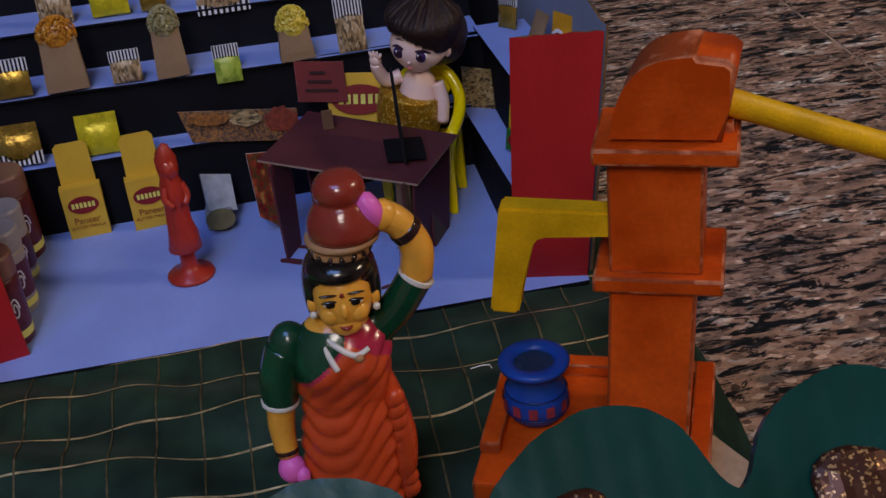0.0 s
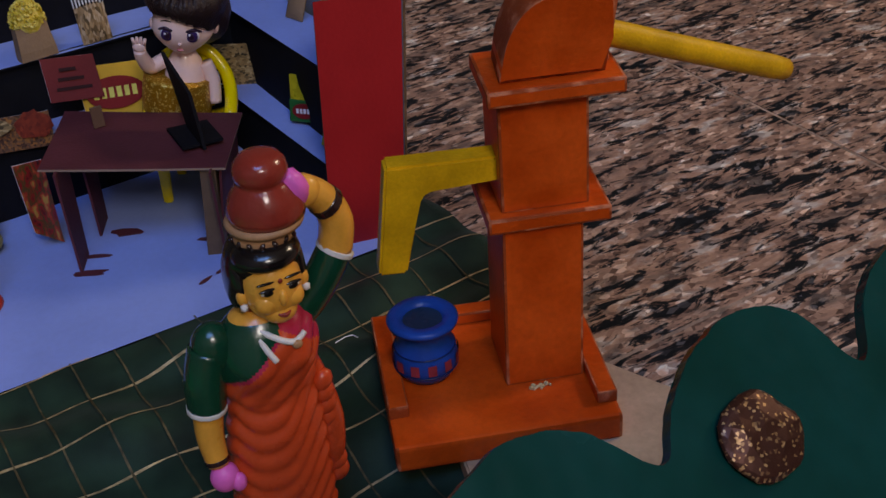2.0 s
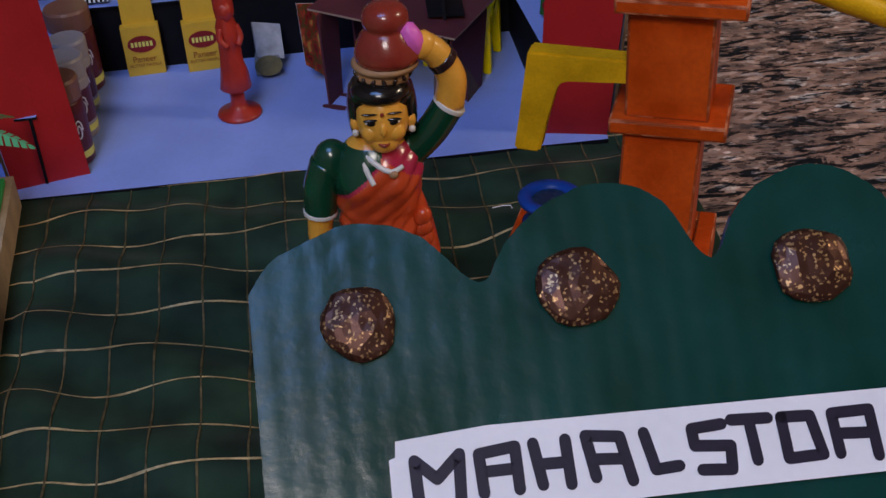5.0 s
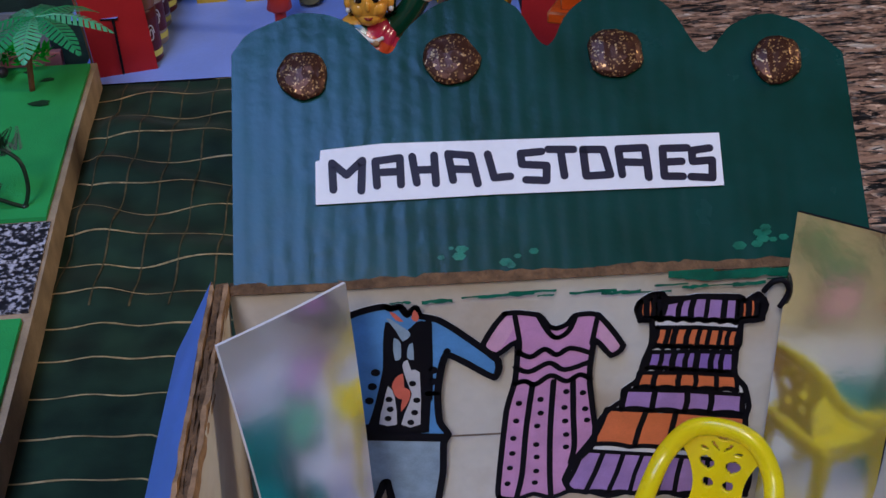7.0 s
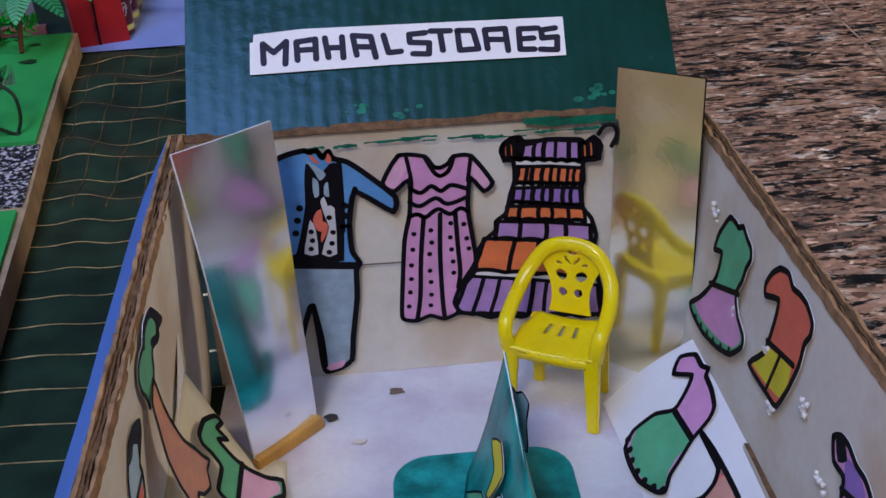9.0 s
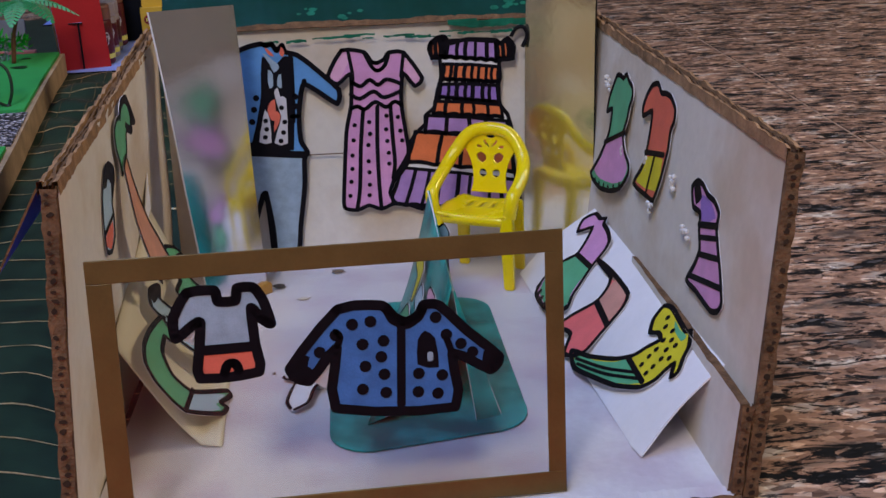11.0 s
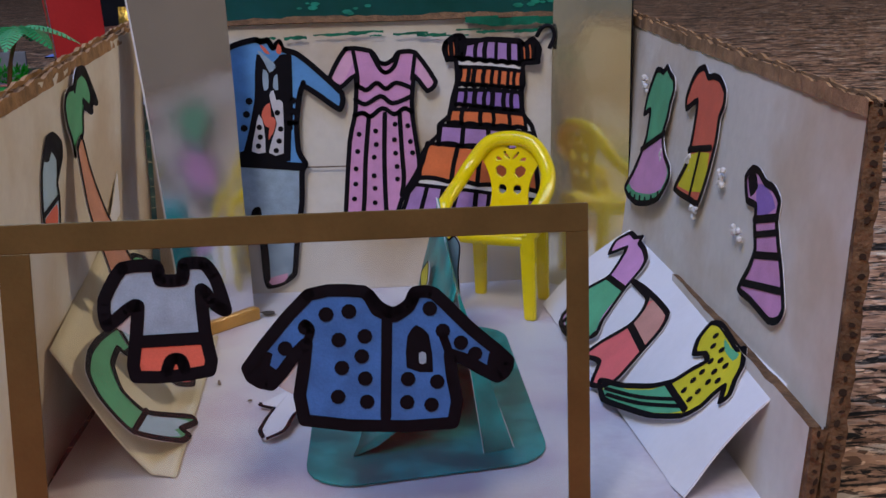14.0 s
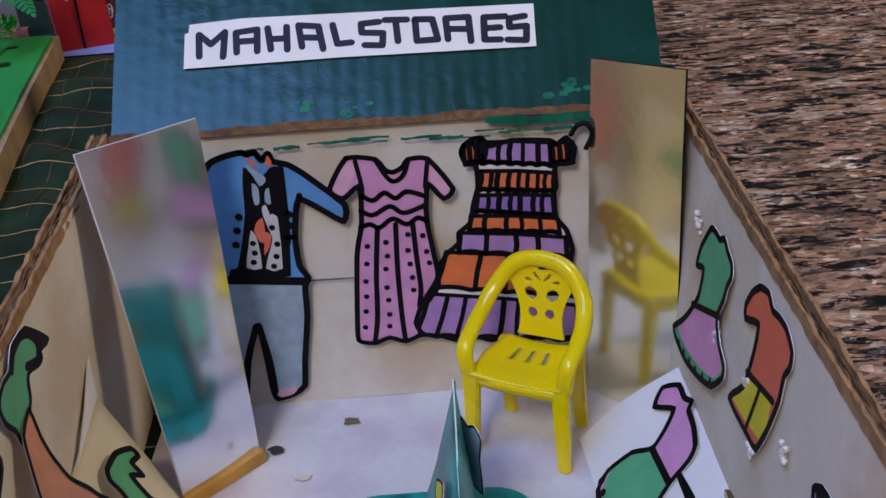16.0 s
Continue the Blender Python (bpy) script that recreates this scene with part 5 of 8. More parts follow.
shape("card_green", "card", 1.5, [(-85.5, 25.2), (-91.7, 18.0), (-85.4, 11.5), (-75.7, 18.9), (-69.6, 12.5), (-65.2, 3.6), (-72.0, -5.7), (-73.3, -18.9), (-67.8, -26.2), (-56.5, -27.4), (-43.7, -26.4), (-31.6, -21.2), (-27.5, -17.1), (-33.6, -11.7), (-36.7, -5.2), (-42.0, 5.3), (-44.8, 16.2), (-49.1, 21.1), (-59.0, 23.7), (-68.7, 24.6), (-71.3, 27.3), (-76.4, 25.1)])
shape("card_green", "base", 'rose_pink', [])
shape("card_green", "fill", 'leaf_green', [(-64.4, 2.9), (-43.3, 4.2), (-39.9, -5.5), (-36.2, -12.3), (-30.0, -17.7), (-39.3, -23.4), (-53.2, -25.4), (-65.8, -24.0), (-72.8, -15.9), (-69.9, -4.9)])
shape("card_green", "line", 1.8, [(-65.5, 3.4), (-42.0, 4.9)])
shape("card_green", "dot", 1.2, [(-70.9, -23.1), (-64.4, -24.6), (-57.6, -25.8), (-49.4, -25.5), (-41.5, -24.1), (-34.5, -21.3), (-29.3, -17.9)])
DRAWN["card_red"] = []
shape("card_red", "card", 1.5, [(-21.6, -27.6), (-18.1, -17.0), (-10.1, -3.6), (-12.0, 4.7), (-17.5, 9.6), (-29.6, 9.9), (-41.7, 10.1), (-27.8, 11.4), (-11.4, 11.7), (7.7, 10.8), (13.6, 4.1), (16.2, -9.2), (18.3, -20.5), (15.5, -26.5), (5.1, -31.1), (-4.3, -23.1), (-12.6, -24.3)])
shape("card_red", "base", 'red_pink', [])
shape("card_red", "fill", 'flesh_pink', [(-8.1, -2.7), (-11.6, 6.7), (-10.7, 10.7), (6.1, 9.4), (11.1, 4.1), (13.0, -4.3)])
shape("card_red", "fill", 'brown_grey', [(-37.5, 9.8), (-16.3, 9.1), (-11.4, 10.9), (-27.2, 11.1)])
shape("card_red", "line", 2.0, [(-9.9, -3.4), (15.3, -6.0)])
DRAWN["card_yellow"] = []
shape("card_yellow", "card", 1.5, [(39.9, 19.7), (46.2, 21.8), (57.1, 20.7), (69.0, 19.4), (71.7, 21.0), (79.4, 16.3), (82.7, 11.4), (87.8, 6.1), (86.9, 2.4), (80.9, 7.0), (79.8, 2.3), (79.8, -3.6), (75.6, -10.7), (60.0, -19.2), (37.9, -26.3), (22.5, -30.4), (8.0, -27.2), (25.0, -21.4), (43.3, -12.4), (52.3, -5.1), (55.8, 2.7), (59.2, 8.9), (53.8, 10.1), (48.2, 7.4), (41.9, 12.4)])
shape("card_yellow", "base", 'yellow_ink', [])
shape("card_yellow", "fill", 'leaf_green', [(13.9, -26.6), (31.8, -20.7), (45.7, -13.4), (52.5, -7.7), (73.7, -9.0), (57.7, -18.3), (35.4, -25.3), (22.4, -29.0)])
shape("card_yellow", "fill", 'leaf_green', [(56.4, 18.8), (63.9, 17.6), (71.9, 18.0), (72.0, 15.5), (63.3, 16.1)])
shape("card_yellow", "line", 1.0, [(17.5, -27.2), (42.8, -18.6), (63.9, -8.6)])
shape("card_yellow", "line", 1.0, [(21.9, -28.2), (46.5, -20.0), (70.1, -8.9)])
shape("card_yellow", "line", 1.6, [(50.9, -7.3), (74.0, -8.5)])
shape("card_yellow", "dot", 0.85, [(50.0, 17.5), (54.4, 14.2), (61.1, 15.3), (66.1, 12.4), (61.4, 9.7), (71.5, 12.2), (68.8, 8.0), (62.8, 4.8), (71.2, 3.9), (62.7, 0.5), (71.1, -0.9), (63.3, -4.3), (71.0, -5.0), (75.3, 6.7)])
DRAWN["left_pink"] = []
shape("left_pink", "card", 1.5, [(47.7, 21.2), (55.5, 15.3), (54.5, 11.1), (48.8, 13.2), (46.5, 7.0), (42.5, 11.9), (38.4, 2.3), (38.0, -7.1), (41.2, -18.4), (46.4, -27.6), (37.7, -29.0), (31.4, -23.5), (32.8, -29.2), (19.7, -27.3), (14.2, -21.5), (9.6, -8.9), (10.5, -1.6), (11.9, 6.4), (14.1, 9.1), (27.8, 8.4), (31.8, 14.6), (33.2, 20.2), (37.4, 22.7)])
shape("left_pink", "base", 'leaf_green', [])
shape("left_pink", "fill", 'light_pink', [(35.5, -4.3), (43.1, -24.2), (38.0, -26.3), (27.3, -17.5), (31.5, -26.2), (19.6, -24.7), (13.3, -10.5), (14.4, -3.5)])
shape("left_pink", "line", 1.6, [(38.7, -2.9), (12.2, -2.2)])
DRAWN["salmon"] = []
shape("salmon", "card", 1.2, [(9.3, 1.6), (7.9, -9.0), (8.5, -17.4), (12.1, -30.2), (19.9, -41.1), (24.7, -49.1), (29.6, -55.7), (22.9, -55.1), (20.7, -58.6), (18.2, -60.6), (8.7, -55.8), (3.8, -50.8), (0.4, -51.8), (-0.7, -56.6), (-6.4, -51.8), (-7.3, -44.8), (-9.9, -34.1), (-10.2, -22.3), (-5.4, -9.7), (-1.2, -1.3)])
shape("salmon", "base", 'salmon', [])
DRAWN["left_green"] = []
shape("left_green", "card", 1.5, [(-56.2, 18.9), (-42.2, 18.2), (-22.9, 14.3), (-15.9, 8.7), (-21.3, 3.8), (-34.6, 6.3), (-34.9, 9.7), (-49.2, 9.1), (-59.5, 1.4), (-59.1, -9.7), (-49.0, -18.1), (-32.3, -30.3), (-34.2, -32.3), (-47.8, -26.8), (-45.9, -31.1), (-54.4, -28.8), (-67.8, -17.8), (-77.3, -8.2), (-77.8, -0.4), (-75.3, 8.9), (-68.3, 16.1)])
shape("left_green", "base", 'leaf_green', [])
shape("left_green", "fill", 'pale_blue', [(-60.5, -10.0), (-37.5, -29.6), (-51.9, -24.0), (-52.1, -27.5), (-67.9, -16.2), (-73.7, -9.2)])
shape("left_green", "line", 1.4, [(-56.7, -10.6), (-77.7, -8.6)])
DRAWN["left_blue"] = []
shape("left_blue", "card", 1.5, [(-8.7, 23.6), (3.2, 19.7), (-8.0, 17.4), (-7.2, 10.4), (-10.7, 1.8), (-12.4, -8.5), (-0.9, -19.6), (-1.5, -24.6), (-9.4, -26.0), (-21.2, -18.6), (-24.8, -8.9), (-28.1, 2.8), (-22.2, 12.7), (-20.9, 20.6)])
shape("left_blue", "base", 'pale_blue', [])
shape("left_blue", "fill", 'red_pink', [(-10.4, -11.8), (-2.8, -24.0), (-10.1, -25.0), (-21.2, -13.6)])
shape("left_blue", "line", 1.4, [(-7.0, -12.0), (-24.6, -11.3)])
shape("left_blue", "fill", 'ink', [(-9.7, 22.7), (-0.3, 19.7), (-10.3, 18.3), (-17.0, 19.7)])
DRAWN["wall_green"] = []
shape("wall_green", "card", 1.2, [(0.6, 136.2), (17.9, 121.0), (9.4, 122.2), (9.5, 118.8), (5.4, 118.9), (-3.0, 122.0), (-5.6, 119.6), (-6.5, 113.6), (-9.8, 110.1), (-15.9, 107.3), (-20.3, 106.4), (-23.0, 112.7), (-28.4, 119.2), (-30.6, 125.6), (-28.8, 129.7), (-23.6, 131.8), (-17.7, 131.6), (-14.5, 135.0), (-11.3, 137.4)])
shape("wall_green", "base", 'leaf_green', [])
shape("wall_green", "fill", 'ink', [(0.8, 136.6), (19.6, 120.1), (9.9, 121.9), (10.0, 118.5), (5.2, 118.6), (-5.3, 123.7), (-3.9, 126.1), (5.2, 122.3), (6.6, 125.9), (1.9, 131.6), (-4.3, 134.4), (-11.2, 133.3), (-14.9, 129.0), (-17.7, 130.6), (-12.3, 137.9)])
DRAWN["wall_blue"] = []
shape("wall_blue", "card", 1.2, [(-57.0, 119.0), (-48.0, 119.2), (-38.5, 114.5), (-38.5, 109.5), (-46.5, 102.0), (-45.0, 96.0), (-46.0, 87.0), (-54.0, 83.0), (-63.5, 86.0), (-66.0, 97.0), (-64.5, 109.0)])
shape("wall_blue", "base", 'pale_blue', [])
shape("wall_blue", "fill", 'ink', [(-57.0, 119.0), (-48.0, 119.2), (-38.5, 114.5), (-38.5, 109.5), (-46.5, 102.0), (-45.5, 109.5), (-51.0, 113.5), (-54.5, 111.0), (-60.5, 112.0)])
shape("wall_blue", "fill", 'coral', [(-63.0, 92.0), (-48.0, 94.0), (-48.5, 88.0), (-54.5, 84.5), (-62.0, 88.0)])
shape("wall_blue", "line", 1.2, [(-65.0, 94.0), (-46.0, 96.5)])
DRAWN["grey_tee"] = []
shape("grey_tee", "card", 2.6, [(34.4, 89.9), (44.1, 90.2), (45.0, 86.0), (51.2, 85.9), (52.1, 90.4), (57.7, 90.3), (60.8, 85.6), (63.2, 76.3), (60.0, 78.3), (56.5, 82.8), (57.0, 69.1), (57.7, 58.6), (36.6, 57.8), (37.2, 69.1), (38.3, 78.8), (35.6, 78.0), (29.3, 73.4), (28.9, 80.9)])
shape("grey_tee", "base", 'grey_blue', [])
shape("grey_tee", "fill", 'coral', [(37.5, 67.4), (56.7, 67.6), (57.5, 59.0), (36.9, 58.2)])
shape("grey_tee", "line", 2.6, [(37.3, 68.2), (56.9, 68.4)])
shape("grey_tee", "line", 2.4, [(45.1, 58.3), (46.7, 62.3), (49.6, 62.3), (50.6, 58.9)])
DRAWN["polka"] = []
shape("polka", "card", 2.6, [(87.2, 79.8), (103.4, 80.0), (107.1, 74.3), (112.1, 72.2), (116.5, 74.9), (118.4, 79.0), (124.1, 78.5), (134.5, 67.6), (145.9, 57.0), (142.4, 52.1), (128.3, 59.8), (128.8, 38.7), (84.5, 42.1), (86.0, 65.3), (75.3, 53.4), (68.6, 58.7)])
shape("polka", "base", 'denim_blue', [])
shape("polka", "fill", 'ink', [(68.6, 58.7), (75.1, 53.6), (78.5, 56.5), (75.2, 59.2), (76.1, 62.6), (73.5, 63.4)])
shape("polka", "fill", 'ink', [(145.9, 57.0), (142.4, 52.1), (139.3, 53.7), (140.1, 59.5), (142.8, 59.8)])
shape("polka", "fill", 'ink', [(115.3, 56.4), (115.8, 65.9), (118.5, 69.2), (122.2, 66.1), (123.2, 54.6)])
shape("polka", "fill", 'grey_blue', [(119.5, 60.5), (120.8, 60.4), (120.8, 57.8), (119.5, 57.8)])
shape("polka", "line", 2.2, [(109.9, 71.7), (108.6, 41.7)])
shape("polka", "line", 1.8, [(86.1, 65.3), (87.4, 69.4), (85.9, 71.3)])
shape("polka", "line", 1.8, [(128.3, 59.8), (126.4, 65.6)])
shape("polka", "line", 2.6, [(104.7, 79.0), (107.7, 75.2), (112.1, 73.2), (116.7, 75.7), (118.3, 78.7)])
shape("polka", "dot", 1.55, [(92.1, 73.7), (98.8, 74.3), (95.5, 65.9), (103.2, 66.6), (102.1, 60.6), (96.1, 57.4), (102.9, 53.8), (94.7, 48.7), (103.2, 46.7), (115.1, 45.9), (122.4, 44.7), (115.6, 53.0), (124.3, 51.7), (79.8, 64.1), (85.9, 70.1), (122.7, 74.0), (126.4, 67.1), (131.7, 63.2), (135.9, 59.6)])
DRAWN["tier"] = []
shape("tier", "card", 1.5, [(158.2, 126.7), (162.2, 129.5), (166.1, 129.7), (169.2, 125.7), (178.6, 127.5), (194.6, 126.1), (197.3, 123.8), (201.7, 126.8), (205.2, 121.5), (203.3, 114.8), (196.5, 114.3), (196.6, 104.1), (195.0, 100.2), (196.0, 89.1), (200.3, 82.8), (202.7, 72.9), (201.8, 66.7), (203.3, 49.5), (206.0, 37.2), (205.2, 26.9), (195.2, 25.3), (187.5, 28.5), (179.6, 26.7), (172.0, 29.9), (164.0, 28.2), (156.4, 31.3), (148.5, 29.6), (140.9, 32.8), (133.7, 34.1), (130.0, 39.3), (131.2, 46.5), (137.4, 52.5), (142.1, 59.3), (142.2, 67.5), (147.4, 75.6), (152.8, 80.3), (153.2, 85.4), (158.5, 89.9), (160.6, 99.2), (163.1, 107.1), (162.8, 117.3), (158.6, 118.3), (157.0, 123.2)])
DRAWN["suit"] = []
shape("suit", "card", 1.5, [(45.4, 120.9), (50.6, 128.4), (57.8, 130.9), (64.2, 131.9), (66.4, 130.7), (69.9, 131.4), (72.2, 127.5), (75.5, 130.4), (76.9, 126.6), (83.3, 124.4), (89.9, 119.0), (105.0, 103.6), (103.5, 95.4), (92.7, 103.6), (85.9, 108.0), (83.7, 102.8), (81.4, 89.6), (81.4, 75.3), (84.6, 68.6), (82.4, 64.1), (81.4, 48.6), (77.0, 24.3), (75.2, 11.0), (69.3, 6.4), (61.5, 4.5), (60.1, 9.9), (59.8, 25.9), (59.0, 44.6), (57.0, 44.8), (51.0, 26.7), (47.0, 7.8), (40.4, 7.1), (38.5, 21.5), (42.6, 52.2), (45.1, 69.9), (44.0, 78.7), (44.4, 98.5)])
shape("suit", "base", 'sky_blue', [])
shape("suit", "fill", 'grey_blue', [(45.2, 67.5), (82.5, 64.7), (80.9, 48.7), (74.8, 11.7), (69.6, 9.0), (60.9, 7.8), (60.4, 25.8), (58.8, 46.5), (55.9, 44.9), (50.5, 26.8), (46.4, 7.9), (40.6, 8.4), (40.1, 27.7)])
shape("suit", "fill", 'ink', [(64.0, 124.8), (68.4, 122.9), (71.9, 120.4), (75.4, 123.9), (79.6, 123.2), (78.7, 105.2), (77.0, 70.2), (50.4, 71.1), (50.7, 76.0), (53.8, 76.5), (57.5, 87.7), (61.3, 102.7), (62.3, 114.7)])
shape("suit", "fill", 'grey_blue', [(64.7, 126.6), (67.3, 124.1), (71.9, 119.8), (72.4, 118.0), (69.9, 115.7), (68.0, 120.5)])
shape("suit", "fill", 'grey_blue', [(66.9, 117.0), (68.6, 114.5), (68.2, 108.0), (66.7, 106.8), (66.3, 111.6)])
shape("suit", "fill", 'grey_blue', [(73.1, 114.4), (73.0, 106.6), (71.3, 107.9), (71.8, 112.1)])
shape("suit", "fill", 'grey_white', [(70.6, 106.4), (71.8, 101.2), (74.8, 100.2), (73.5, 74.6), (66.8, 75.2), (70.7, 85.8), (71.9, 90.3), (70.1, 97.9), (69.2, 104.0)])
shape("suit", "fill", 'grey_white', [(63.0, 94.5), (64.5, 88.7), (64.4, 75.5), (58.3, 76.4), (60.7, 86.1)])
shape("suit", "fill", 'coral', [(64.5, 94.2), (65.9, 97.8), (68.4, 100.1), (68.4, 93.5), (67.2, 88.0), (65.5, 89.9)])
shape("suit", "fill", 'coral', [(68.7, 93.4), (70.7, 91.3), (69.9, 87.3), (66.9, 81.9), (68.1, 88.0)])
shape("suit", "fill", 'coral', [(66.1, 129.5), (68.4, 127.1), (70.3, 124.6), (68.0, 125.9)])
shape("suit", "fill", 'coral', [(74.0, 125.7), (75.1, 129.2), (76.1, 126.3), (75.4, 124.5)])
shape("suit", "dot", 0.75, [(72.1, 95.2), (73.2, 86.9), (72.0, 80.8), (70.2, 76.0), (62.6, 88.2), (62.7, 83.3), (61.5, 78.7)])
shape("suit", "dot", 0.95, [(58.5, 101.6), (56.7, 95.0), (55.0, 88.1), (80.3, 101.0), (80.0, 95.5)])
shape("suit", "line", 1.3, [(77.6, 89.8), (81.6, 89.7)])
shape("suit", "line", 1.6, [(79.6, 123.2), (78.8, 102.2), (77.8, 87.1)])
shape("suit", "fill", 'light_pink', [(61.5, 8.4), (71.5, 10.8), (69.3, 7.1), (63.3, 5.7)])
shape("suit", "line", 2.2, [(45.8, 71.0), (82.8, 67.0)])
shape("suit", "line", 1.4, [(83.7, 102.8), (86.1, 109.7)])
shape("suit", "line", 1.6, [(57.6, 45.4), (50.5, 26.8), (46.4, 7.9)])
shape("suit", "line", 1.6, [(58.7, 45.9), (60.9, 25.8), (61.0, 8.5)])
DRAWN["pink"] = []
shape("pink", "card", 1.5, [(108.1, 125.6), (120.5, 124.0), (124.2, 118.4), (127.5, 117.3), (131.6, 119.3), (134.3, 122.8), (142.7, 122.3), (152.4, 107.3), (147.9, 102.8), (141.7, 110.7), (139.9, 98.3), (139.9, 89.9), (141.4, 75.6), (142.2, 63.9), (134.2, 51.3), (130.2, 41.1), (132.0, 34.8), (124.6, 31.5), (117.6, 34.3), (110.8, 31.8), (104.4, 33.0), (103.1, 37.5), (107.5, 78.7), (111.3, 93.9), (112.4, 112.2), (104.6, 106.6), (99.3, 111.5)])
shape("pink", "base", 'rose_pink', [])
shape("pink", "fill", 'light_pink', [(108.1, 123.3), (111.9, 120.8), (105.1, 108.5), (100.6, 111.6)])
shape("pink", "fill", 'light_pink', [(143.7, 119.6), (151.0, 107.7), (148.0, 104.7), (143.5, 112.1)])
shape("pink", "line", 1.4, [(120.4, 123.8), (124.4, 115.4), (127.6, 113.0), (131.7, 115.8), (134.3, 122.5)])
shape("pink", "line", 1.3, [(111.8, 124.0), (113.3, 111.6), (112.6, 105.7)])
shape("pink", "line", 1.3, [(142.4, 121.3), (140.4, 109.2)])
shape("pink", "line", 1.5, [(112.8, 107.3), (117.4, 104.7), (122.7, 108.0), (127.2, 104.9), (132.4, 107.7), (140.0, 104.8)])
shape("pink", "line", 1.5, [(111.5, 100.3), (116.6, 97.6), (124.4, 101.3), (130.2, 97.5), (139.6, 100.5)])
shape("pink", "line", 1.5, [(110.6, 92.0), (114.9, 93.3), (118.9, 91.3), (125.0, 95.2), (130.9, 91.9), (136.1, 94.7), (140.1, 92.2)])
shape("pink", "line", 1.5, [(117.9, 91.3), (115.1, 69.3), (113.1, 45.7), (110.6, 32.5)])
shape("pink", "line", 1.5, [(126.0, 92.3), (124.6, 68.5), (124.3, 44.7), (124.7, 32.4)])
shape("pink", "line", 1.5, [(133.4, 92.2), (133.7, 73.4), (134.1, 58.8), (132.6, 50.0)])
shape("pink", "dot", 0.85, [(112.5, 82.5), (111.3, 73.7), (110.0, 64.8), (109.4, 56.9), (108.3, 49.2), (107.1, 40.8), (120.9, 83.8), (120.9, 76.9), (119.5, 70.4), (119.0, 60.8), (119.1, 54.2), (118.8, 46.7), (118.2, 40.4), (130.9, 86.8), (130.2, 78.9), (130.5, 72.0), (130.9, 65.0), (130.8, 58.5), (137.3, 85.7), (138.3, 77.6), (139.1, 71.8)])

LETTERS = []
LETTERS.append([(37.5, 35.3), (37.3, 45.8), (42.5, 40.8), (48.6, 46.3), (47.8, 34.4)])
LETTERS.append([(53.7, 36.0), (53.4, 45.7), (62.6, 46.6), (62.6, 36.0)])
LETTERS.append([(53.5, 41.2), (62.7, 41.2)])
LETTERS.append([(67.2, 46.8), (68.5, 36.4)])
LETTERS.append([(75.4, 46.9), (75.6, 35.8)])
LETTERS.append([(68.0, 41.5), (75.3, 41.3)])
LETTERS.append([(82.0, 36.7), (80.6, 47.2), (89.2, 46.1), (91.1, 34.9)])
LETTERS.append([(81.7, 41.2), (89.9, 40.5)])
LETTERS.append([(95.4, 46.3), (97.3, 36.9), (103.3, 37.2)])
LETTERS.append([(115.5, 46.3), (107.7, 45.9), (107.9, 41.6), (117.1, 40.7), (116.6, 34.8), (109.0, 35.5)])
LETTERS.append([(118.1, 47.0), (127.6, 46.5)])
LETTERS.append([(122.7, 46.4), (123.4, 36.3)])
LETTERS.append([(131.1, 46.3), (138.6, 45.9), (140.5, 35.9), (131.5, 35.8), (131.1, 46.3)])
LETTERS.append([(144.9, 35.6), (144.3, 45.8), (154.2, 45.8), (154.7, 34.0)])
LETTERS.append([(144.9, 40.6), (154.1, 39.9)])
LETTERS.append([(170.1, 44.9), (160.8, 45.1), (160.5, 34.2), (167.4, 33.8)])
LETTERS.append([(160.8, 39.7), (167.5, 39.7)])
LETTERS.append([(178.4, 44.4), (171.6, 43.7), (171.6, 39.4), (178.9, 39.6), (178.3, 32.7), (170.4, 33.5)])
SIGN = [(30.8, 29.9), (31.1, 46.7), (32.7, 47.1), (33.1, 51.1), (56.2, 52.6), (182.7, 50.3), (182.3, 29.6), (164.3, 29.8), (97.9, 30.5)]

T0 = [(167.8, 127.4), (194.5, 125.1), (194.6, 115.0), (166.3, 118.6)]
T1 = [(165.0, 114.2), (196.4, 110.6), (195.8, 102.3), (163.5, 106.0)]
T2 = [(162.6, 102.8), (195.5, 99.9), (195.4, 90.5), (161.4, 95.8)]
T3 = [(159.0, 93.2), (196.5, 88.7), (197.3, 82.0), (157.8, 86.6)]
T4 = [(153.9, 85.3), (200.1, 78.9), (200.3, 69.7), (152.5, 76.3)]
T5 = [(147.0, 76.3), (201.8, 67.3), (203.0, 49.0), (141.0, 59.3)]
T6 = [(137.7, 55.5), (203.6, 43.5), (205.4, 25.9), (129.6, 34.4)]
SL = [(158.1, 125.7), (165.5, 128.2), (165.6, 118.7), (158.4, 118.8)]
SR = [(195.4, 123.9), (204.1, 124.2), (204.3, 115.8), (195.8, 115.5)]


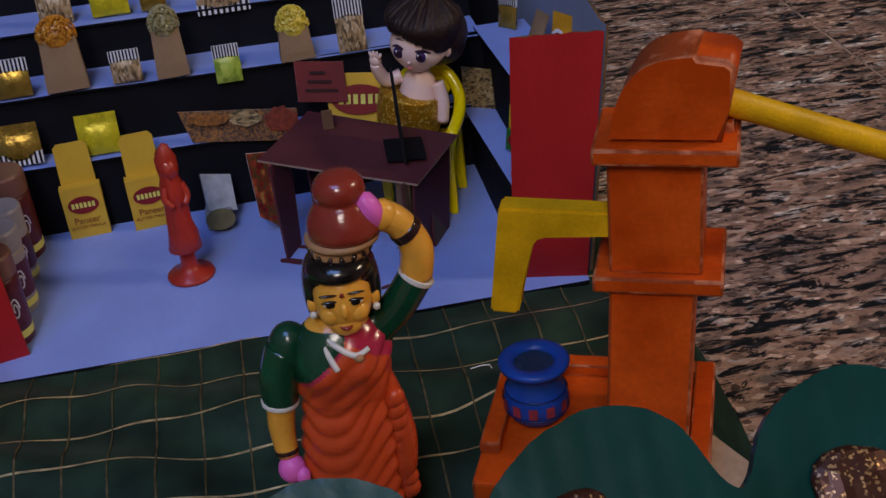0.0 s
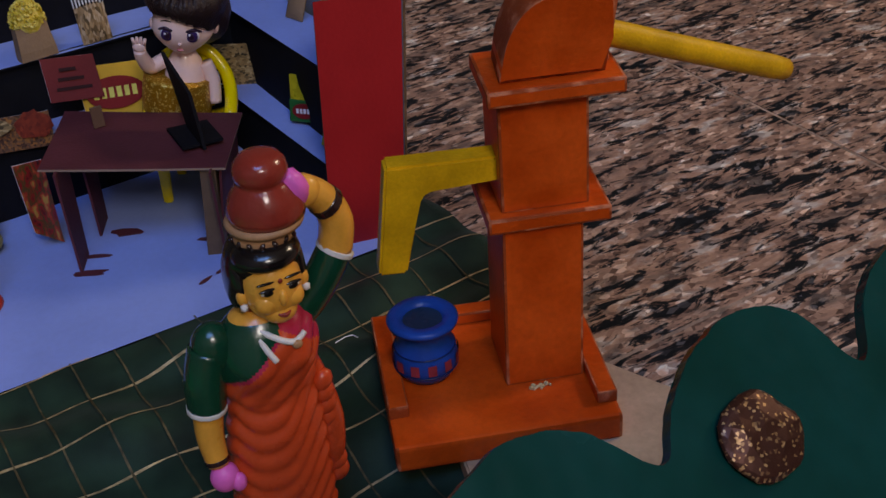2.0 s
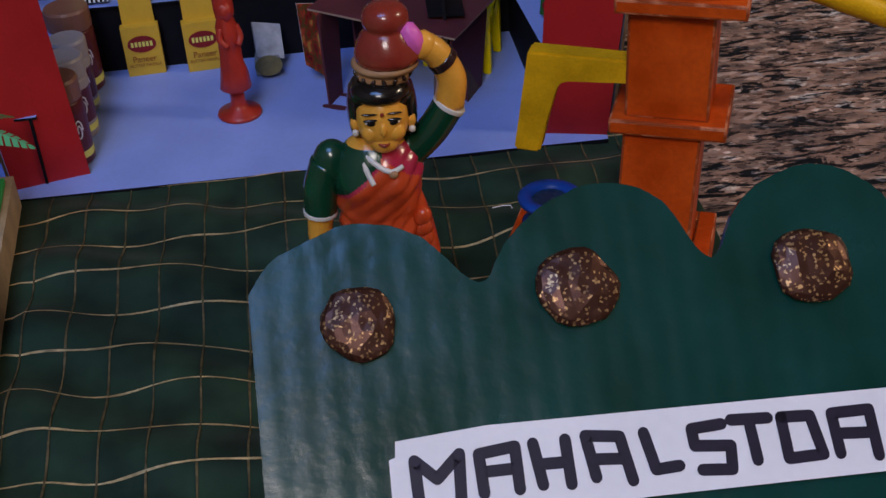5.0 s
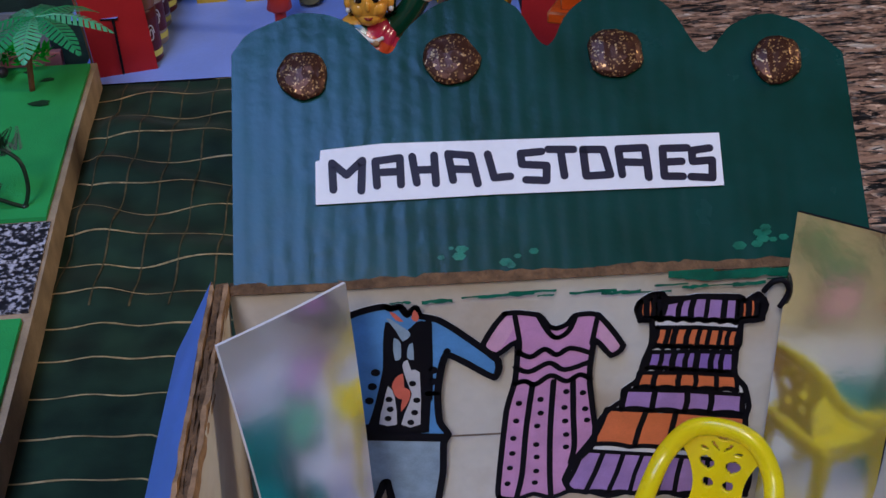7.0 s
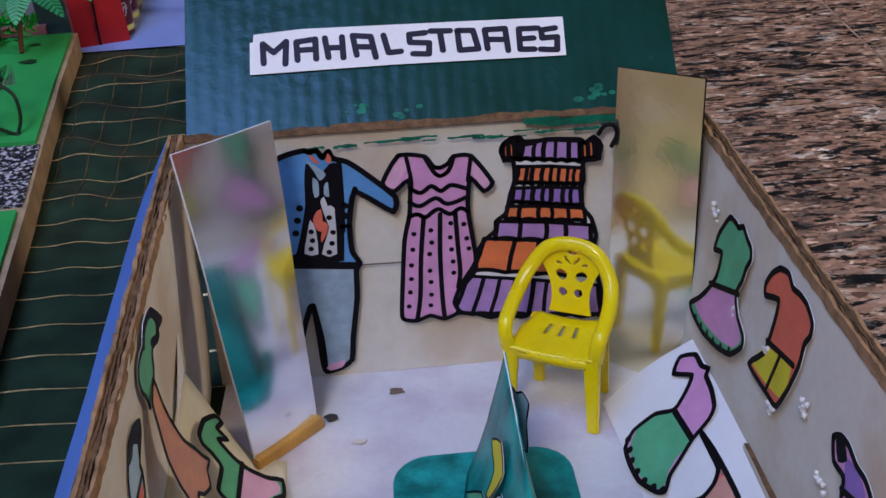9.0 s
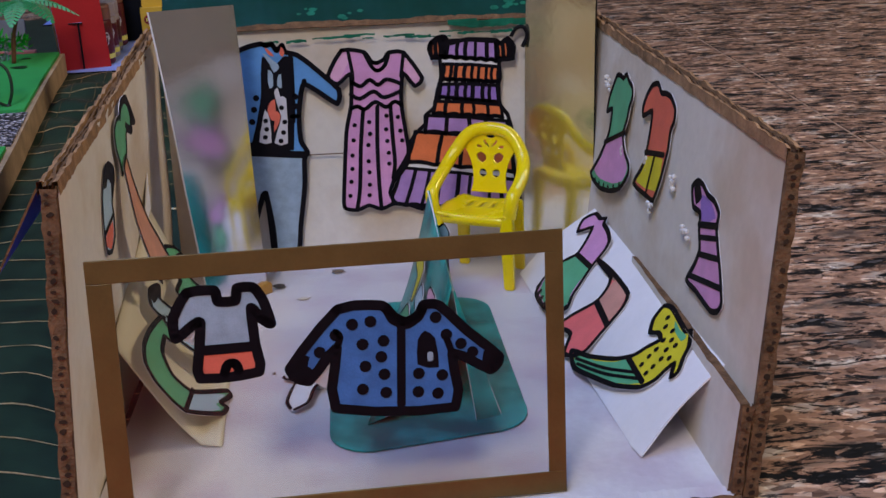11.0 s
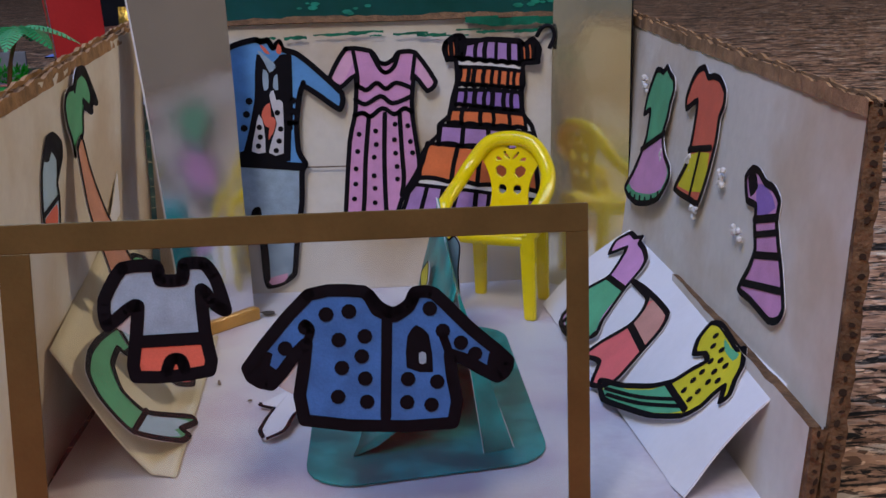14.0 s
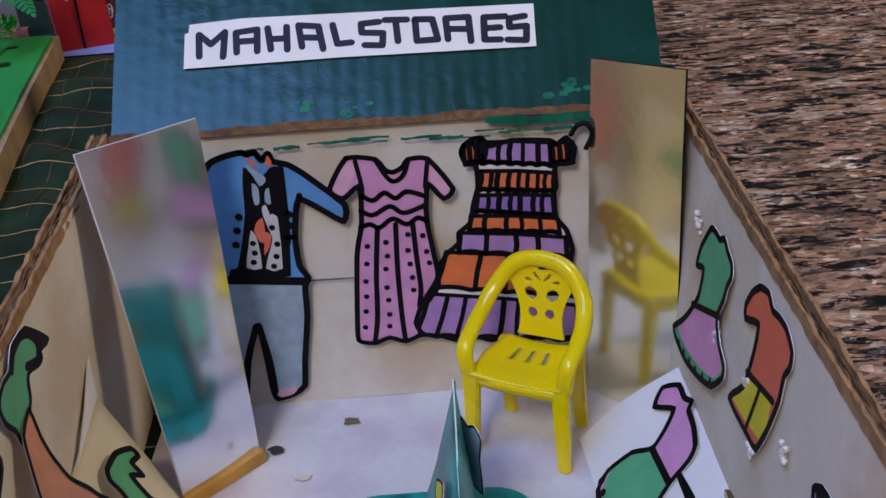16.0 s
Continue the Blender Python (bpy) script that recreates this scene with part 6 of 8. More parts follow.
def tiers(ob, ink, lift):
    """Rows of coloured ruffles, split by uneven black strokes."""
    rn = random.Random(77)
    for quad, n, col in ((T0, 5, "lilac"), (T1, 8, "orange_ink"), (T2, 7, "violet"), (T3, 5, "orange_ink"), (T4, 4, "lilac"), (T5, 4, "orange_ink"), (T6, 8, "lilac"), (SL, 3, "orange_ink"), (SR, 3, "orange_ink")):
        tl, tr, br, bl = (Vector((a / 1000, b / 1000)) for a, b in quad)
        cuts = [0.0] + [(k + rn.uniform(-0.16, 0.16)) / n for k in range(1, n)] + [1.0]
        for f0, f1 in zip(cuts, cuts[1:]):
            g = (f1 - f0) * 0.04
            q = [tl.lerp(tr, f0 + g), tl.lerp(tr, (f0 + f1) / 2), tl.lerp(tr, f1 - g), bl.lerp(br, f1 - g), bl.lerp(br, (f0 + f1) / 2) - Vector((0, 0.0008)), bl.lerp(br, f0 + g)]
            mid = sum(q, Vector((0, 0))) / 6
            pts = [mid + (p - mid) * rn.uniform(0.90, 1.0) for p in q]
            bm = bmesh.new()
            bm.faces.new([bm.verts.new((p.x, p.y, lift + 0.0001)) for p in (Vector(w) for w in rounded([tuple(p) for p in pts], 3))])
            part("coloured_area", bm, PAINTS[col], ob)
        for f in cuts:
            a, b = tl.lerp(tr, f), bl.lerp(br, f)
            m = a.lerp(b, 0.5) + Vector((rn.uniform(-0.0006, 0.0006), 0))
            ribbon(ink, [tuple(a), tuple(m), tuple(b)], rn.uniform(0.0017, 0.0026) if n > 4 else 0.0024, lift + 0.0002)
        wav = [tuple(bl.lerp(br, k / 24) + Vector((0, -0.0009 + 0.0010 * abs(math.sin(k * math.pi * n / 24))))) for k in range(25)]
        ribbon(ink, wav, 0.0024, lift + 0.0002)
        ribbon(ink, [tuple(tl), tuple(tl.lerp(tr, 0.5) + Vector((0, 0.0006))), tuple(tr)], 0.0020, lift + 0.0002)


cutout("paper_suit", "paper cut-out of a blue jacket and grey trousers on the wall", BACK, DRAWN["suit"], bold=1.9)
cutout("paper_dress", "paper cut-out of a pink dress with dotted skirt panels", BACK, DRAWN["pink"], 0.0018, bold=1.55)
cutout("paper_dress", "paper cut-out of a tiered lilac and orange dress", BACK, DRAWN["tier"], 0.0014, extra=tiers, bold=1.55)
cutout("paper_dress", "small paper dress, green top and pink skirt, on the wall", RIGHT, DRAWN["green_pink"], 0.0012, bold=1.8)
cutout("paper_dress", "small paper outfit, red top and yellow shorts, on the wall", RIGHT, DRAWN["red_yellow"], 0.0012, bold=1.8)
cutout("paper_dress", "small paper dress with lilac stripes on the wall", RIGHT, DRAWN["stripe"], 0.0012, bold=1.8)
cutout("paper_dress", "paper dress, pink top and green skirt, on a display card", RCARD, DRAWN["card_green"], 0.0042, bold=1.7)
cutout("paper_dress", "paper dress, red skirt and flesh pink top, on a display card", RCARD, DRAWN["card_red"], 0.0042, bold=1.7)
cutout("paper_dress", "paper dress, yellow dotted top and striped skirt", RCARD, DRAWN["card_yellow"], 0.0042, bold=1.7)
cutout("paper_outfit", "paper outfit, green shirt and pale blue jeans", LCARD, DRAWN["left_green"], 0.0022, bold=1.7)
cutout("paper_outfit", "paper outfit, pale blue shirt and red skirt", LCARD, DRAWN["left_blue"], 0.0024, bold=1.7)
cutout("paper_outfit", "paper outfit, green shirt and pink shorts", LCARD, DRAWN["left_pink"], 0.0022, bold=1.7)
cutout("paper_outfit", "small green paper shirt on the store wall", LEFT, DRAWN["wall_green"], 0.0035, bold=1.8)
cutout("paper_outfit", "small pale blue and red paper outfit on the wall", LEFT, DRAWN["wall_blue"], 0.0035, bold=1.8)
cutout("paper_shirt", "grey paper T-shirt with coral shorts on the window", WIN, DRAWN["grey_tee"], 0.0016, bold=1.45)
cutout("paper_shirt", "blue polka-dot paper shirt on the window", WIN, DRAWN["polka"], 0.0018, bold=1.45)

SLANT = plane_matrix((0.0098, 0.13, 0.110), (0.0, 1.0, 0.0), (-0.177, 0.0, 0.984))
cutout("paper_dress", "salmon pink paper dress curling away from the wall", SLANT, DRAWN["salmon"], 0.0006, bold=1.5)

# clothes hung on the tent rack
TENTL = plane_matrix((0.1375, 0.148, 0.031), (0.0, -1.0, 0.0), (0.020, 0.0, 0.062))
DRAWN["tent_green"] = []
shape("tent_green", "card", 1.2, [(-45.5, -37.2), (-16.9, -11.6), (-3.3, -12.0), (6.5, -17.6), (3.5, -25.0), (-18.8, -41.9), (-23.7, -38.1), (-42.1, -45.3), (-47.7, -42.5)])
shape("tent_green", "base", 'leaf_green', [])
DRAWN["tent_yellow"] = []
shape("tent_yellow", "card", 1.0, [(-27.5, 9.4), (-14.4, 18.1), (2.1, 14.8), (0.2, 5.4), (-5.1, -5.1), (-10.0, -6.5), (-9.9, 6.1), (-21.9, 7.4)])
shape("tent_yellow", "base", 'yellow_ink', [])
DRAWN["tent_blue"] = []
shape("tent_blue", "card", 1.0, [(0.8, -1.0), (8.5, 9.3), (19.5, 8.0), (25.8, -2.3), (15.5, -10.5), (10.6, -4.6)])
shape("tent_blue", "base", 'pale_blue', [])
DRAWN["tent_pink"] = []
shape("tent_pink", "card", 0.9, [(30.5, 13.3), (33.8, 17.7), (45.4, 19.4), (53.3, 19.7), (39.3, 7.9)])
shape("tent_pink", "base", 'light_pink', [])
cutout("paper_shirt", "green paper shirt on the teal rack", TENTL, DRAWN["tent_green"], 0.002)
cutout("paper_dress", "narrow yellow paper dress on the teal rack", TENTL, DRAWN["tent_yellow"], 0.002)
cutout("paper_shirt", "narrow pale blue paper shirt on the teal rack", TENTL, DRAWN["tent_blue"], 0.002)
cutout("paper_shirt", "small pink paper shirt on the teal rack", TENTL, DRAWN["tent_pink"], 0.002)
TENTR = plane_matrix((0.1535, 0.196, 0.034), (0.5, -0.86, 0.0), (-0.05, 0.0, 1.0))
DRAWN["tent_grey"] = []
shape("tent_grey", "card", 1.0, [(-6, -14), (4, -16), (5, 2), (8, 14), (4, 18), (-1, 15), (-6, 17), (-8, 10), (-5, 2)])
shape("tent_grey", "base", "pale_blue", [])
cutout("paper_shirt", "small grey-blue paper shirt hung on the teal rack", TENTR, DRAWN["tent_grey"], 0.001)

# hook drawn by the tiered dress
hook = tube(curve_points([(0.2035, 0.2875, 0.1275), (0.2065, 0.287, 0.132), (0.2105, 0.2865, 0.1325), (0.2125, 0.286, 0.128), (0.2095, 0.2855, 0.1215)], 5), 0.0011, 8)
tagged(smooth(make("paper_hook", hook, INK)), "black paper hanger hook beside the tiered dress", "hook")

# ---- store name sign ----
sign = thing("name_sign", "white paper strip sign with hand-drawn black capitals", "sign", HM @ Matrix.Translation((0, 0, 0.0012)))
part("paper_strip", prism([(a / 1000, b / 1000) for a, b in SIGN], -0.0003, 0.0), WHITE, sign)
for ln in LETTERS:
    bm = bmesh.new()
    ribbon(bm, [(a / 1000, b / 1000) for a, b in ln], 0.0030, 0.00012)
    part("letter_stroke", bm, mat("purple_black_marker", (0.012, 0.006, 0.022), 0.5, var=0.3, scale=300, bump=0), sign)

# marks and scraps on the store floor and walls
STAIN = mat("brown_stain", (0.20, 0.14, 0.10), 0.7, var=0.3, scale=200)


def scrap(name, label, cx, cy, z, r, m, seed, stretch=1.8, n=11, rot=0.0):
    rn = random.Random(seed)
    pts = []
    for k in range(n):
        a = 2 * math.pi * k / n
        q = r * rn.uniform(0.55, 1.1)
        x, y = q * stretch * math.cos(a), q * math.sin(a)
        pts.append((cx + x * math.cos(rot) - y * math.sin(rot), cy + x * math.sin(rot) + y * math.cos(rot)))
    return tagged(make(name, prism(pts, z, z + 0.0004), m), label, "scrap")


scrap("torn_hole", "small torn brown hole in the store floor paper", 0.0965, 0.2705, 0.0010, 0.0028, STAIN, 3)
scrap("torn_hole", "dark torn scrap beside the mirror foot", 0.0635, 0.2525, 0.0012, 0.0030, mat("dark_scrap", (0.05, 0.045, 0.04), 0.7), 5, 1.3)
scrap("paper_scrap", "thin worn patch in the store floor paper", 0.078, 0.232, 0.0008, 0.0022, LINER, 8)
scrap("paper_scrap", "small grey pencil mark on the floor", 0.0506, 0.160, 0.0009, 0.0009, STAIN, 9, 4.0, 9, 1.75)
wb = thing("paper_bow", "crumpled white paper scrap with black edges on the floor", "scrap", pose(0.0795, 0.112, 0.0))
TONGUE = [(-6.5, 22.0), (-9.0, 17.0), (-3.0, 13.0), (-5.0, 4.0), (-6.5, -9.0), (-3.5, -17.0), (3.0, -13.0), (6.0, 0.0), (12.0, 6.0), (22.0, 12.0), (24.0, 28.0), (10.0, 32.0), (1.0, 28.0)]
bm = bmesh.new()
lower, upper = [], []
for a, b in rounded([(a / 1000, b / 1000) for a, b in TONGUE], 3):
    h = 0.0016 + 0.0050 * max(0.0, min(1.0, (a + 0.004) / 0.02)) + 0.0009 * noise.noise(Vector((a * 120, b * 120, 4)))
    lower.append(bm.verts.new((a, b, h)))
    upper.append(bm.verts.new((a, b, h + 0.0005)))
bm.faces.new(upper)
bm.faces.new(lower[::-1])
for k in range(len(lower)):
    bm.faces.new((lower[k - 1], lower[k], upper[k], upper[k - 1]))
edge = [tuple(v.co) for v in upper]
part("fold", bm, WHITE, wb)
for lo, hi in ((2, 15), (15, 24)):
    line = [Vector(p) + Vector((0, 0, 0.0004)) for p in edge[lo:hi]]
    part("outline", tube(line, 0.0009, 6, 0.5), INK, wb)
part("fold", box_bm(0.004, 0.020, 0.006, 0.020, 0.0004, 0.0030), WHITE, wb)
for k, (y, z) in enumerate(((0.235, 0.108), (0.196, 0.083), (0.155, 0.087), (0.118, 0.089), (0.093, 0.073), (0.142, 0.07))):
    g = bmesh.new()
    rn = random.Random(40 + k)
    for q in range(7):
        b2 = bmesh.new()
        bmesh.ops.create_icosphere(b2, subdivisions=1, radius=rn.uniform(0.0009, 0.002))
        bmesh.ops.translate(b2, verts=b2.verts, vec=(0.2378 + 0.1325 * z - 0.052 * (y - 0.15), y + rn.gauss(0, 0.0022), z + rn.gauss(0, 0.002)))
        join(g, b2)
    tagged(make("glue_lump", g, mat("dried_glue", (0.72, 0.68, 0.64), 0.35, var=0.15, scale=200, coat=0.4)), "whitish dried glue lump on the store wall", "glue", kind="stuff")
tagged(make("paper_join", sheet((0.083, 0.2890, 0.066), (0.112, 0.2890, 0.0655), (0.112, 0.2890, 0.0662), (0.083, 0.2890, 0.0668), 0.0002, 4, 1), [STAIN, STAIN, STAIN]), "dark join line in the wall paper", "seam")

scrap("paper_scrap", "tiny dark fleck on the store floor", 0.0656, 0.138, 0.0009, 0.0010, STAIN, 12, 1.2)

# ---- the spice shop ----
FZ = 0.047
shop = thing("model_shop", "open card model shop with blue floor and stepped black shelves", "model shop")
part("floor_sheet", sheet((-0.150, 0.6885, FZ), (0.1875, 0.6850, FZ), (0.2, 0.86, FZ), (-0.150, 0.86, FZ), 0.0026, 40, 20, 0.0, 0.0006, 51), [SHOPBLUE, CORE, BLACK], shop, "pale blue chart paper floor")
levels = ((0.836, 0.0905), (0.852, 0.1270), (0.885, 0.1540), (0.922, 0.1810))
py, pz = 0.836, FZ
for k, (y, z) in enumerate(levels):
    part("riser", box_bm(-0.165, 0.172, y, y + 0.0015, pz - 0.002, z - 0.0012), BLACK, shop)
    nxt = levels[k + 1][0] if k < 3 else 0.958
    bm = sheet((-0.165, y - 0.0025, z + 0.0025), (0.172, y - 0.0025, z - 0.0025), (0.172, nxt + 0.001, z - 0.0025), (-0.165, nxt + 0.001, z + 0.0025), 0.0013, 40, 2, 0, 0.0009, 60 + k)
    part("shelf", bm, [SHOPBLUE, BLACK, BLACK], shop, "blue paper shelf with black edge")
    pz = z
part("back_card", box_bm(-0.165, 0.21, 0.960, 0.962, FZ, 0.205), BLACK, shop)
# right wing
for x, z, x1, y1, z0 in ((0.158, 0.0865, 0.173, 0.84, FZ), (0.172, 0.1285, 0.199, 0.855, 0.0865)):
    part("riser", box_bm(x, x + 0.0014, 0.702, y1, z0, z - 0.0012), BLACK, shop)
    part("shelf", sheet((x - 0.004, y1, z), (x + 0.002, 0.702, z), (x1 + 0.004, 0.702, z), (x1, y1, z), 0.0013, 2, 30, 0, 0.0008, 71), [SHOPBLUE, BLACK, BLACK], shop, "blue paper shelf with black edge")
part("side_card", sheet((0.2020, 0.96, FZ), (0.1900, 0.694, FZ), (0.205, 0.70, 0.176), (0.214, 0.96, 0.176), 0.0015, 20, 8, 0.002, 0.001, 73), [mat("grey_blue_card", (0.30, 0.34, 0.46), 0.6, var=0.1, scale=40), REDCARD, CORE], shop)
part("red_front", sheet((0.1505, 0.6995, FZ - 0.003), (0.1875, 0.6895, FZ - 0.003), (0.2035, 0.7000, 0.1745), (0.158, 0.7020, 0.1775), 0.0014, 12, 20, 0.0012, 0.0008, 75), [REDCARD, REDCARD, CORE], shop, "bright red card front panel")
# left wing
part("riser", box_bm(-0.121, -0.1196, 0.702, 0.84, FZ, 0.0865), BLACK, shop)
part("shelf", sheet((-0.117, 0.702, 0.0877), (-0.117, 0.84, 0.0877), (-0.15, 0.84, 0.0877), (-0.15, 0.702, 0.0877), 0.0013, 10, 3), [SHOPBLUE, BLACK, BLACK], shop, "blue paper shelf with black edge")
part("side_card", sheet((-0.137, 0.697, FZ), (-0.156, 0.96, FZ), (-0.162, 0.96, 0.176), (-0.146, 0.70, 0.176), 0.0015, 20, 8, 0.002, 0.001, 77), [BLUEPAPER, BLUEPAPER, CORE], shop)
part("red_front", sheet((-0.137, 0.6985, FZ - 0.003), (-0.0975, 0.7085, FZ - 0.003), (-0.1035, 0.7080, 0.172), (-0.150, 0.7000, 0.172), 0.0014, 12, 20, 0.0012, 0.0008, 79), [REDCARD, REDCARD, CORE], shop, "bright red card front panel")

# table
BROWNCARD = mat("bare_brown_card", (0.15, 0.095, 0.06), 0.8, var=0.2, scale=60)
table = thing("card_table", "folded maroon card table on the shop floor", "table")
TA, TB, TC, TD = Vector((0.0305, 0.7640, 0.1075)), Vector((0.1090, 0.7205, 0.1000)), Vector((0.1393, 0.7670, 0.1020)), Vector((0.0625, 0.8230, 0.1050))
part("tabletop", sheet(TA, TB, TC, TD, 0.0012, 16, 10, 0, 0.0012, 81), [MAROON, BLACK, mat("card_edge", (0.30, 0.20, 0.15), 0.8)], table)
for f, g, hw in ((0.10, 0.12, 0.0100), (0.14, 0.66, 0.0105), (0.92, 0.14, 0.0100), (0.93, 0.64, 0.0105)):
    c = TA.lerp(TB, f).lerp(TD.lerp(TC, f), g)
    d = (TD - TA).normalized()
    e = (TB - TA).normalized() * 0.0006
    bm = sheet(Vector((c.x - d.x * hw, c.y - d.y * hw, FZ + 0.0003)), Vector((c.x + d.x * hw * 0.8, c.y + d.y * hw * 0.8, FZ + 0.0003)), Vector((c.x + d.x * hw * 1.25, c.y + d.y * hw * 1.25, c.z - 0.001)), Vector((c.x - d.x * hw * 1.25, c.y - d.y * hw * 1.25, c.z - 0.001)), 0.0012, 3, 6)
    part("leg", bm, [BROWNCARD, MAROON, MAROON] if f > 0.5 else [MAROON, MAROON, MAROON], table)
for cx, cy, r, rot in ((0.0405, 0.7545, 0.0042, -0.5), (0.049, 0.768, 0.003, -0.5), (0.070, 0.7805, 0.0055, -0.6), (0.106, 0.745, 0.0045, -0.5), (0.085, 0.712, 0.0022, 0.4), (0.096, 0.716, 0.0018, 0.4)):
    scrap("glue_mark", "dark maroon glue mark on the blue floor", cx, cy, FZ + 0.0004, r * 0.75, MAROON, int(cx * 1e4), 3.2, 10, rot)

part("side_panel", sheet((0.1040, 0.7290, FZ + 0.0003), (0.1290, 0.7640, FZ + 0.0003), TB.lerp(TC, 0.92) - Vector((0.003, 0, 0.0016)), TB.lerp(TC, 0.06) - Vector((0.003, 0, 0.0016)), 0.0012, 4, 6), [MAROON, BROWNCARD, MAROON], table, "maroon card side panel")
part("front_strip", sheet((0.0960, 0.7335, FZ + 0.0003), (0.1035, 0.7292, FZ + 0.0003), TA.lerp(TB, 0.955) - Vector((0, -0.003, 0.0016)), TA.lerp(TB, 0.87) - Vector((0, -0.003, 0.0016)), 0.0010, 2, 4), [BROWNCARD, BROWNCARD, BROWNCARD], table, "bare brown card strip")

# screen on the table
screen = thing("toy_monitor", "black card monitor with square foot on the table", "monitor")
part("foot", prism([(0.0985, 0.7692), (0.0972, 0.7435), (0.1175, 0.7405), (0.1190, 0.7650)], 0.1035, 0.1050), BLACK, screen)
bm = sheet((0.1064, 0.7350, 0.1048), (0.1092, 0.7640, 0.1050), (0.1095, 0.7830, 0.1395), (0.1056, 0.7400, 0.1335), 0.0016, 3, 8)
part("panel", bm, [BLACK, BLACK, BLACK], screen)
tagged(make("card_tag", box_bm(0.0685, 0.0745, 0.7925, 0.7940, 0.1050, 0.1165, 0.0003), mat("brown_card", (0.16, 0.085, 0.05), 0.7)), "small brown card tag standing on the table", "tag")

# seated doll and its chair
chair2 = copy_thing(chair, pose(0.1245, 0.8020, FZ, 0, 0, -28) @ Matrix.Scale(0.93, 4))
tagged(chair2, "glossy yellow moulded plastic toy chair behind the table")
DOLL = [mat("doll_skin", (0.90, 0.64, 0.57), 0.38, var=0.05, scale=50, coat=0.2), mat("doll_hair", (0.022, 0.010, 0.008), 0.45, var=0.5, scale=60, bump=0.6, fine=900), glitter("gold_sequin", (0.46, 0.22, 0.006), (0.95, 0.68, 0.16), 1100, 0.55, 0.72), mat("doll_feature", (0.03, 0.012, 0.03), 0.3), mat("doll_lip", (0.62, 0.2, 0.2), 0.4), mat("doll_eye_white_and_glint", (0.75, 0.7, 0.75), 0.3), mat("doll_iris", (0.045, 0.022, 0.10), 0.2)]


def doll():
    bm = bmesh.new()
    head = bmesh.new()
    bmesh.ops.create_icosphere(head, subdivisions=4, radius=1)
    for v in head.verts:
        low = max(0.0, -v.co.z)
        cheek = math.exp(-((v.co.z + 0.35) / 0.3) ** 2)
        v.co.x *= 1 - 0.34 * low ** 1.6 + 0.05 * cheek
        v.co.y *= 1 - 0.16 * low ** 1.6
        v.co = (v.co.x * 0.0158, -0.0015 + v.co.y * 0.0156, 0.0370 + v.co.z * 0.0166)
    for f in head.faces:
        f.smooth = True
    join(bm, head, 0)
    for s in (-1, 1):
        blob(bm, (s * 0.0160, 0.001, 0.0345), (0.0020, 0.0030, 0.0036), 0, sub=2)
    # bowl of dark hair, its fringe slanting down to one ear
    blob(bm, (0.0020, 0.0045, 0.0490), (0.0192, 0.0175, 0.0150), 1, bump=0.05)
    blob(bm, (0.0050, 0.0105, 0.0400), (0.0185, 0.0145, 0.0205), 1, bump=0.08)
    rn = random.Random(8)
    for k in range(64):
        a = radians(-196 + 208 * k / 63)
        c, sn = math.cos(a), math.sin(a)
        brow = 0.0455 + 0.0025 * math.exp(-((c + 0.4) / 0.4) ** 2) - 0.0085 * max(0.0, c) ** 1.5 - 0.004 * max(0.0, sn)
        tip = Vector((0.0004 + 0.0166 * c, -0.0010 + 0.0166 * sn, brow + rn.uniform(-0.0007, 0.0007)))
        crown = Vector((0.002 + 0.007 * c + rn.uniform(-0.002, 0.002), 0.004 + 0.005 * sn, 0.0632 + rn.uniform(-0.001, 0.0008)))
        bend = Vector((0.0015 + 0.0188 * c, 0.0010 + 0.0180 * sn, 0.0535 + rn.uniform(-0.001, 0.001)))
        limb(bm, [tip, bend, crown], [0.0009, 0.0024, 0.0016], 1, 6, 6)
    for s in (-1, 1):
        blob(bm, (s * 0.0064, -0.0150, 0.0370), (0.0036, 0.0016, 0.0036), 5, sub=3)
        blob(bm, (s * 0.0063, -0.0159, 0.0369), (0.0031, 0.0011, 0.0034), 6, sub=3)
        blob(bm, (s * 0.0062, -0.0166, 0.0370), (0.0017, 0.0007, 0.0022), 3, sub=2)
        # Small white blob on each pupil, a glint made as colour.
        blob(bm, (s * 0.0062 - 0.0010, -0.0172, 0.0381), (0.0007, 0.0004, 0.0008), 5, sub=1)
        limb(bm, [(s * 0.0108, -0.0128, 0.0385), (s * 0.0074, -0.0158, 0.0405), (s * 0.0034, -0.0165, 0.0396)], [0.0005, 0.0011, 0.0005], 3, 4, 6)
        limb(bm, [(s * 0.0098, -0.0126, 0.0428), (s * 0.0070, -0.0143, 0.0441), (s * 0.0040, -0.0152, 0.0440)], [0.0002, 0.0004, 0.0002], 1, 4, 6)
    blob(bm, (0, -0.0164, 0.0322), (0.0010, 0.0011, 0.0009), 0, sub=2)
    blob(bm, (0, -0.0148, 0.0282), (0.0018, 0.0010, 0.0008), 4, sub=2)
    limb(bm, [(0, 0, 0.021), (0, 0, 0.014), (0, 0, 0.004), (0, 0, -0.01)], [0.0045, 0.0090, 0.0115, 0.0120], 0)
    limb(bm, [(-0.0040, -0.002, 0.0060), (-0.0045, -0.003, -0.002), (-0.0045, -0.003, -0.014)], [0.0175, 0.0182, 0.0185], 2, 5, 20)
    limb(bm, [(0.0105, 0, 0.014), (0.0145, -0.001, 0.004), (0.0160, -0.003, -0.008)], [0.0040, 0.0040, 0.0034], 0)
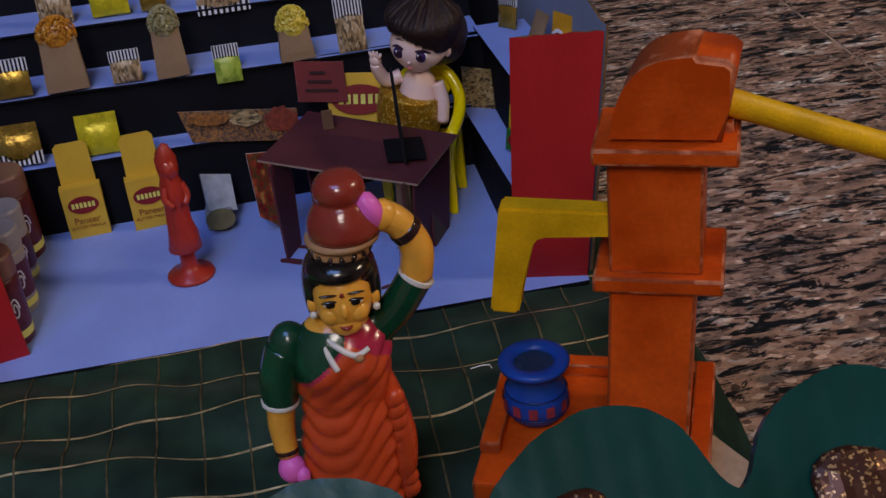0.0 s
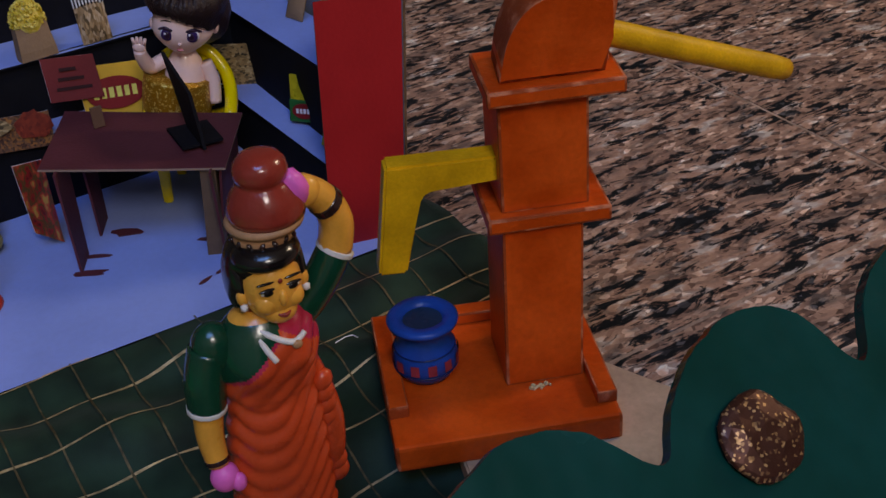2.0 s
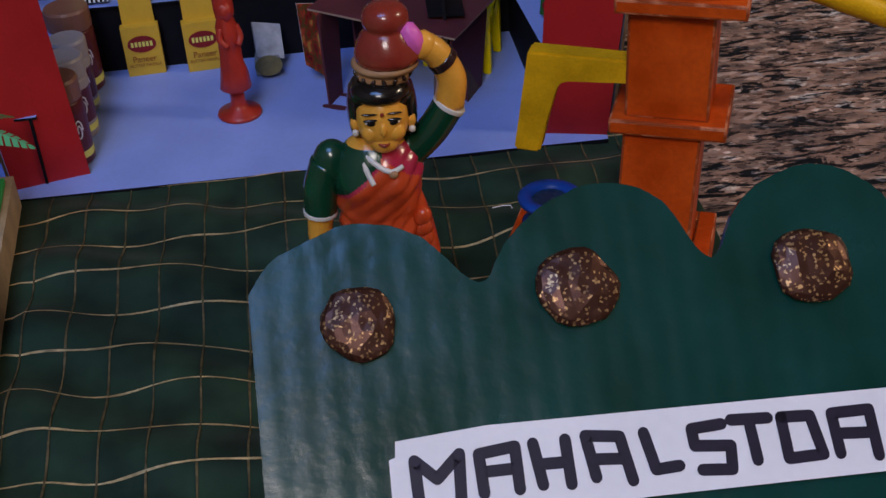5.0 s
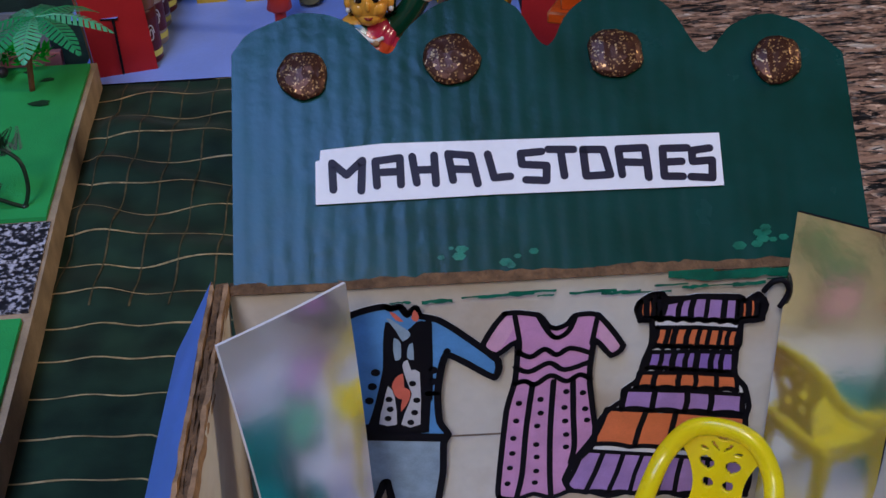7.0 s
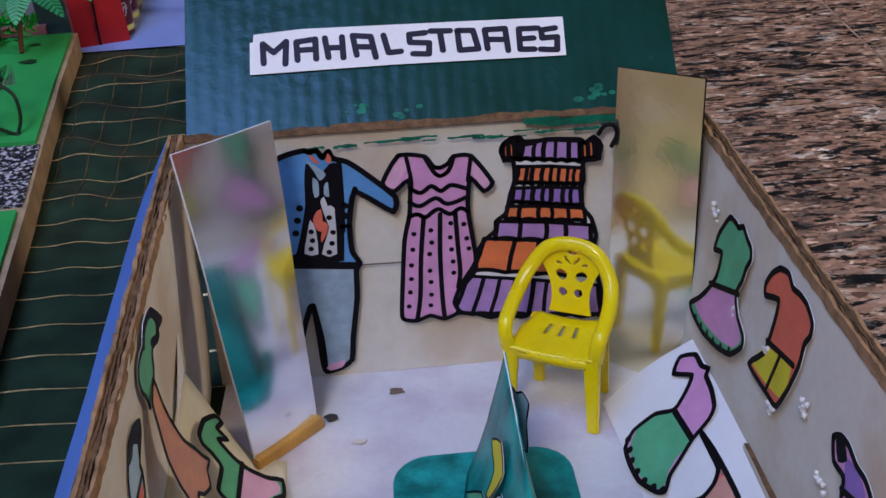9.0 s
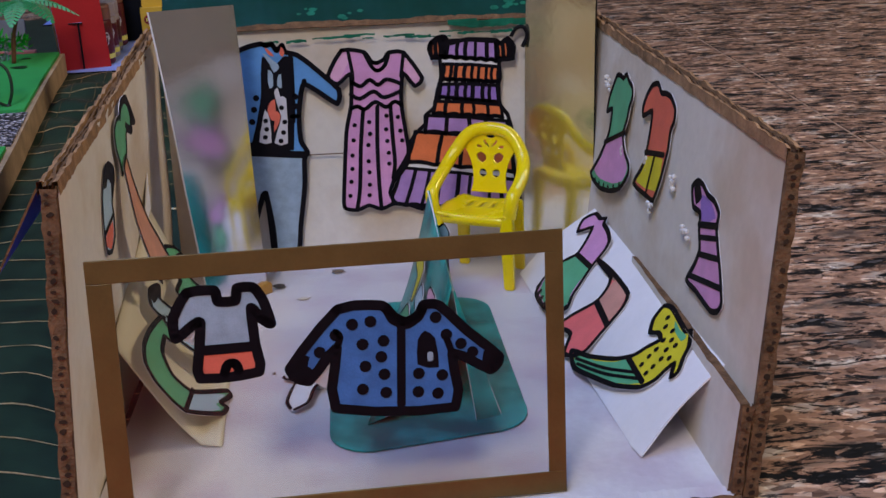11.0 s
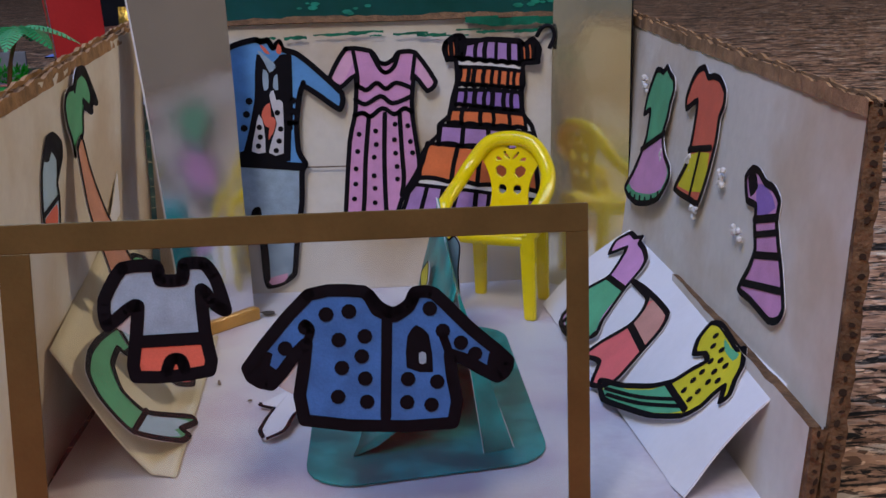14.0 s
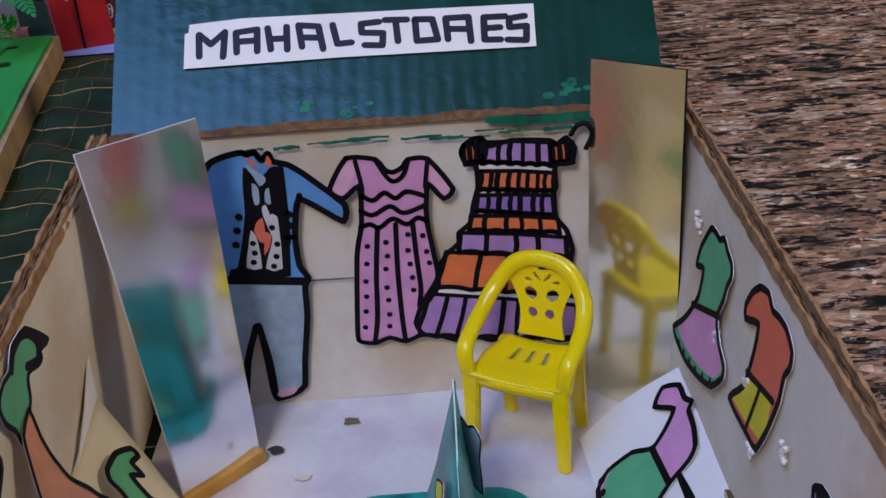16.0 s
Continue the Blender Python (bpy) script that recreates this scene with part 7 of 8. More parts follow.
    limb(bm, [(-0.0105, 0, 0.014), (-0.0175, -0.005, 0.012), (-0.0205, -0.010, 0.020), (-0.0212, -0.012, 0.025)], [0.0040, 0.0040, 0.0036, 0.0032], 0)
    blob(bm, (-0.0213, -0.0125, 0.0272), (0.0036, 0.0022, 0.0034), 0, sub=2)
    for k in range(4):
        limb(bm, [(-0.0232 + 0.0014 * k, -0.0128, 0.0285), (-0.0244 + 0.0022 * k, -0.0135, 0.0335 - 0.0007 * abs(k - 1.5))], [0.0011, 0.0008], 0, 2, 6)
    return bm


dl = make("baby_doll", doll(), DOLL)
dl.matrix_world = pose(0.1245, 0.8050, 0.1085, 4, 9, -30)
tagged(dl, "plastic baby doll with dark hair and gold sequin dress", "doll")

# red figurine
bm = bmesh.new()
RED = mat("red_wax", (0.42, 0.030, 0.016), 0.35, var=0.15, scale=90, bump=0.3, coat=0.3)
join(bm, lathe([(0.0128, 0), (0.0132, 0.001), (0.0125, 0.0025), (0.006, 0.004), (0.0042, 0.008), (0.0042, 0.014), (0.006, 0.0160), (0.0092, 0.018), (0.0098, 0.026), (0.0085, 0.036), (0.0074, 0.042), (0.0084, 0.048), (0.0080, 0.056), (0.0060, 0.0605), (0.0072, 0.066), (0.0064, 0.072), (0.003, 0.0785), (0.0006, 0.080)], 22))
for v in bm.verts:
    if v.co.z > 0.018:
        k = 1 + 0.38 * noise.noise(v.co * 170) + 0.20 * noise.noise(v.co * 420)
        v.co.x, v.co.y = v.co.x * k * 0.78, v.co.y * k * 0.72
for f in bm.faces:
    f.smooth = True
for sx in (-1, 1):
    limb(bm, [(sx * 0.0042, -0.002, 0.0560), (sx * 0.0058, -0.004, 0.0500), (sx * 0.0030, -0.0070, 0.0460)], [0.0024, 0.0021, 0.0017], 0)
blob(bm, (0, -0.001, 0.0655), (0.0050, 0.0052, 0.0062), 0, bump=0.2)
blob(bm, (0, 0.002, 0.0725), (0.0040, 0.0040, 0.0045), 0, bump=0.3)
fig = make("red_figurine", bm, RED)
fig.matrix_world = pose(-0.0158, 0.7604, FZ, 0, 0, 20)
tagged(fig, "red moulded figurine on a round foot on the blue floor", "figurine")


# ---- goods ----
def text_part(txt, size, at_m, m, parent, name="lettering"):
    cu = bpy.data.curves.new("txt", "FONT")
    cu.body, cu.size, cu.align_x, cu.extrude = txt, size, "CENTER", 0.00005
    tmp = bpy.data.objects.new("txt", cu)
    me = bpy.data.meshes.new_from_object(tmp)
    bpy.data.objects.remove(tmp)
    bpy.data.curves.remove(cu)
    me.materials.append(m)
    ob = new(name, me)
    ob.parent = parent
    ob.matrix_basis = at_m
    return ob


BOXYELLOW = mat("yellow_carton", (0.62, 0.38, 0.035), 0.45, var=0.08, scale=40, bump=0.05)
BROWNINK = mat("brown_print", (0.26, 0.07, 0.015), 0.5)
LOGORED = mat("logo_maroon", (0.22, 0.012, 0.015), 0.45)
LOGOYELLOW = mat("logo_yellow", (0.75, 0.70, 0.15), 0.45)


def disc_bm(rx, ry, z0, z1, n=28):
    return prism([(rx * math.cos(2 * math.pi * k / n), ry * math.sin(2 * math.pi * k / n)) for k in range(n)], z0, z1)


def carton(x, y, yaw):
    b = thing("spice_carton", "open yellow spice carton with maroon oval logo", "carton", pose(x, y, FZ, 0, 0, yaw) @ Matrix.Diagonal((0.86, 0.9, 0.95, 1)), "spice cartons")
    part("body", box_bm(-0.0135, 0.0135, 0, 0.0075, 0, 0.0345, 0.0004), BOXYELLOW, b)
    poly = [(-0.0115, 0), (0.0115, 0), (0.0112, 0.024), (0.0085, 0.0268), (-0.0085, 0.0268), (-0.0112, 0.024)]
    lid = part("flap", prism(poly, 0, 0.0005), BOXYELLOW, b, "raised plain yellow flap")
    lid.matrix_basis = pose(0, 0.0068, 0.0342, 86, 0, 0)
    face = plane_matrix((0, -0.0003, 0.0225), (1, 0, 0), (0, 0, 1))
    lg = part("logo", disc_bm(0.0102, 0.0058, 0, 0.0003), LOGORED, b, "maroon oval logo")
    lg.matrix_basis = face
    for k in range(6):
        s = part("logo_bar", box_bm(-0.0078 + 0.0027 * k, -0.0060 + 0.0027 * k, -0.0016, 0.0018, 0.0004, 0.0006), LOGOYELLOW, b)
        s.matrix_basis = face
    text_part("Paneer", 0.0062, plane_matrix((0, -0.0004, 0.0100), (1, 0, 0), (0, 0, 1)), BROWNINK, b)
    text_part("BUTTER MASALA", 0.0030, plane_matrix((0, -0.0004, 0.0066), (1, 0, 0), (0, 0, 1)), BROWNINK, b)
    return b


carton(-0.0740, 0.8255, 4)
carton(-0.0365, 0.8240, 6)

KRAFT = mat("kraft_paper", (0.27, 0.17, 0.095), 0.85, var=0.12, scale=60, bump=0.3)
SEEDS = {"orange": picture("seeds_orange", [(0.35, 0.12, 0.01), (0.62, 0.28, 0.03), (0.45, 0.16, 0.01)], 420), "green": picture("seeds_green", [(0.15, 0.14, 0.06), (0.38, 0.33, 0.17), (0.24, 0.21, 0.09)], 420, (1, 1, 0.5)),
         "yellow": picture("seeds_yellow", [(0.55, 0.40, 0.02), (0.80, 0.66, 0.15), (0.62, 0.48, 0.05)], 420)}


def paper_bag(x, y, z, w, h, seed, kind, label):
    b = thing("paper_bag", label, "paper bag", pose(x, y, z, -8, 0, 4), "paper bags")
    bm = bmesh.new()
    prof = ((0, 0.5, 0.0045), (0.25, 0.49, 0.0048), (0.6, 0.455, 0.0044), (1, 0.43, 0.0036))
    rows = []
    for f, hw, hd in prof:
        rows.append([bm.verts.new((sx * hw * w, 0.004 + sy * hd, f * h)) for sx, sy in ((-1, -1), (-0.3, -1.12), (0.3, -1.12), (1, -1), (1, 1), (-1, 1))])
    for a, c in zip(rows, rows[1:]):
        for k in range(6):
            bm.faces.new((a[k], a[(k + 1) % 6], c[(k + 1) % 6], c[k]))
    bm.faces.new(rows[0][::-1])
    bm.faces.new(rows[-1])
    part("bag", bm, KRAFT, b)
    rn = random.Random(seed)
    heap = bmesh.new()
    for k in range(300):
        a, e = rn.uniform(0, 2 * math.pi), rn.uniform(-0.25, 1.5)
        r = w * 0.46
        c = bmesh.new()
        bmesh.ops.create_cube(c, size=1)
        m = Matrix.Translation((r * math.cos(a) * math.cos(e), 0.004 + 0.0075 * math.sin(a) * math.cos(e), h + 0.0015 + 0.0105 * math.sin(e))) @ Euler((rn.random() * 6, rn.random() * 6, rn.random() * 6)).to_matrix().to_4x4() @ Matrix.Diagonal((0.0017, 0.0010, 0.0010, 1))
        bmesh.ops.transform(c, matrix=m, verts=c.verts)
        join(heap, c)
    bb = bmesh.new()
    bmesh.ops.create_icosphere(bb, subdivisions=2, radius=1)
    for v in bb.verts:
        v.co = (v.co.x * w * 0.43, 0.004 + v.co.y * 0.0062, h + 0.001 + v.co.z * 0.0098)
    join(heap, bb)
    o = part("seed_mound", heap, SEEDS[kind], b, kind + " heap of seeds")
    o["kind"] = "stuff"
    return b


paper_bag(-0.0690, 0.8480, 0.1300, 0.0235, 0.0300, 1, "orange", "kraft paper bag heaped with orange lentils on a shelf")
paper_bag(-0.0095, 0.8480, 0.1285, 0.0185, 0.0285, 2, "green", "kraft paper bag heaped with grey-green seeds on a shelf")
paper_bag(0.0625, 0.8480, 0.1270, 0.0200, 0.0190, 3, "yellow", "kraft paper bag heaped with yellow lentils on a shelf")

FOIL = mat("gold_foil", (0.48, 0.30, 0.05), 0.25, 0.7, var=0.35, scale=90, bump=0.7, fine=240)
YELLOWFOIL = mat("yellow_foil", (0.62, 0.52, 0.02), 0.28, 0.25, var=0.25, scale=80, bump=0.6, fine=220)
GREENPRINT = picture("green_print", [(0.20, 0.30, 0.03), (0.45, 0.52, 0.08), (0.30, 0.42, 0.05)], 300, rough=0.35)
BROWNSEED = picture("brown_seed_print", [(0.08, 0.05, 0.02), (0.42, 0.28, 0.14), (0.20, 0.12, 0.05), (0.55, 0.42, 0.28)], 900, (1, 1, 0.35), 0.35)
CUMIN = picture("cumin_print", [(0.05, 0.035, 0.015), (0.36, 0.24, 0.10), (0.18, 0.11, 0.04), (0.46, 0.34, 0.17)], 760, (0.4, 1, 1.3), 0.4)
SPICE = picture("spice_print", [(0.05, 0.02, 0.015), (0.16, 0.08, 0.05), (0.34, 0.14, 0.03), (0.10, 0.05, 0.03)], 900, (1, 1, 1), 0.3)
CHILI = picture("chili_print", [(0.05, 0.012, 0.010), (0.26, 0.012, 0.012), (0.07, 0.06, 0.015), (0.38, 0.03, 0.02), (0.40, 0.26, 0.05)], 260, (1, 1, 0.5), 0.3, False)


def pouch(x, y, z, w, h, body, label, stripe=None, tilt=-10, yaw=0, stripes=9):
    """A small sealed sachet; stripe: 'top' or 'bottom' for a black and white striped band."""
    b = thing("sachet", label, "sachet", pose(x, y, z, tilt, 0, yaw), "sachets")
    bm = bmesh.new()
    nx, nz = 8, 10
    vs = {}
    for side in (0, 1):
        for j in range(nz + 1):
            for i in range(nx + 1):
                u, v = i / nx, j / nz
                puff = 0.0022 * (math.sin(math.pi * u) * math.sin(math.pi * min(1, v / 0.72))) ** 0.6 if v < 0.72 else 0.0
                yy = -(0.0003 + puff) if side == 0 else 0.0003 + puff * 0.4
                vs[side, i, j] = bm.verts.new(((u - 0.5) * w, yy, v * h))
    for side in (0, 1):
        for j in range(nz):
            for i in range(nx):
                q = [vs[side, i, j], vs[side, i + 1, j], vs[side, i + 1, j + 1], vs[side, i, j + 1]]
                bm.faces.new(q if side == 0 else q[::-1]).smooth = True
    bmesh.ops.remove_doubles(bm, verts=bm.verts, dist=0.0)
    part("packet", bm, body, b)
    if stripe:
        z0, z1 = (h * 0.66, h) if stripe == "top" else (0.0, h * 0.30)
        part("band", box_bm(-w / 2, w / 2, -0.0017 if stripe == "bottom" else -0.0008, 0.0006, z0, z1), WHITE, b, "white striped band")
        for k in range(stripes):
            xx = -w / 2 + w * (k + 0.25) / stripes
            part("stripe", box_bm(xx, xx + w * 0.5 / stripes, -0.0020 if stripe == "bottom" else -0.0011, -0.0006, z0, z1), BLACK, b)
    return b


for a in ((-0.103, 0.838, 0.0935, 0.0245, 0.0240, FOIL, "gold foil sachet with striped band on the lowest shelf", "bottom"),
          (-0.058, 0.838, 0.0925, 0.0235, 0.0240, YELLOWFOIL, "yellow and green foil sachet on the lowest shelf", None),
          (-0.099, 0.850, 0.1300, 0.0200, 0.0220, FOIL, "gold sachet with striped band on a shelf", "top"),
          (-0.0355, 0.850, 0.1290, 0.0170, 0.0185, BROWNSEED, "sachet of brown seeds with striped band", "top"),
          (0.0215, 0.847, 0.1205, 0.0150, 0.0220, GREENPRINT, "green sachet with striped band hung on a shelf edge", "top"),
          (0.0950, 0.850, 0.1265, 0.0165, 0.0310, BROWNSEED, "tall striped sachet of brown seeds", "top"),
          (-0.0725, 0.890, 0.1565, 0.0195, 0.0230, BROWNSEED, "sachet of pale seeds with striped band", "top"),
          (-0.0410, 0.890, 0.1565, 0.0220, 0.0220, YELLOWFOIL, "bright yellow foil sachet on an upper shelf", None),
          (-0.0160, 0.890, 0.1560, 0.0150, 0.0200, FOIL, "copper foil sachet on an upper shelf", None),
          (0.0245, 0.884, 0.1500, 0.0310, 0.0200, BROWNSEED, "wide striped sachet on an upper shelf", "bottom")):
    pouch(*a)
pouch(0.186, 0.842, 0.1290, 0.0130, 0.0200, FOIL, "gold sachet with striped band on the side shelf", "top", -8, -50)
pouch(0.190, 0.800, 0.1290, 0.0135, 0.0230, KRAFT, "small brown paper packet on the side shelf", None, -24, -74)
op = pouch(0.199, 0.770, 0.1290, 0.0160, 0.0300, mat("orange_print", (0.62, 0.30, 0.02), 0.4, var=0.15, scale=120), "orange printed packet with a round emblem on the side shelf", None, -8, -62)
for nm, rx, ry, y, m, lb in (("emblem", 0.0058, 0.0078, -0.0031, WHITE, "pale ring of the emblem"), ("emblem", 0.0042, 0.0058, -0.0034, LOGORED, "dark red middle of the emblem")):
    em = part(nm, disc_bm(rx, ry, 0, 0.0003), m, op, lb)
    em.matrix_basis = plane_matrix((0.0, y, 0.0145), (1, 0, 0), (0, 0, 1))
pouch(0.203, 0.742, 0.1290, 0.0090, 0.0270, GREENPRINT, "green and white printed packet on the side shelf", None, -8, -76)
ap = pouch(0.1715, 0.7600, 0.0880, 0.0165, 0.0260, YELLOWFOIL, "yellow and green spice packet with red logo", None, -10, -50)
lg = part("logo", disc_bm(0.0066, 0.0042, 0, 0.0004), LOGORED, ap, "red oval logo")
lg.matrix_basis = plane_matrix((0.0005, -0.0031, 0.0070), (1, 0, 0), (0, 0, 1))
for k in range(4):
    s = part("logo_bar", box_bm(-0.0042 + 0.0021 * k, -0.0028 + 0.0021 * k, -0.0012, 0.0014, 0.0005, 0.0007), WHITE, ap)
    s.matrix_basis = lg.matrix_basis.copy()
part("green_band", box_bm(-0.0080, 0.0080, -0.0029, 0.0004, 0.0008, 0.0128, 0.0006), mat("pack_green", (0.02, 0.13, 0.03), 0.4), ap, "dark green band round the logo")
pouch(0.1690, 0.7270, 0.0880, 0.0110, 0.0120, YELLOWFOIL, "small yellow packet on the side shelf", None, -25, -60)


def print_card(name, label, corners, m):
    ob = make(name, sheet(*corners, 0.0006, 8, 4, 0, 0.0008, 91), [m, WHITE, WHITE])
    return tagged(ob, label, "printed card")


sc = thing("spice_card", "long printed card of mixed spices on the lowest shelf", "printed card")
part("card", sheet((-0.006, 0.8335, 0.0925), (0.055, 0.8300, 0.0850), (0.0565, 0.835, 0.1030), (-0.0115, 0.8385, 0.1105), 0.0006, 8, 4, 0, 0.0008, 91), [SPICE, WHITE, WHITE], sc)
TURMERIC = picture("turmeric_print", [(0.13, 0.045, 0.008), (0.30, 0.11, 0.015), (0.20, 0.07, 0.010)], 500, rough=0.35)
CHILIPOWDER = picture("chili_powder_print", [(0.14, 0.014, 0.008), (0.26, 0.035, 0.015), (0.18, 0.02, 0.01)], 500, rough=0.35)
for cx, cz, rx, rz, m in ((0.005, 0.1055, 0.012, 0.0032, TURMERIC), (0.047, 0.0985, 0.010, 0.0075, CHILIPOWDER), (0.026, 0.1030, 0.0095, 0.0050, CUMIN)):
    rn = random.Random(int(cx * 1000))
    ring = [(rx * (1 + rn.uniform(-0.14, 0.10)) * math.cos(2 * math.pi * k / 22), rz * (1 + rn.uniform(-0.2, 0.12)) * math.sin(2 * math.pi * k / 22)) for k in range(22)]
    o = part("printed_spice", prism(ring, 0, 0.0003), m, sc)
    o.matrix_basis = plane_matrix((cx, 0.8325, cz), (1, -0.06, -0.11), (0.0, 0.28, 1))
print_card("seed_card", "printed card of cumin seeds on the shelf", ((0.1545, 0.8330, 0.0805), (0.1840, 0.8150, 0.0735), (0.1875, 0.8150, 0.1110), (0.1570, 0.8450, 0.1085)), CUMIN)
print_card("chili_card", "printed card of red chillies by the table leg", ((0.0255, 0.7900, 0.0600), (0.0390, 0.7930, 0.0475), (0.0395, 0.796, 0.0960), (0.0240, 0.793, 0.0985)), CHILI)
sq = print_card("red_square", "maroon card with dark writing behind the table", ((0.0580, 0.829, 0.1090), (0.0865, 0.829, 0.1040), (0.0870, 0.8365, 0.1265), (0.0590, 0.8365, 0.1310)), mat("dull_red_card", (0.17, 0.018, 0.020), 0.6, var=0.15, scale=60))
for k in range(3):
    o = part("writing_bar", prism([(-0.010 + 0.002 * k, 0.0), (0.009 - 0.003 * k, 0.0), (0.009 - 0.003 * k, 0.0018), (-0.010 + 0.002 * k, 0.0018)], 0, 0.0002), mat("dark_red_ink", (0.030, 0.004, 0.006), 0.6), sq)
    o.matrix_basis = plane_matrix((0.0727, 0.8305 + 0.0014 * k, 0.1120 + 0.0050 * k), (1, 0, -0.16), (0, 0.33, 1))
hc = thing("logo_card", "yellow packet card with red oval logo behind the table", "printed card")
part("card", sheet((0.0745, 0.828, 0.0930), (0.1110, 0.828, 0.0880), (0.1120, 0.838, 0.1150), (0.0755, 0.838, 0.1205), 0.0006, 6, 4), [BOXYELLOW, WHITE, WHITE], hc)
o = part("logo", disc_bm(0.0165, 0.0088, 0, 0.0004), LOGORED, hc, "red oval logo")
o.matrix_basis = plane_matrix((0.0935, 0.8315, 0.1035), (1, 0.0, -0.14), (0, 0.37, 1))
for k in range(6):
    s = part("logo_bar", box_bm(-0.0125 + 0.0043 * k, -0.0098 + 0.0043 * k, -0.0026, 0.0030, 0.0005, 0.0008), LOGOYELLOW, hc)
    s.matrix_basis = o.matrix_basis.copy()

# white packet, tin and red tag by the shelf foot
tagged(make("white_packet", sheet((-0.004, 0.812, 0.058), (0.0125, 0.814, 0.0545), (0.0120, 0.8235, 0.0735), (-0.005, 0.8215, 0.0775), 0.004, 6, 6, 0, 0.002, 97), [mat("grey_packet", (0.42, 0.42, 0.44), 0.5, var=0.25, scale=150)] * 3), "white and grey crumpled seed packet", "packet")
tagged(make("seed_box", box_bm(-0.006, 0.0095, 0.807, 0.822, FZ, 0.0575, 0.0015), mat("grey_box_card", (0.30, 0.29, 0.30), 0.6, var=0.2, scale=100)), "small grey box under the seed packet", "box")
bm = disc_bm(0.0085, 0.0062, 0, 0.0025)
o = make("seed_disc", bm, mat("olive_seed", (0.13, 0.11, 0.05), 0.7, var=0.3, scale=200))
o.matrix_world = pose(0.0025, 0.8055, 0.0545, 62, 0, 5)
tagged(o, "round olive printed disc on the grey box", "packet")

JARBROWN = mat("jar_label_maroon", (0.10, 0.014, 0.014), 0.35, var=0.12, scale=60)
JARCAP = mat("jar_cap_brown", (0.20, 0.085, 0.055), 0.4, var=0.1, scale=60)
JARPLASTIC = mat("jar_frosted_plastic", (0.36, 0.30, 0.27), 0.35, var=0.1, scale=60)


def jar(x, y, r, h, z=FZ, pale=False):
    j = thing("spice_jar", "small maroon labelled jar with yellow band and pale swirl logo", "jar", pose(x, y, z, 0, 0, 10), "spice jars")
    smooth(part("body", lathe([(r * 0.85, 0), (r, 0.002), (r, h * 0.72), (r * 0.92, h * 0.76)], 28), JARPLASTIC if pale else JARBROWN, j))
    part("cap", lathe([(r * 0.98, h * 0.76), (r * 1.0, h * 0.78), (r * 1.0, h * 0.97), (r * 0.93, h), (r * 0.3, h * 0.995)], 28), JARPLASTIC if pale else JARCAP, j)
    part("band", lathe([(r * 1.006, h * 0.10), (r * 1.012, h * 0.11), (r * 1.012, h * 0.17), (r * 1.006, h * 0.18)], 28), LOGOYELLOW, j, "yellow printed band")
    part("label", lathe([(r * 1.004, h * 0.22), (r * 1.009, h * 0.23), (r * 1.009, h * 0.62), (r * 1.004, h * 0.63)], 28), JARBROWN, j)
    sw = tube([(r * 1.02 * math.sin(0.55 + 0.22 * math.cos(a) * (1 - a / 14)), -r * 1.02 * math.cos(0.55 + 0.22 * math.cos(a) * (1 - a / 14)), h * (0.43 + 0.13 * math.sin(a) * (1 - a / 14))) for a in [0.35 * k for k in range(30)]], 0.00045, 5)
    part("swirl_logo", sw, WHITE, j, "pale swirl logo")
    return j


jar(-0.1130, 0.8170, 0.0135, 0.0540)
jar(-0.1105, 0.7870, 0.0110, 0.0470, FZ, True)
jar(-0.1085, 0.7560, 0.0115, 0.0500, FZ, True)
jar(-0.1075, 0.7250, 0.0115, 0.0520, FZ)

# ---- park board beside the store ----
def park_z(y):
    return 0.050 + 0.06 * (y - 0.35) if y < 0.62 else 0.0662 + 0.02 * (y - 0.62)


park = thing("park_board", "thick board with green foam lawn and speckled road", "model park")


def slab_poly(poly, lift, thick, m, name, label=""):
    bm = bmesh.new()
    hi = [bm.verts.new((x, y, park_z(y) + lift)) for x, y in poly]
    lo = [bm.verts.new((x, y, park_z(y) + lift - thick)) for x, y in poly]
    bm.faces.new(hi)
    bm.faces.new(lo[::-1])
    for k in range(len(poly)):
        j = (k + 1) % len(poly)
        bm.faces.new((lo[k], lo[j], hi[j], hi[k]))
    return part(name, bm, m, park, label)


EDGE = [(-0.100, 0.20), (-0.108, 0.34), (-0.113, 0.42), (-0.1195, 0.50), (-0.125, 0.58), (-0.131, 0.682)]
slab_poly([(-0.50, 0.20)] + EDGE + [(-0.50, 0.69)], -0.0022, 0.0185, BOARD, "base_board", "brown board edge")
ROAD = picture("road_print", [(0.008, 0.008, 0.012), (0.012, 0.012, 0.018), (0.03, 0.03, 0.04), (0.50, 0.48, 0.54), (0.62, 0.60, 0.66)], 330, (1, 1, 1), 0.5, False)
slab_poly([(-0.50, 0.405), (-0.1150, 0.415), (-0.1205, 0.492), (-0.50, 0.490)], -0.0008, 0.0012, ROAD, "road_strip", "black and grey speckled road")
slab_poly([(-0.50, 0.20), (-0.104, 0.20), (-0.112, 0.34), (-0.1165, 0.408), (-0.50, 0.402)], 0.0006, 0.0026, FOAM, "lawn", "green foam sheet")
slab_poly([(-0.50, 0.494), (-0.1235, 0.4945), (-0.1285, 0.58), (-0.134, 0.676), (-0.50, 0.68)], 0.0006, 0.0026, FOAM, "lawn", "green foam sheet")

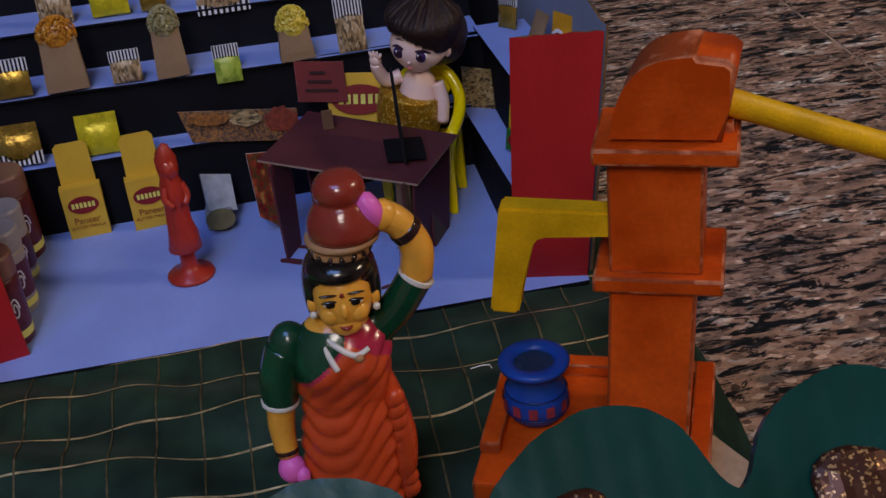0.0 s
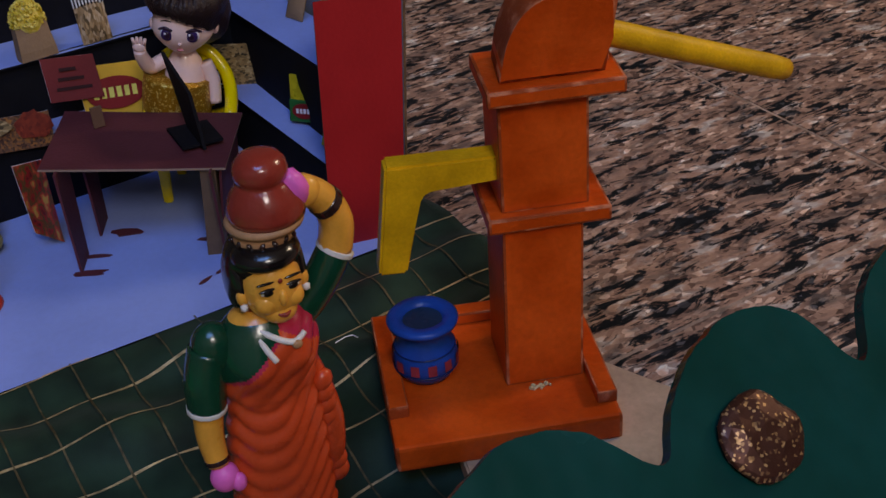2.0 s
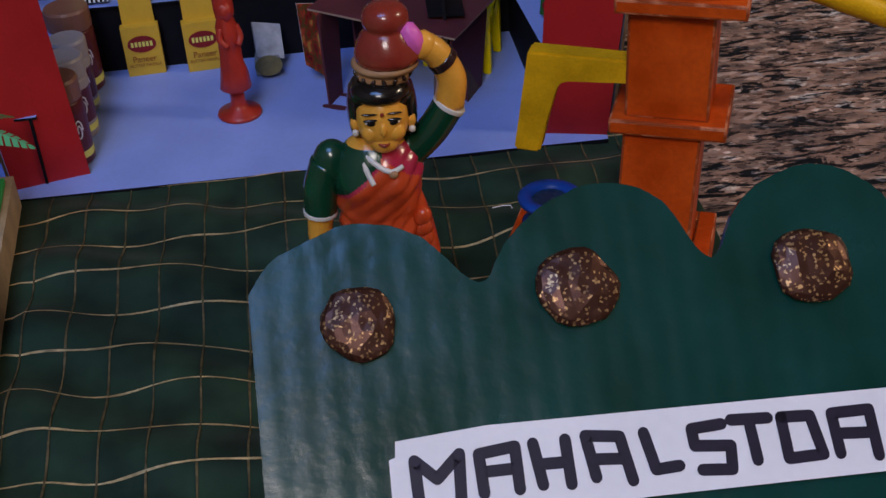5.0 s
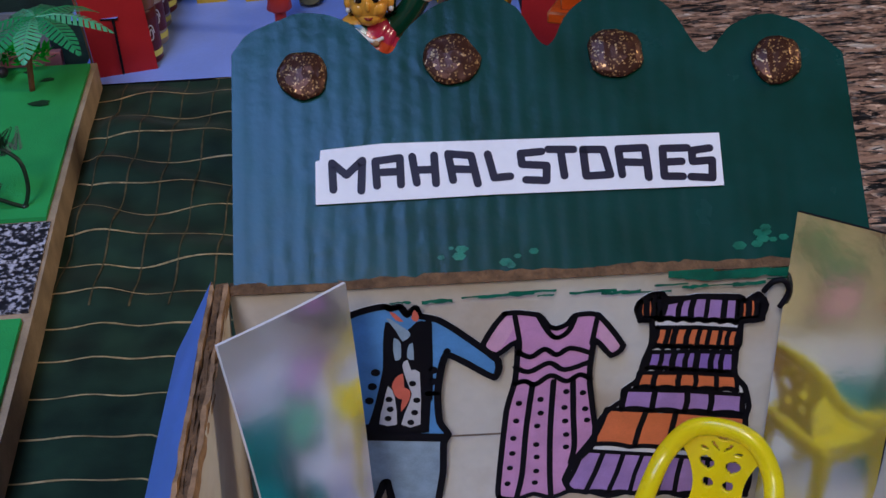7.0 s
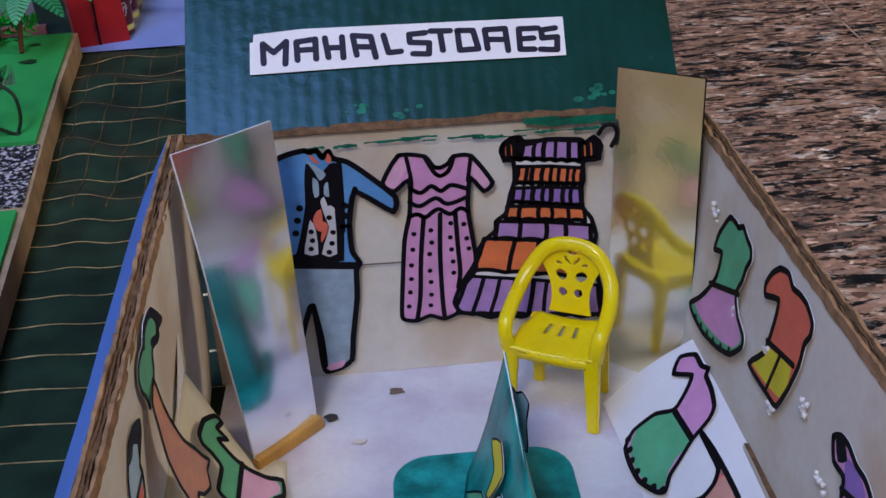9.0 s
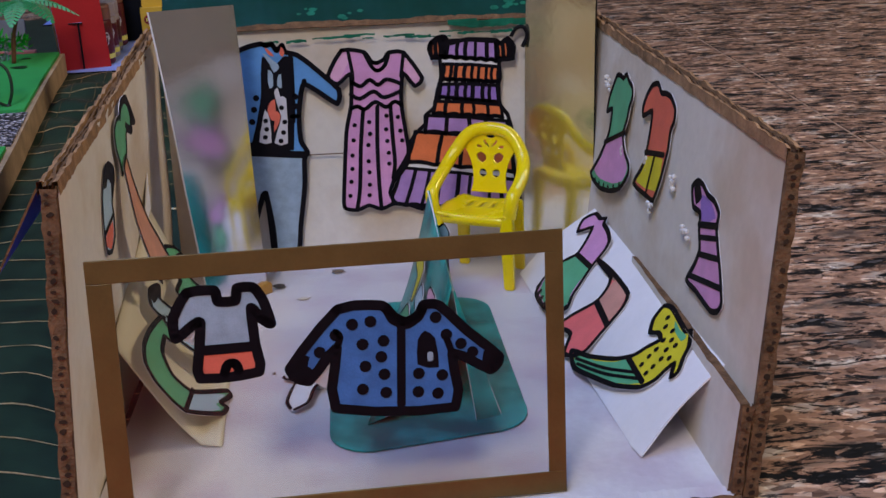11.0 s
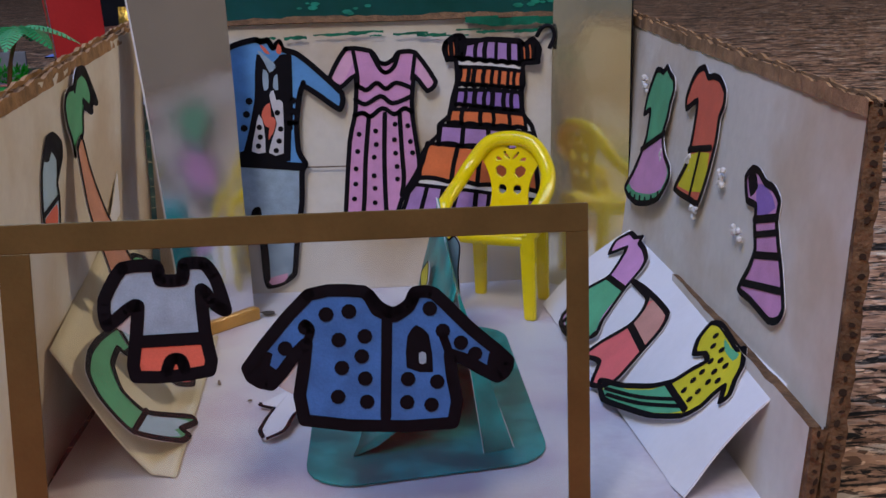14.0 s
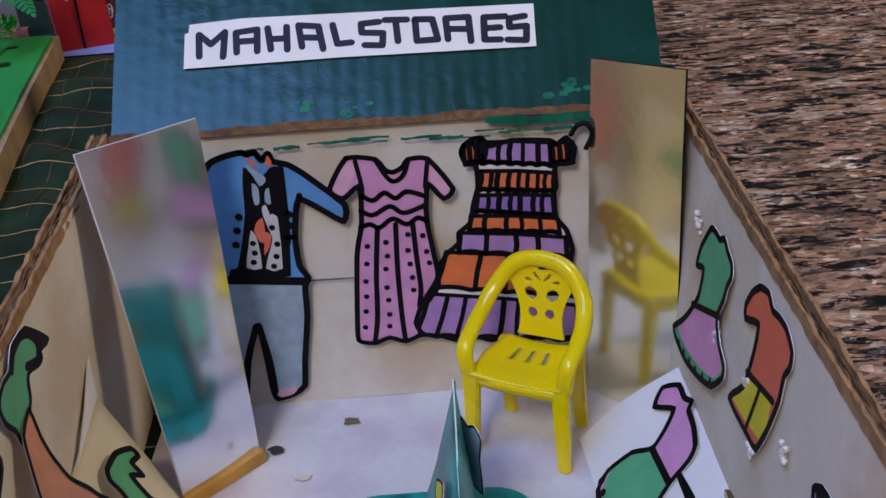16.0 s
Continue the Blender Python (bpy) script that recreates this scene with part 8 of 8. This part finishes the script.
SCUFF = mat("dark_scuff", (0.010, 0.045, 0.016), 0.7, var=0.3, scale=200)
for sx, sy, sr, seed in ((-0.157, 0.655, 0.0032, 61), (-0.173, 0.668, 0.0018, 62), (-0.155, 0.622, 0.0045, 63)):
    rn = random.Random(seed)
    ring = [(sx + sr * 1.6 * rn.uniform(0.5, 1.1) * math.cos(0.63 * k), sy + sr * rn.uniform(0.5, 1.1) * math.sin(0.63 * k)) for k in range(10)]
    slab_poly(ring, 0.0009, 0.0003, SCUFF, "scuff_mark", "dark scuff on the foam")

LEAF = mat("plastic_leaf", (0.03, 0.26, 0.09), 0.35, var=0.15, scale=90, bump=0.1)
LEAFPALE = mat("plastic_leaf_pale", (0.10, 0.42, 0.20), 0.35, var=0.15, scale=90, bump=0.1)
TRUNK = mat("plastic_trunk", (0.16, 0.06, 0.03), 0.5, var=0.25, scale=120, bump=0.3)


def palm(x, y, h, lean, n, seed):
    t = thing("toy_palm", "plastic toy palm tree with ribbed green leaves", "toy tree", pose(x, y, park_z(y)), "toy trees")
    top = Vector((lean, -0.004, h))
    smooth(part("trunk", tube(curve_points([(0, 0, 0), (lean * 0.3, -0.001, h * 0.5), top], 5), [0.0019] * 5 + [0.0016] * 6, 8), TRUNK, t))
    rn = random.Random(seed)
    for k in range(n):
        a = 2 * math.pi * k / n + rn.uniform(-0.2, 0.2)
        L = rn.uniform(0.036, 0.048)
        bm = bmesh.new()
        ribs = 14
        d, s = Vector((math.cos(a), math.sin(a), 0)), Vector((-math.sin(a), math.cos(a), 0))
        for q in range(ribs):
            f0, f1 = q / ribs, (q + 0.74) / ribs
            for sg in (-1, 1):
                pts = []
                for f, o in ((f0, 0), (f1, 0), (f1 + 0.03, 1), (f0 + 0.03, 1)):
                    w = 0.0088 * math.sin(math.pi * min(1, 0.10 + 0.88 * f)) ** 0.8 * o
                    z = 0.010 * f - 0.024 * f * f - 0.25 * w
                    pts.append(bm.verts.new(top + d * L * f + s * w * sg + Vector((0, 0, z))))
                bm.faces.new(pts)
        rib = tube([top + d * L * f + Vector((0, 0, 0.010 * f - 0.024 * f * f)) for f in (0, 0.25, 0.5, 0.75, 1.0)], [0.0006, 0.0006, 0.0005, 0.0004, 0.0002], 5)
        join(bm, rib)
        part("leaf", bm, LEAFPALE if k % 3 == 0 else LEAF, t)
    return t


palm(-0.1640, 0.6420, 0.050, 0.014, 8, 5)
palm(-0.2150, 0.6500, 0.046, -0.004, 6, 9)

# wire plants on the lawn
WIRE = mat("dark_wire", (0.012, 0.03, 0.015), 0.4, var=0.3, scale=100)


def wire_plant(x, y, stems, seed):
    t = thing("wire_plant", "dark green bent wire plant with tiny leaves", "toy plant", pose(x, y, park_z(y)), "toy plants")
    rn = random.Random(seed)
    blob_bm = bmesh.new()
    bmesh.ops.create_icosphere(blob_bm, subdivisions=2, radius=0.0024)
    part("foot", blob_bm, WIRE, t)
    for pts in stems:
        smooth(part("stem", tube(curve_points(pts, 6), 0.0012, 7), WIRE, t))
        e = Vector(pts[-1])
        bm = bmesh.new()
        back = (Vector(pts[-2]) - e).normalized()
        for k in range(16):
            out = (-back + Vector((rn.uniform(-0.5, 1.6), rn.uniform(-0.7, 0.5), rn.uniform(-0.6, 0.9)))).normalized()
            root, length = e + back * rn.uniform(0, 0.020), rn.uniform(0.009, 0.016)
            for q in range(9):
                c = root + out * length * (q + 1) / 9
                for sg in (-1, 1):
                    side = out.cross(Vector((0.2, -0.9, 0.4))).normalized() * sg
                    v = (side + out * 0.9).normalized() * 0.0034 * (1.1 - q / 10)
                    w = out * 0.0007
                    bm.faces.new([bm.verts.new(p) for p in (c, c + v * 0.5 + w, c + v, c + v * 0.5 - w)])
        o = part("leaf_tuft", bm, WIRE, t)
        o["kind"] = "stuff"
    return t


wire_plant(-0.1370, 0.5060, (((0, 0, 0), (0.004, 0.001, 0.012), (0.002, 0.004, 0.026), (-0.008, 0.006, 0.034), (-0.016, 0.008, 0.036)), ((0, 0, 0), (-0.010, -0.002, 0.006), (-0.020, -0.002, 0.012), (-0.026, 0.0, 0.024))), 3)
wire_plant(-0.1480, 0.3900, (((0, 0, 0), (-0.003, 0.002, 0.015), (-0.010, 0.002, 0.026)),), 6)

# bright green bush, grey wall card, plain toy at the back of the park
bm = bmesh.new()
rn = random.Random(2)
for k in range(420):
    x, up = rn.uniform(-0.052, 0.044), rn.uniform(0, 1)
    root = Vector((x, rn.uniform(-0.008, 0.010) * (1.2 - up), 0.002 + 0.015 * up * (1 - (x / 0.07) ** 2)))
    d = Vector((rn.uniform(-1, 1), rn.uniform(-1, 0.6), rn.uniform(-0.1, 0.9))).normalized() * rn.uniform(0.006, 0.010)
    w = d.cross(Vector((rn.uniform(-1, 1), rn.uniform(-1, 1), 1))).normalized() * 0.0012
    bm.faces.new([bm.verts.new(p) for p in (root - w * 0.4, root + d * 0.5 - w, root + d, root + d * 0.5 + w, root + w * 0.4)])
o = make("toy_bush", bm, mat("bright_green_plastic", (0.02, 0.42, 0.03), 0.3, var=0.2, scale=120, coat=0.4))
o.matrix_world = pose(-0.203, 0.676, park_z(0.672) + 0.0006)
tagged(o, "bright green shiny plastic bush at the lawn edge", "toy bush")
GREYCARD = mat("grey_card", (0.20, 0.20, 0.22), 0.6, var=0.12, scale=40)
for x0, x1 in ((-0.30, -0.215), (-0.211, -0.168)):
    tagged(make("grey_wall_card", box_bm(x0, x1, 0.712, 0.715, 0.046, 0.092, 0.0006), GREYCARD), "grey card wall behind the toy park", "card wall")
tagged(make("pink_kerb", box_bm(-0.30, -0.160, 0.703, 0.709, 0.046, 0.066, 0.0008), mat("pink_card", (0.50, 0.17, 0.14), 0.6, var=0.2, scale=80)), "pink card strip along the grey card wall", "kerb")
bm = bmesh.new()
blob(bm, (0, 0, 0.010), (0.010, 0.008, 0.0095), 0)
blob(bm, (0.008, -0.003, 0.019), (0.0062, 0.006, 0.006), 0)
for c, r in (((0.013, -0.006, 0.008), 0.0038), ((-0.006, -0.007, 0.004), 0.004), ((0.0125, -0.001, 0.0235), 0.0022), ((0.0045, -0.002, 0.0245), 0.0022), ((0.0105, -0.0085, 0.020), 0.0018)):
    blob(bm, c, (r, r, r), 1, sub=2)
o = make("toy_figure", bm, [mat("toy_white", (0.65, 0.62, 0.60), 0.5), mat("toy_black", (0.02, 0.015, 0.02), 0.45)])
o.matrix_world = pose(-0.197, 0.660, park_z(0.66))
tagged(o, "plain black and white plastic toy figure on the lawn", "toy")

# pink and green toy on the granite
flower = thing("toy_flower", "pink and green plastic toy lying on the granite", "toy", pose(0.289, 0.5125, -0.005))
bm = disc_bm(0.0125, 0.0095, 0, 0.0055)
bmesh.ops.bevel(bm, geom=bm.edges[:], offset=0.0018, segments=3, affect="EDGES")
o = smooth(part("petal", bm, mat("hot_pink_plastic", (0.82, 0.03, 0.28), 0.35, coat=0.3), flower, "hot pink disc"))
o.matrix_basis = pose(0, 0, 0.008, 40, 12, -15)
bm = bmesh.new()
blob(bm, (-0.020, -0.003, 0.005), (0.010, 0.006, 0.004), 0)
smooth(part("leaf", bm, mat("neon_green_plastic", (0.03, 0.62, 0.05), 0.35, coat=0.3), flower, "bright green leaf"))
# thin white thread on the cloth
tagged(make("thread_scrap", tube([cloth_point(x, y) + Vector((0, 0, 0.002)) for x, y in ((0.113, 0.628), (0.119, 0.630), (0.1225, 0.629), (0.1225, 0.624))], 0.0003, 5), WHITE), "short white thread end on the green cloth", "thread")


# painted and printed details belong to the part that carries them
CARRIER = {"logo_bar": "logo", "stripe": "band", "painted_spot": "pot_body", "painted_ring": "pot_body", "swirl_logo": "label", "glitter_dot": "header", "paint_smear": "header"}
for ob in list(bpy.data.objects):
    want = CARRIER.get(ob.name.split(".")[0])
    if want and ob.parent:
        for sib in ob.parent.children:
            if sib.name.split(".")[0] == want:
                base_m = sib.matrix_basis.inverted() @ ob.matrix_basis
                ob.parent = sib
                ob.matrix_basis = base_m
                break
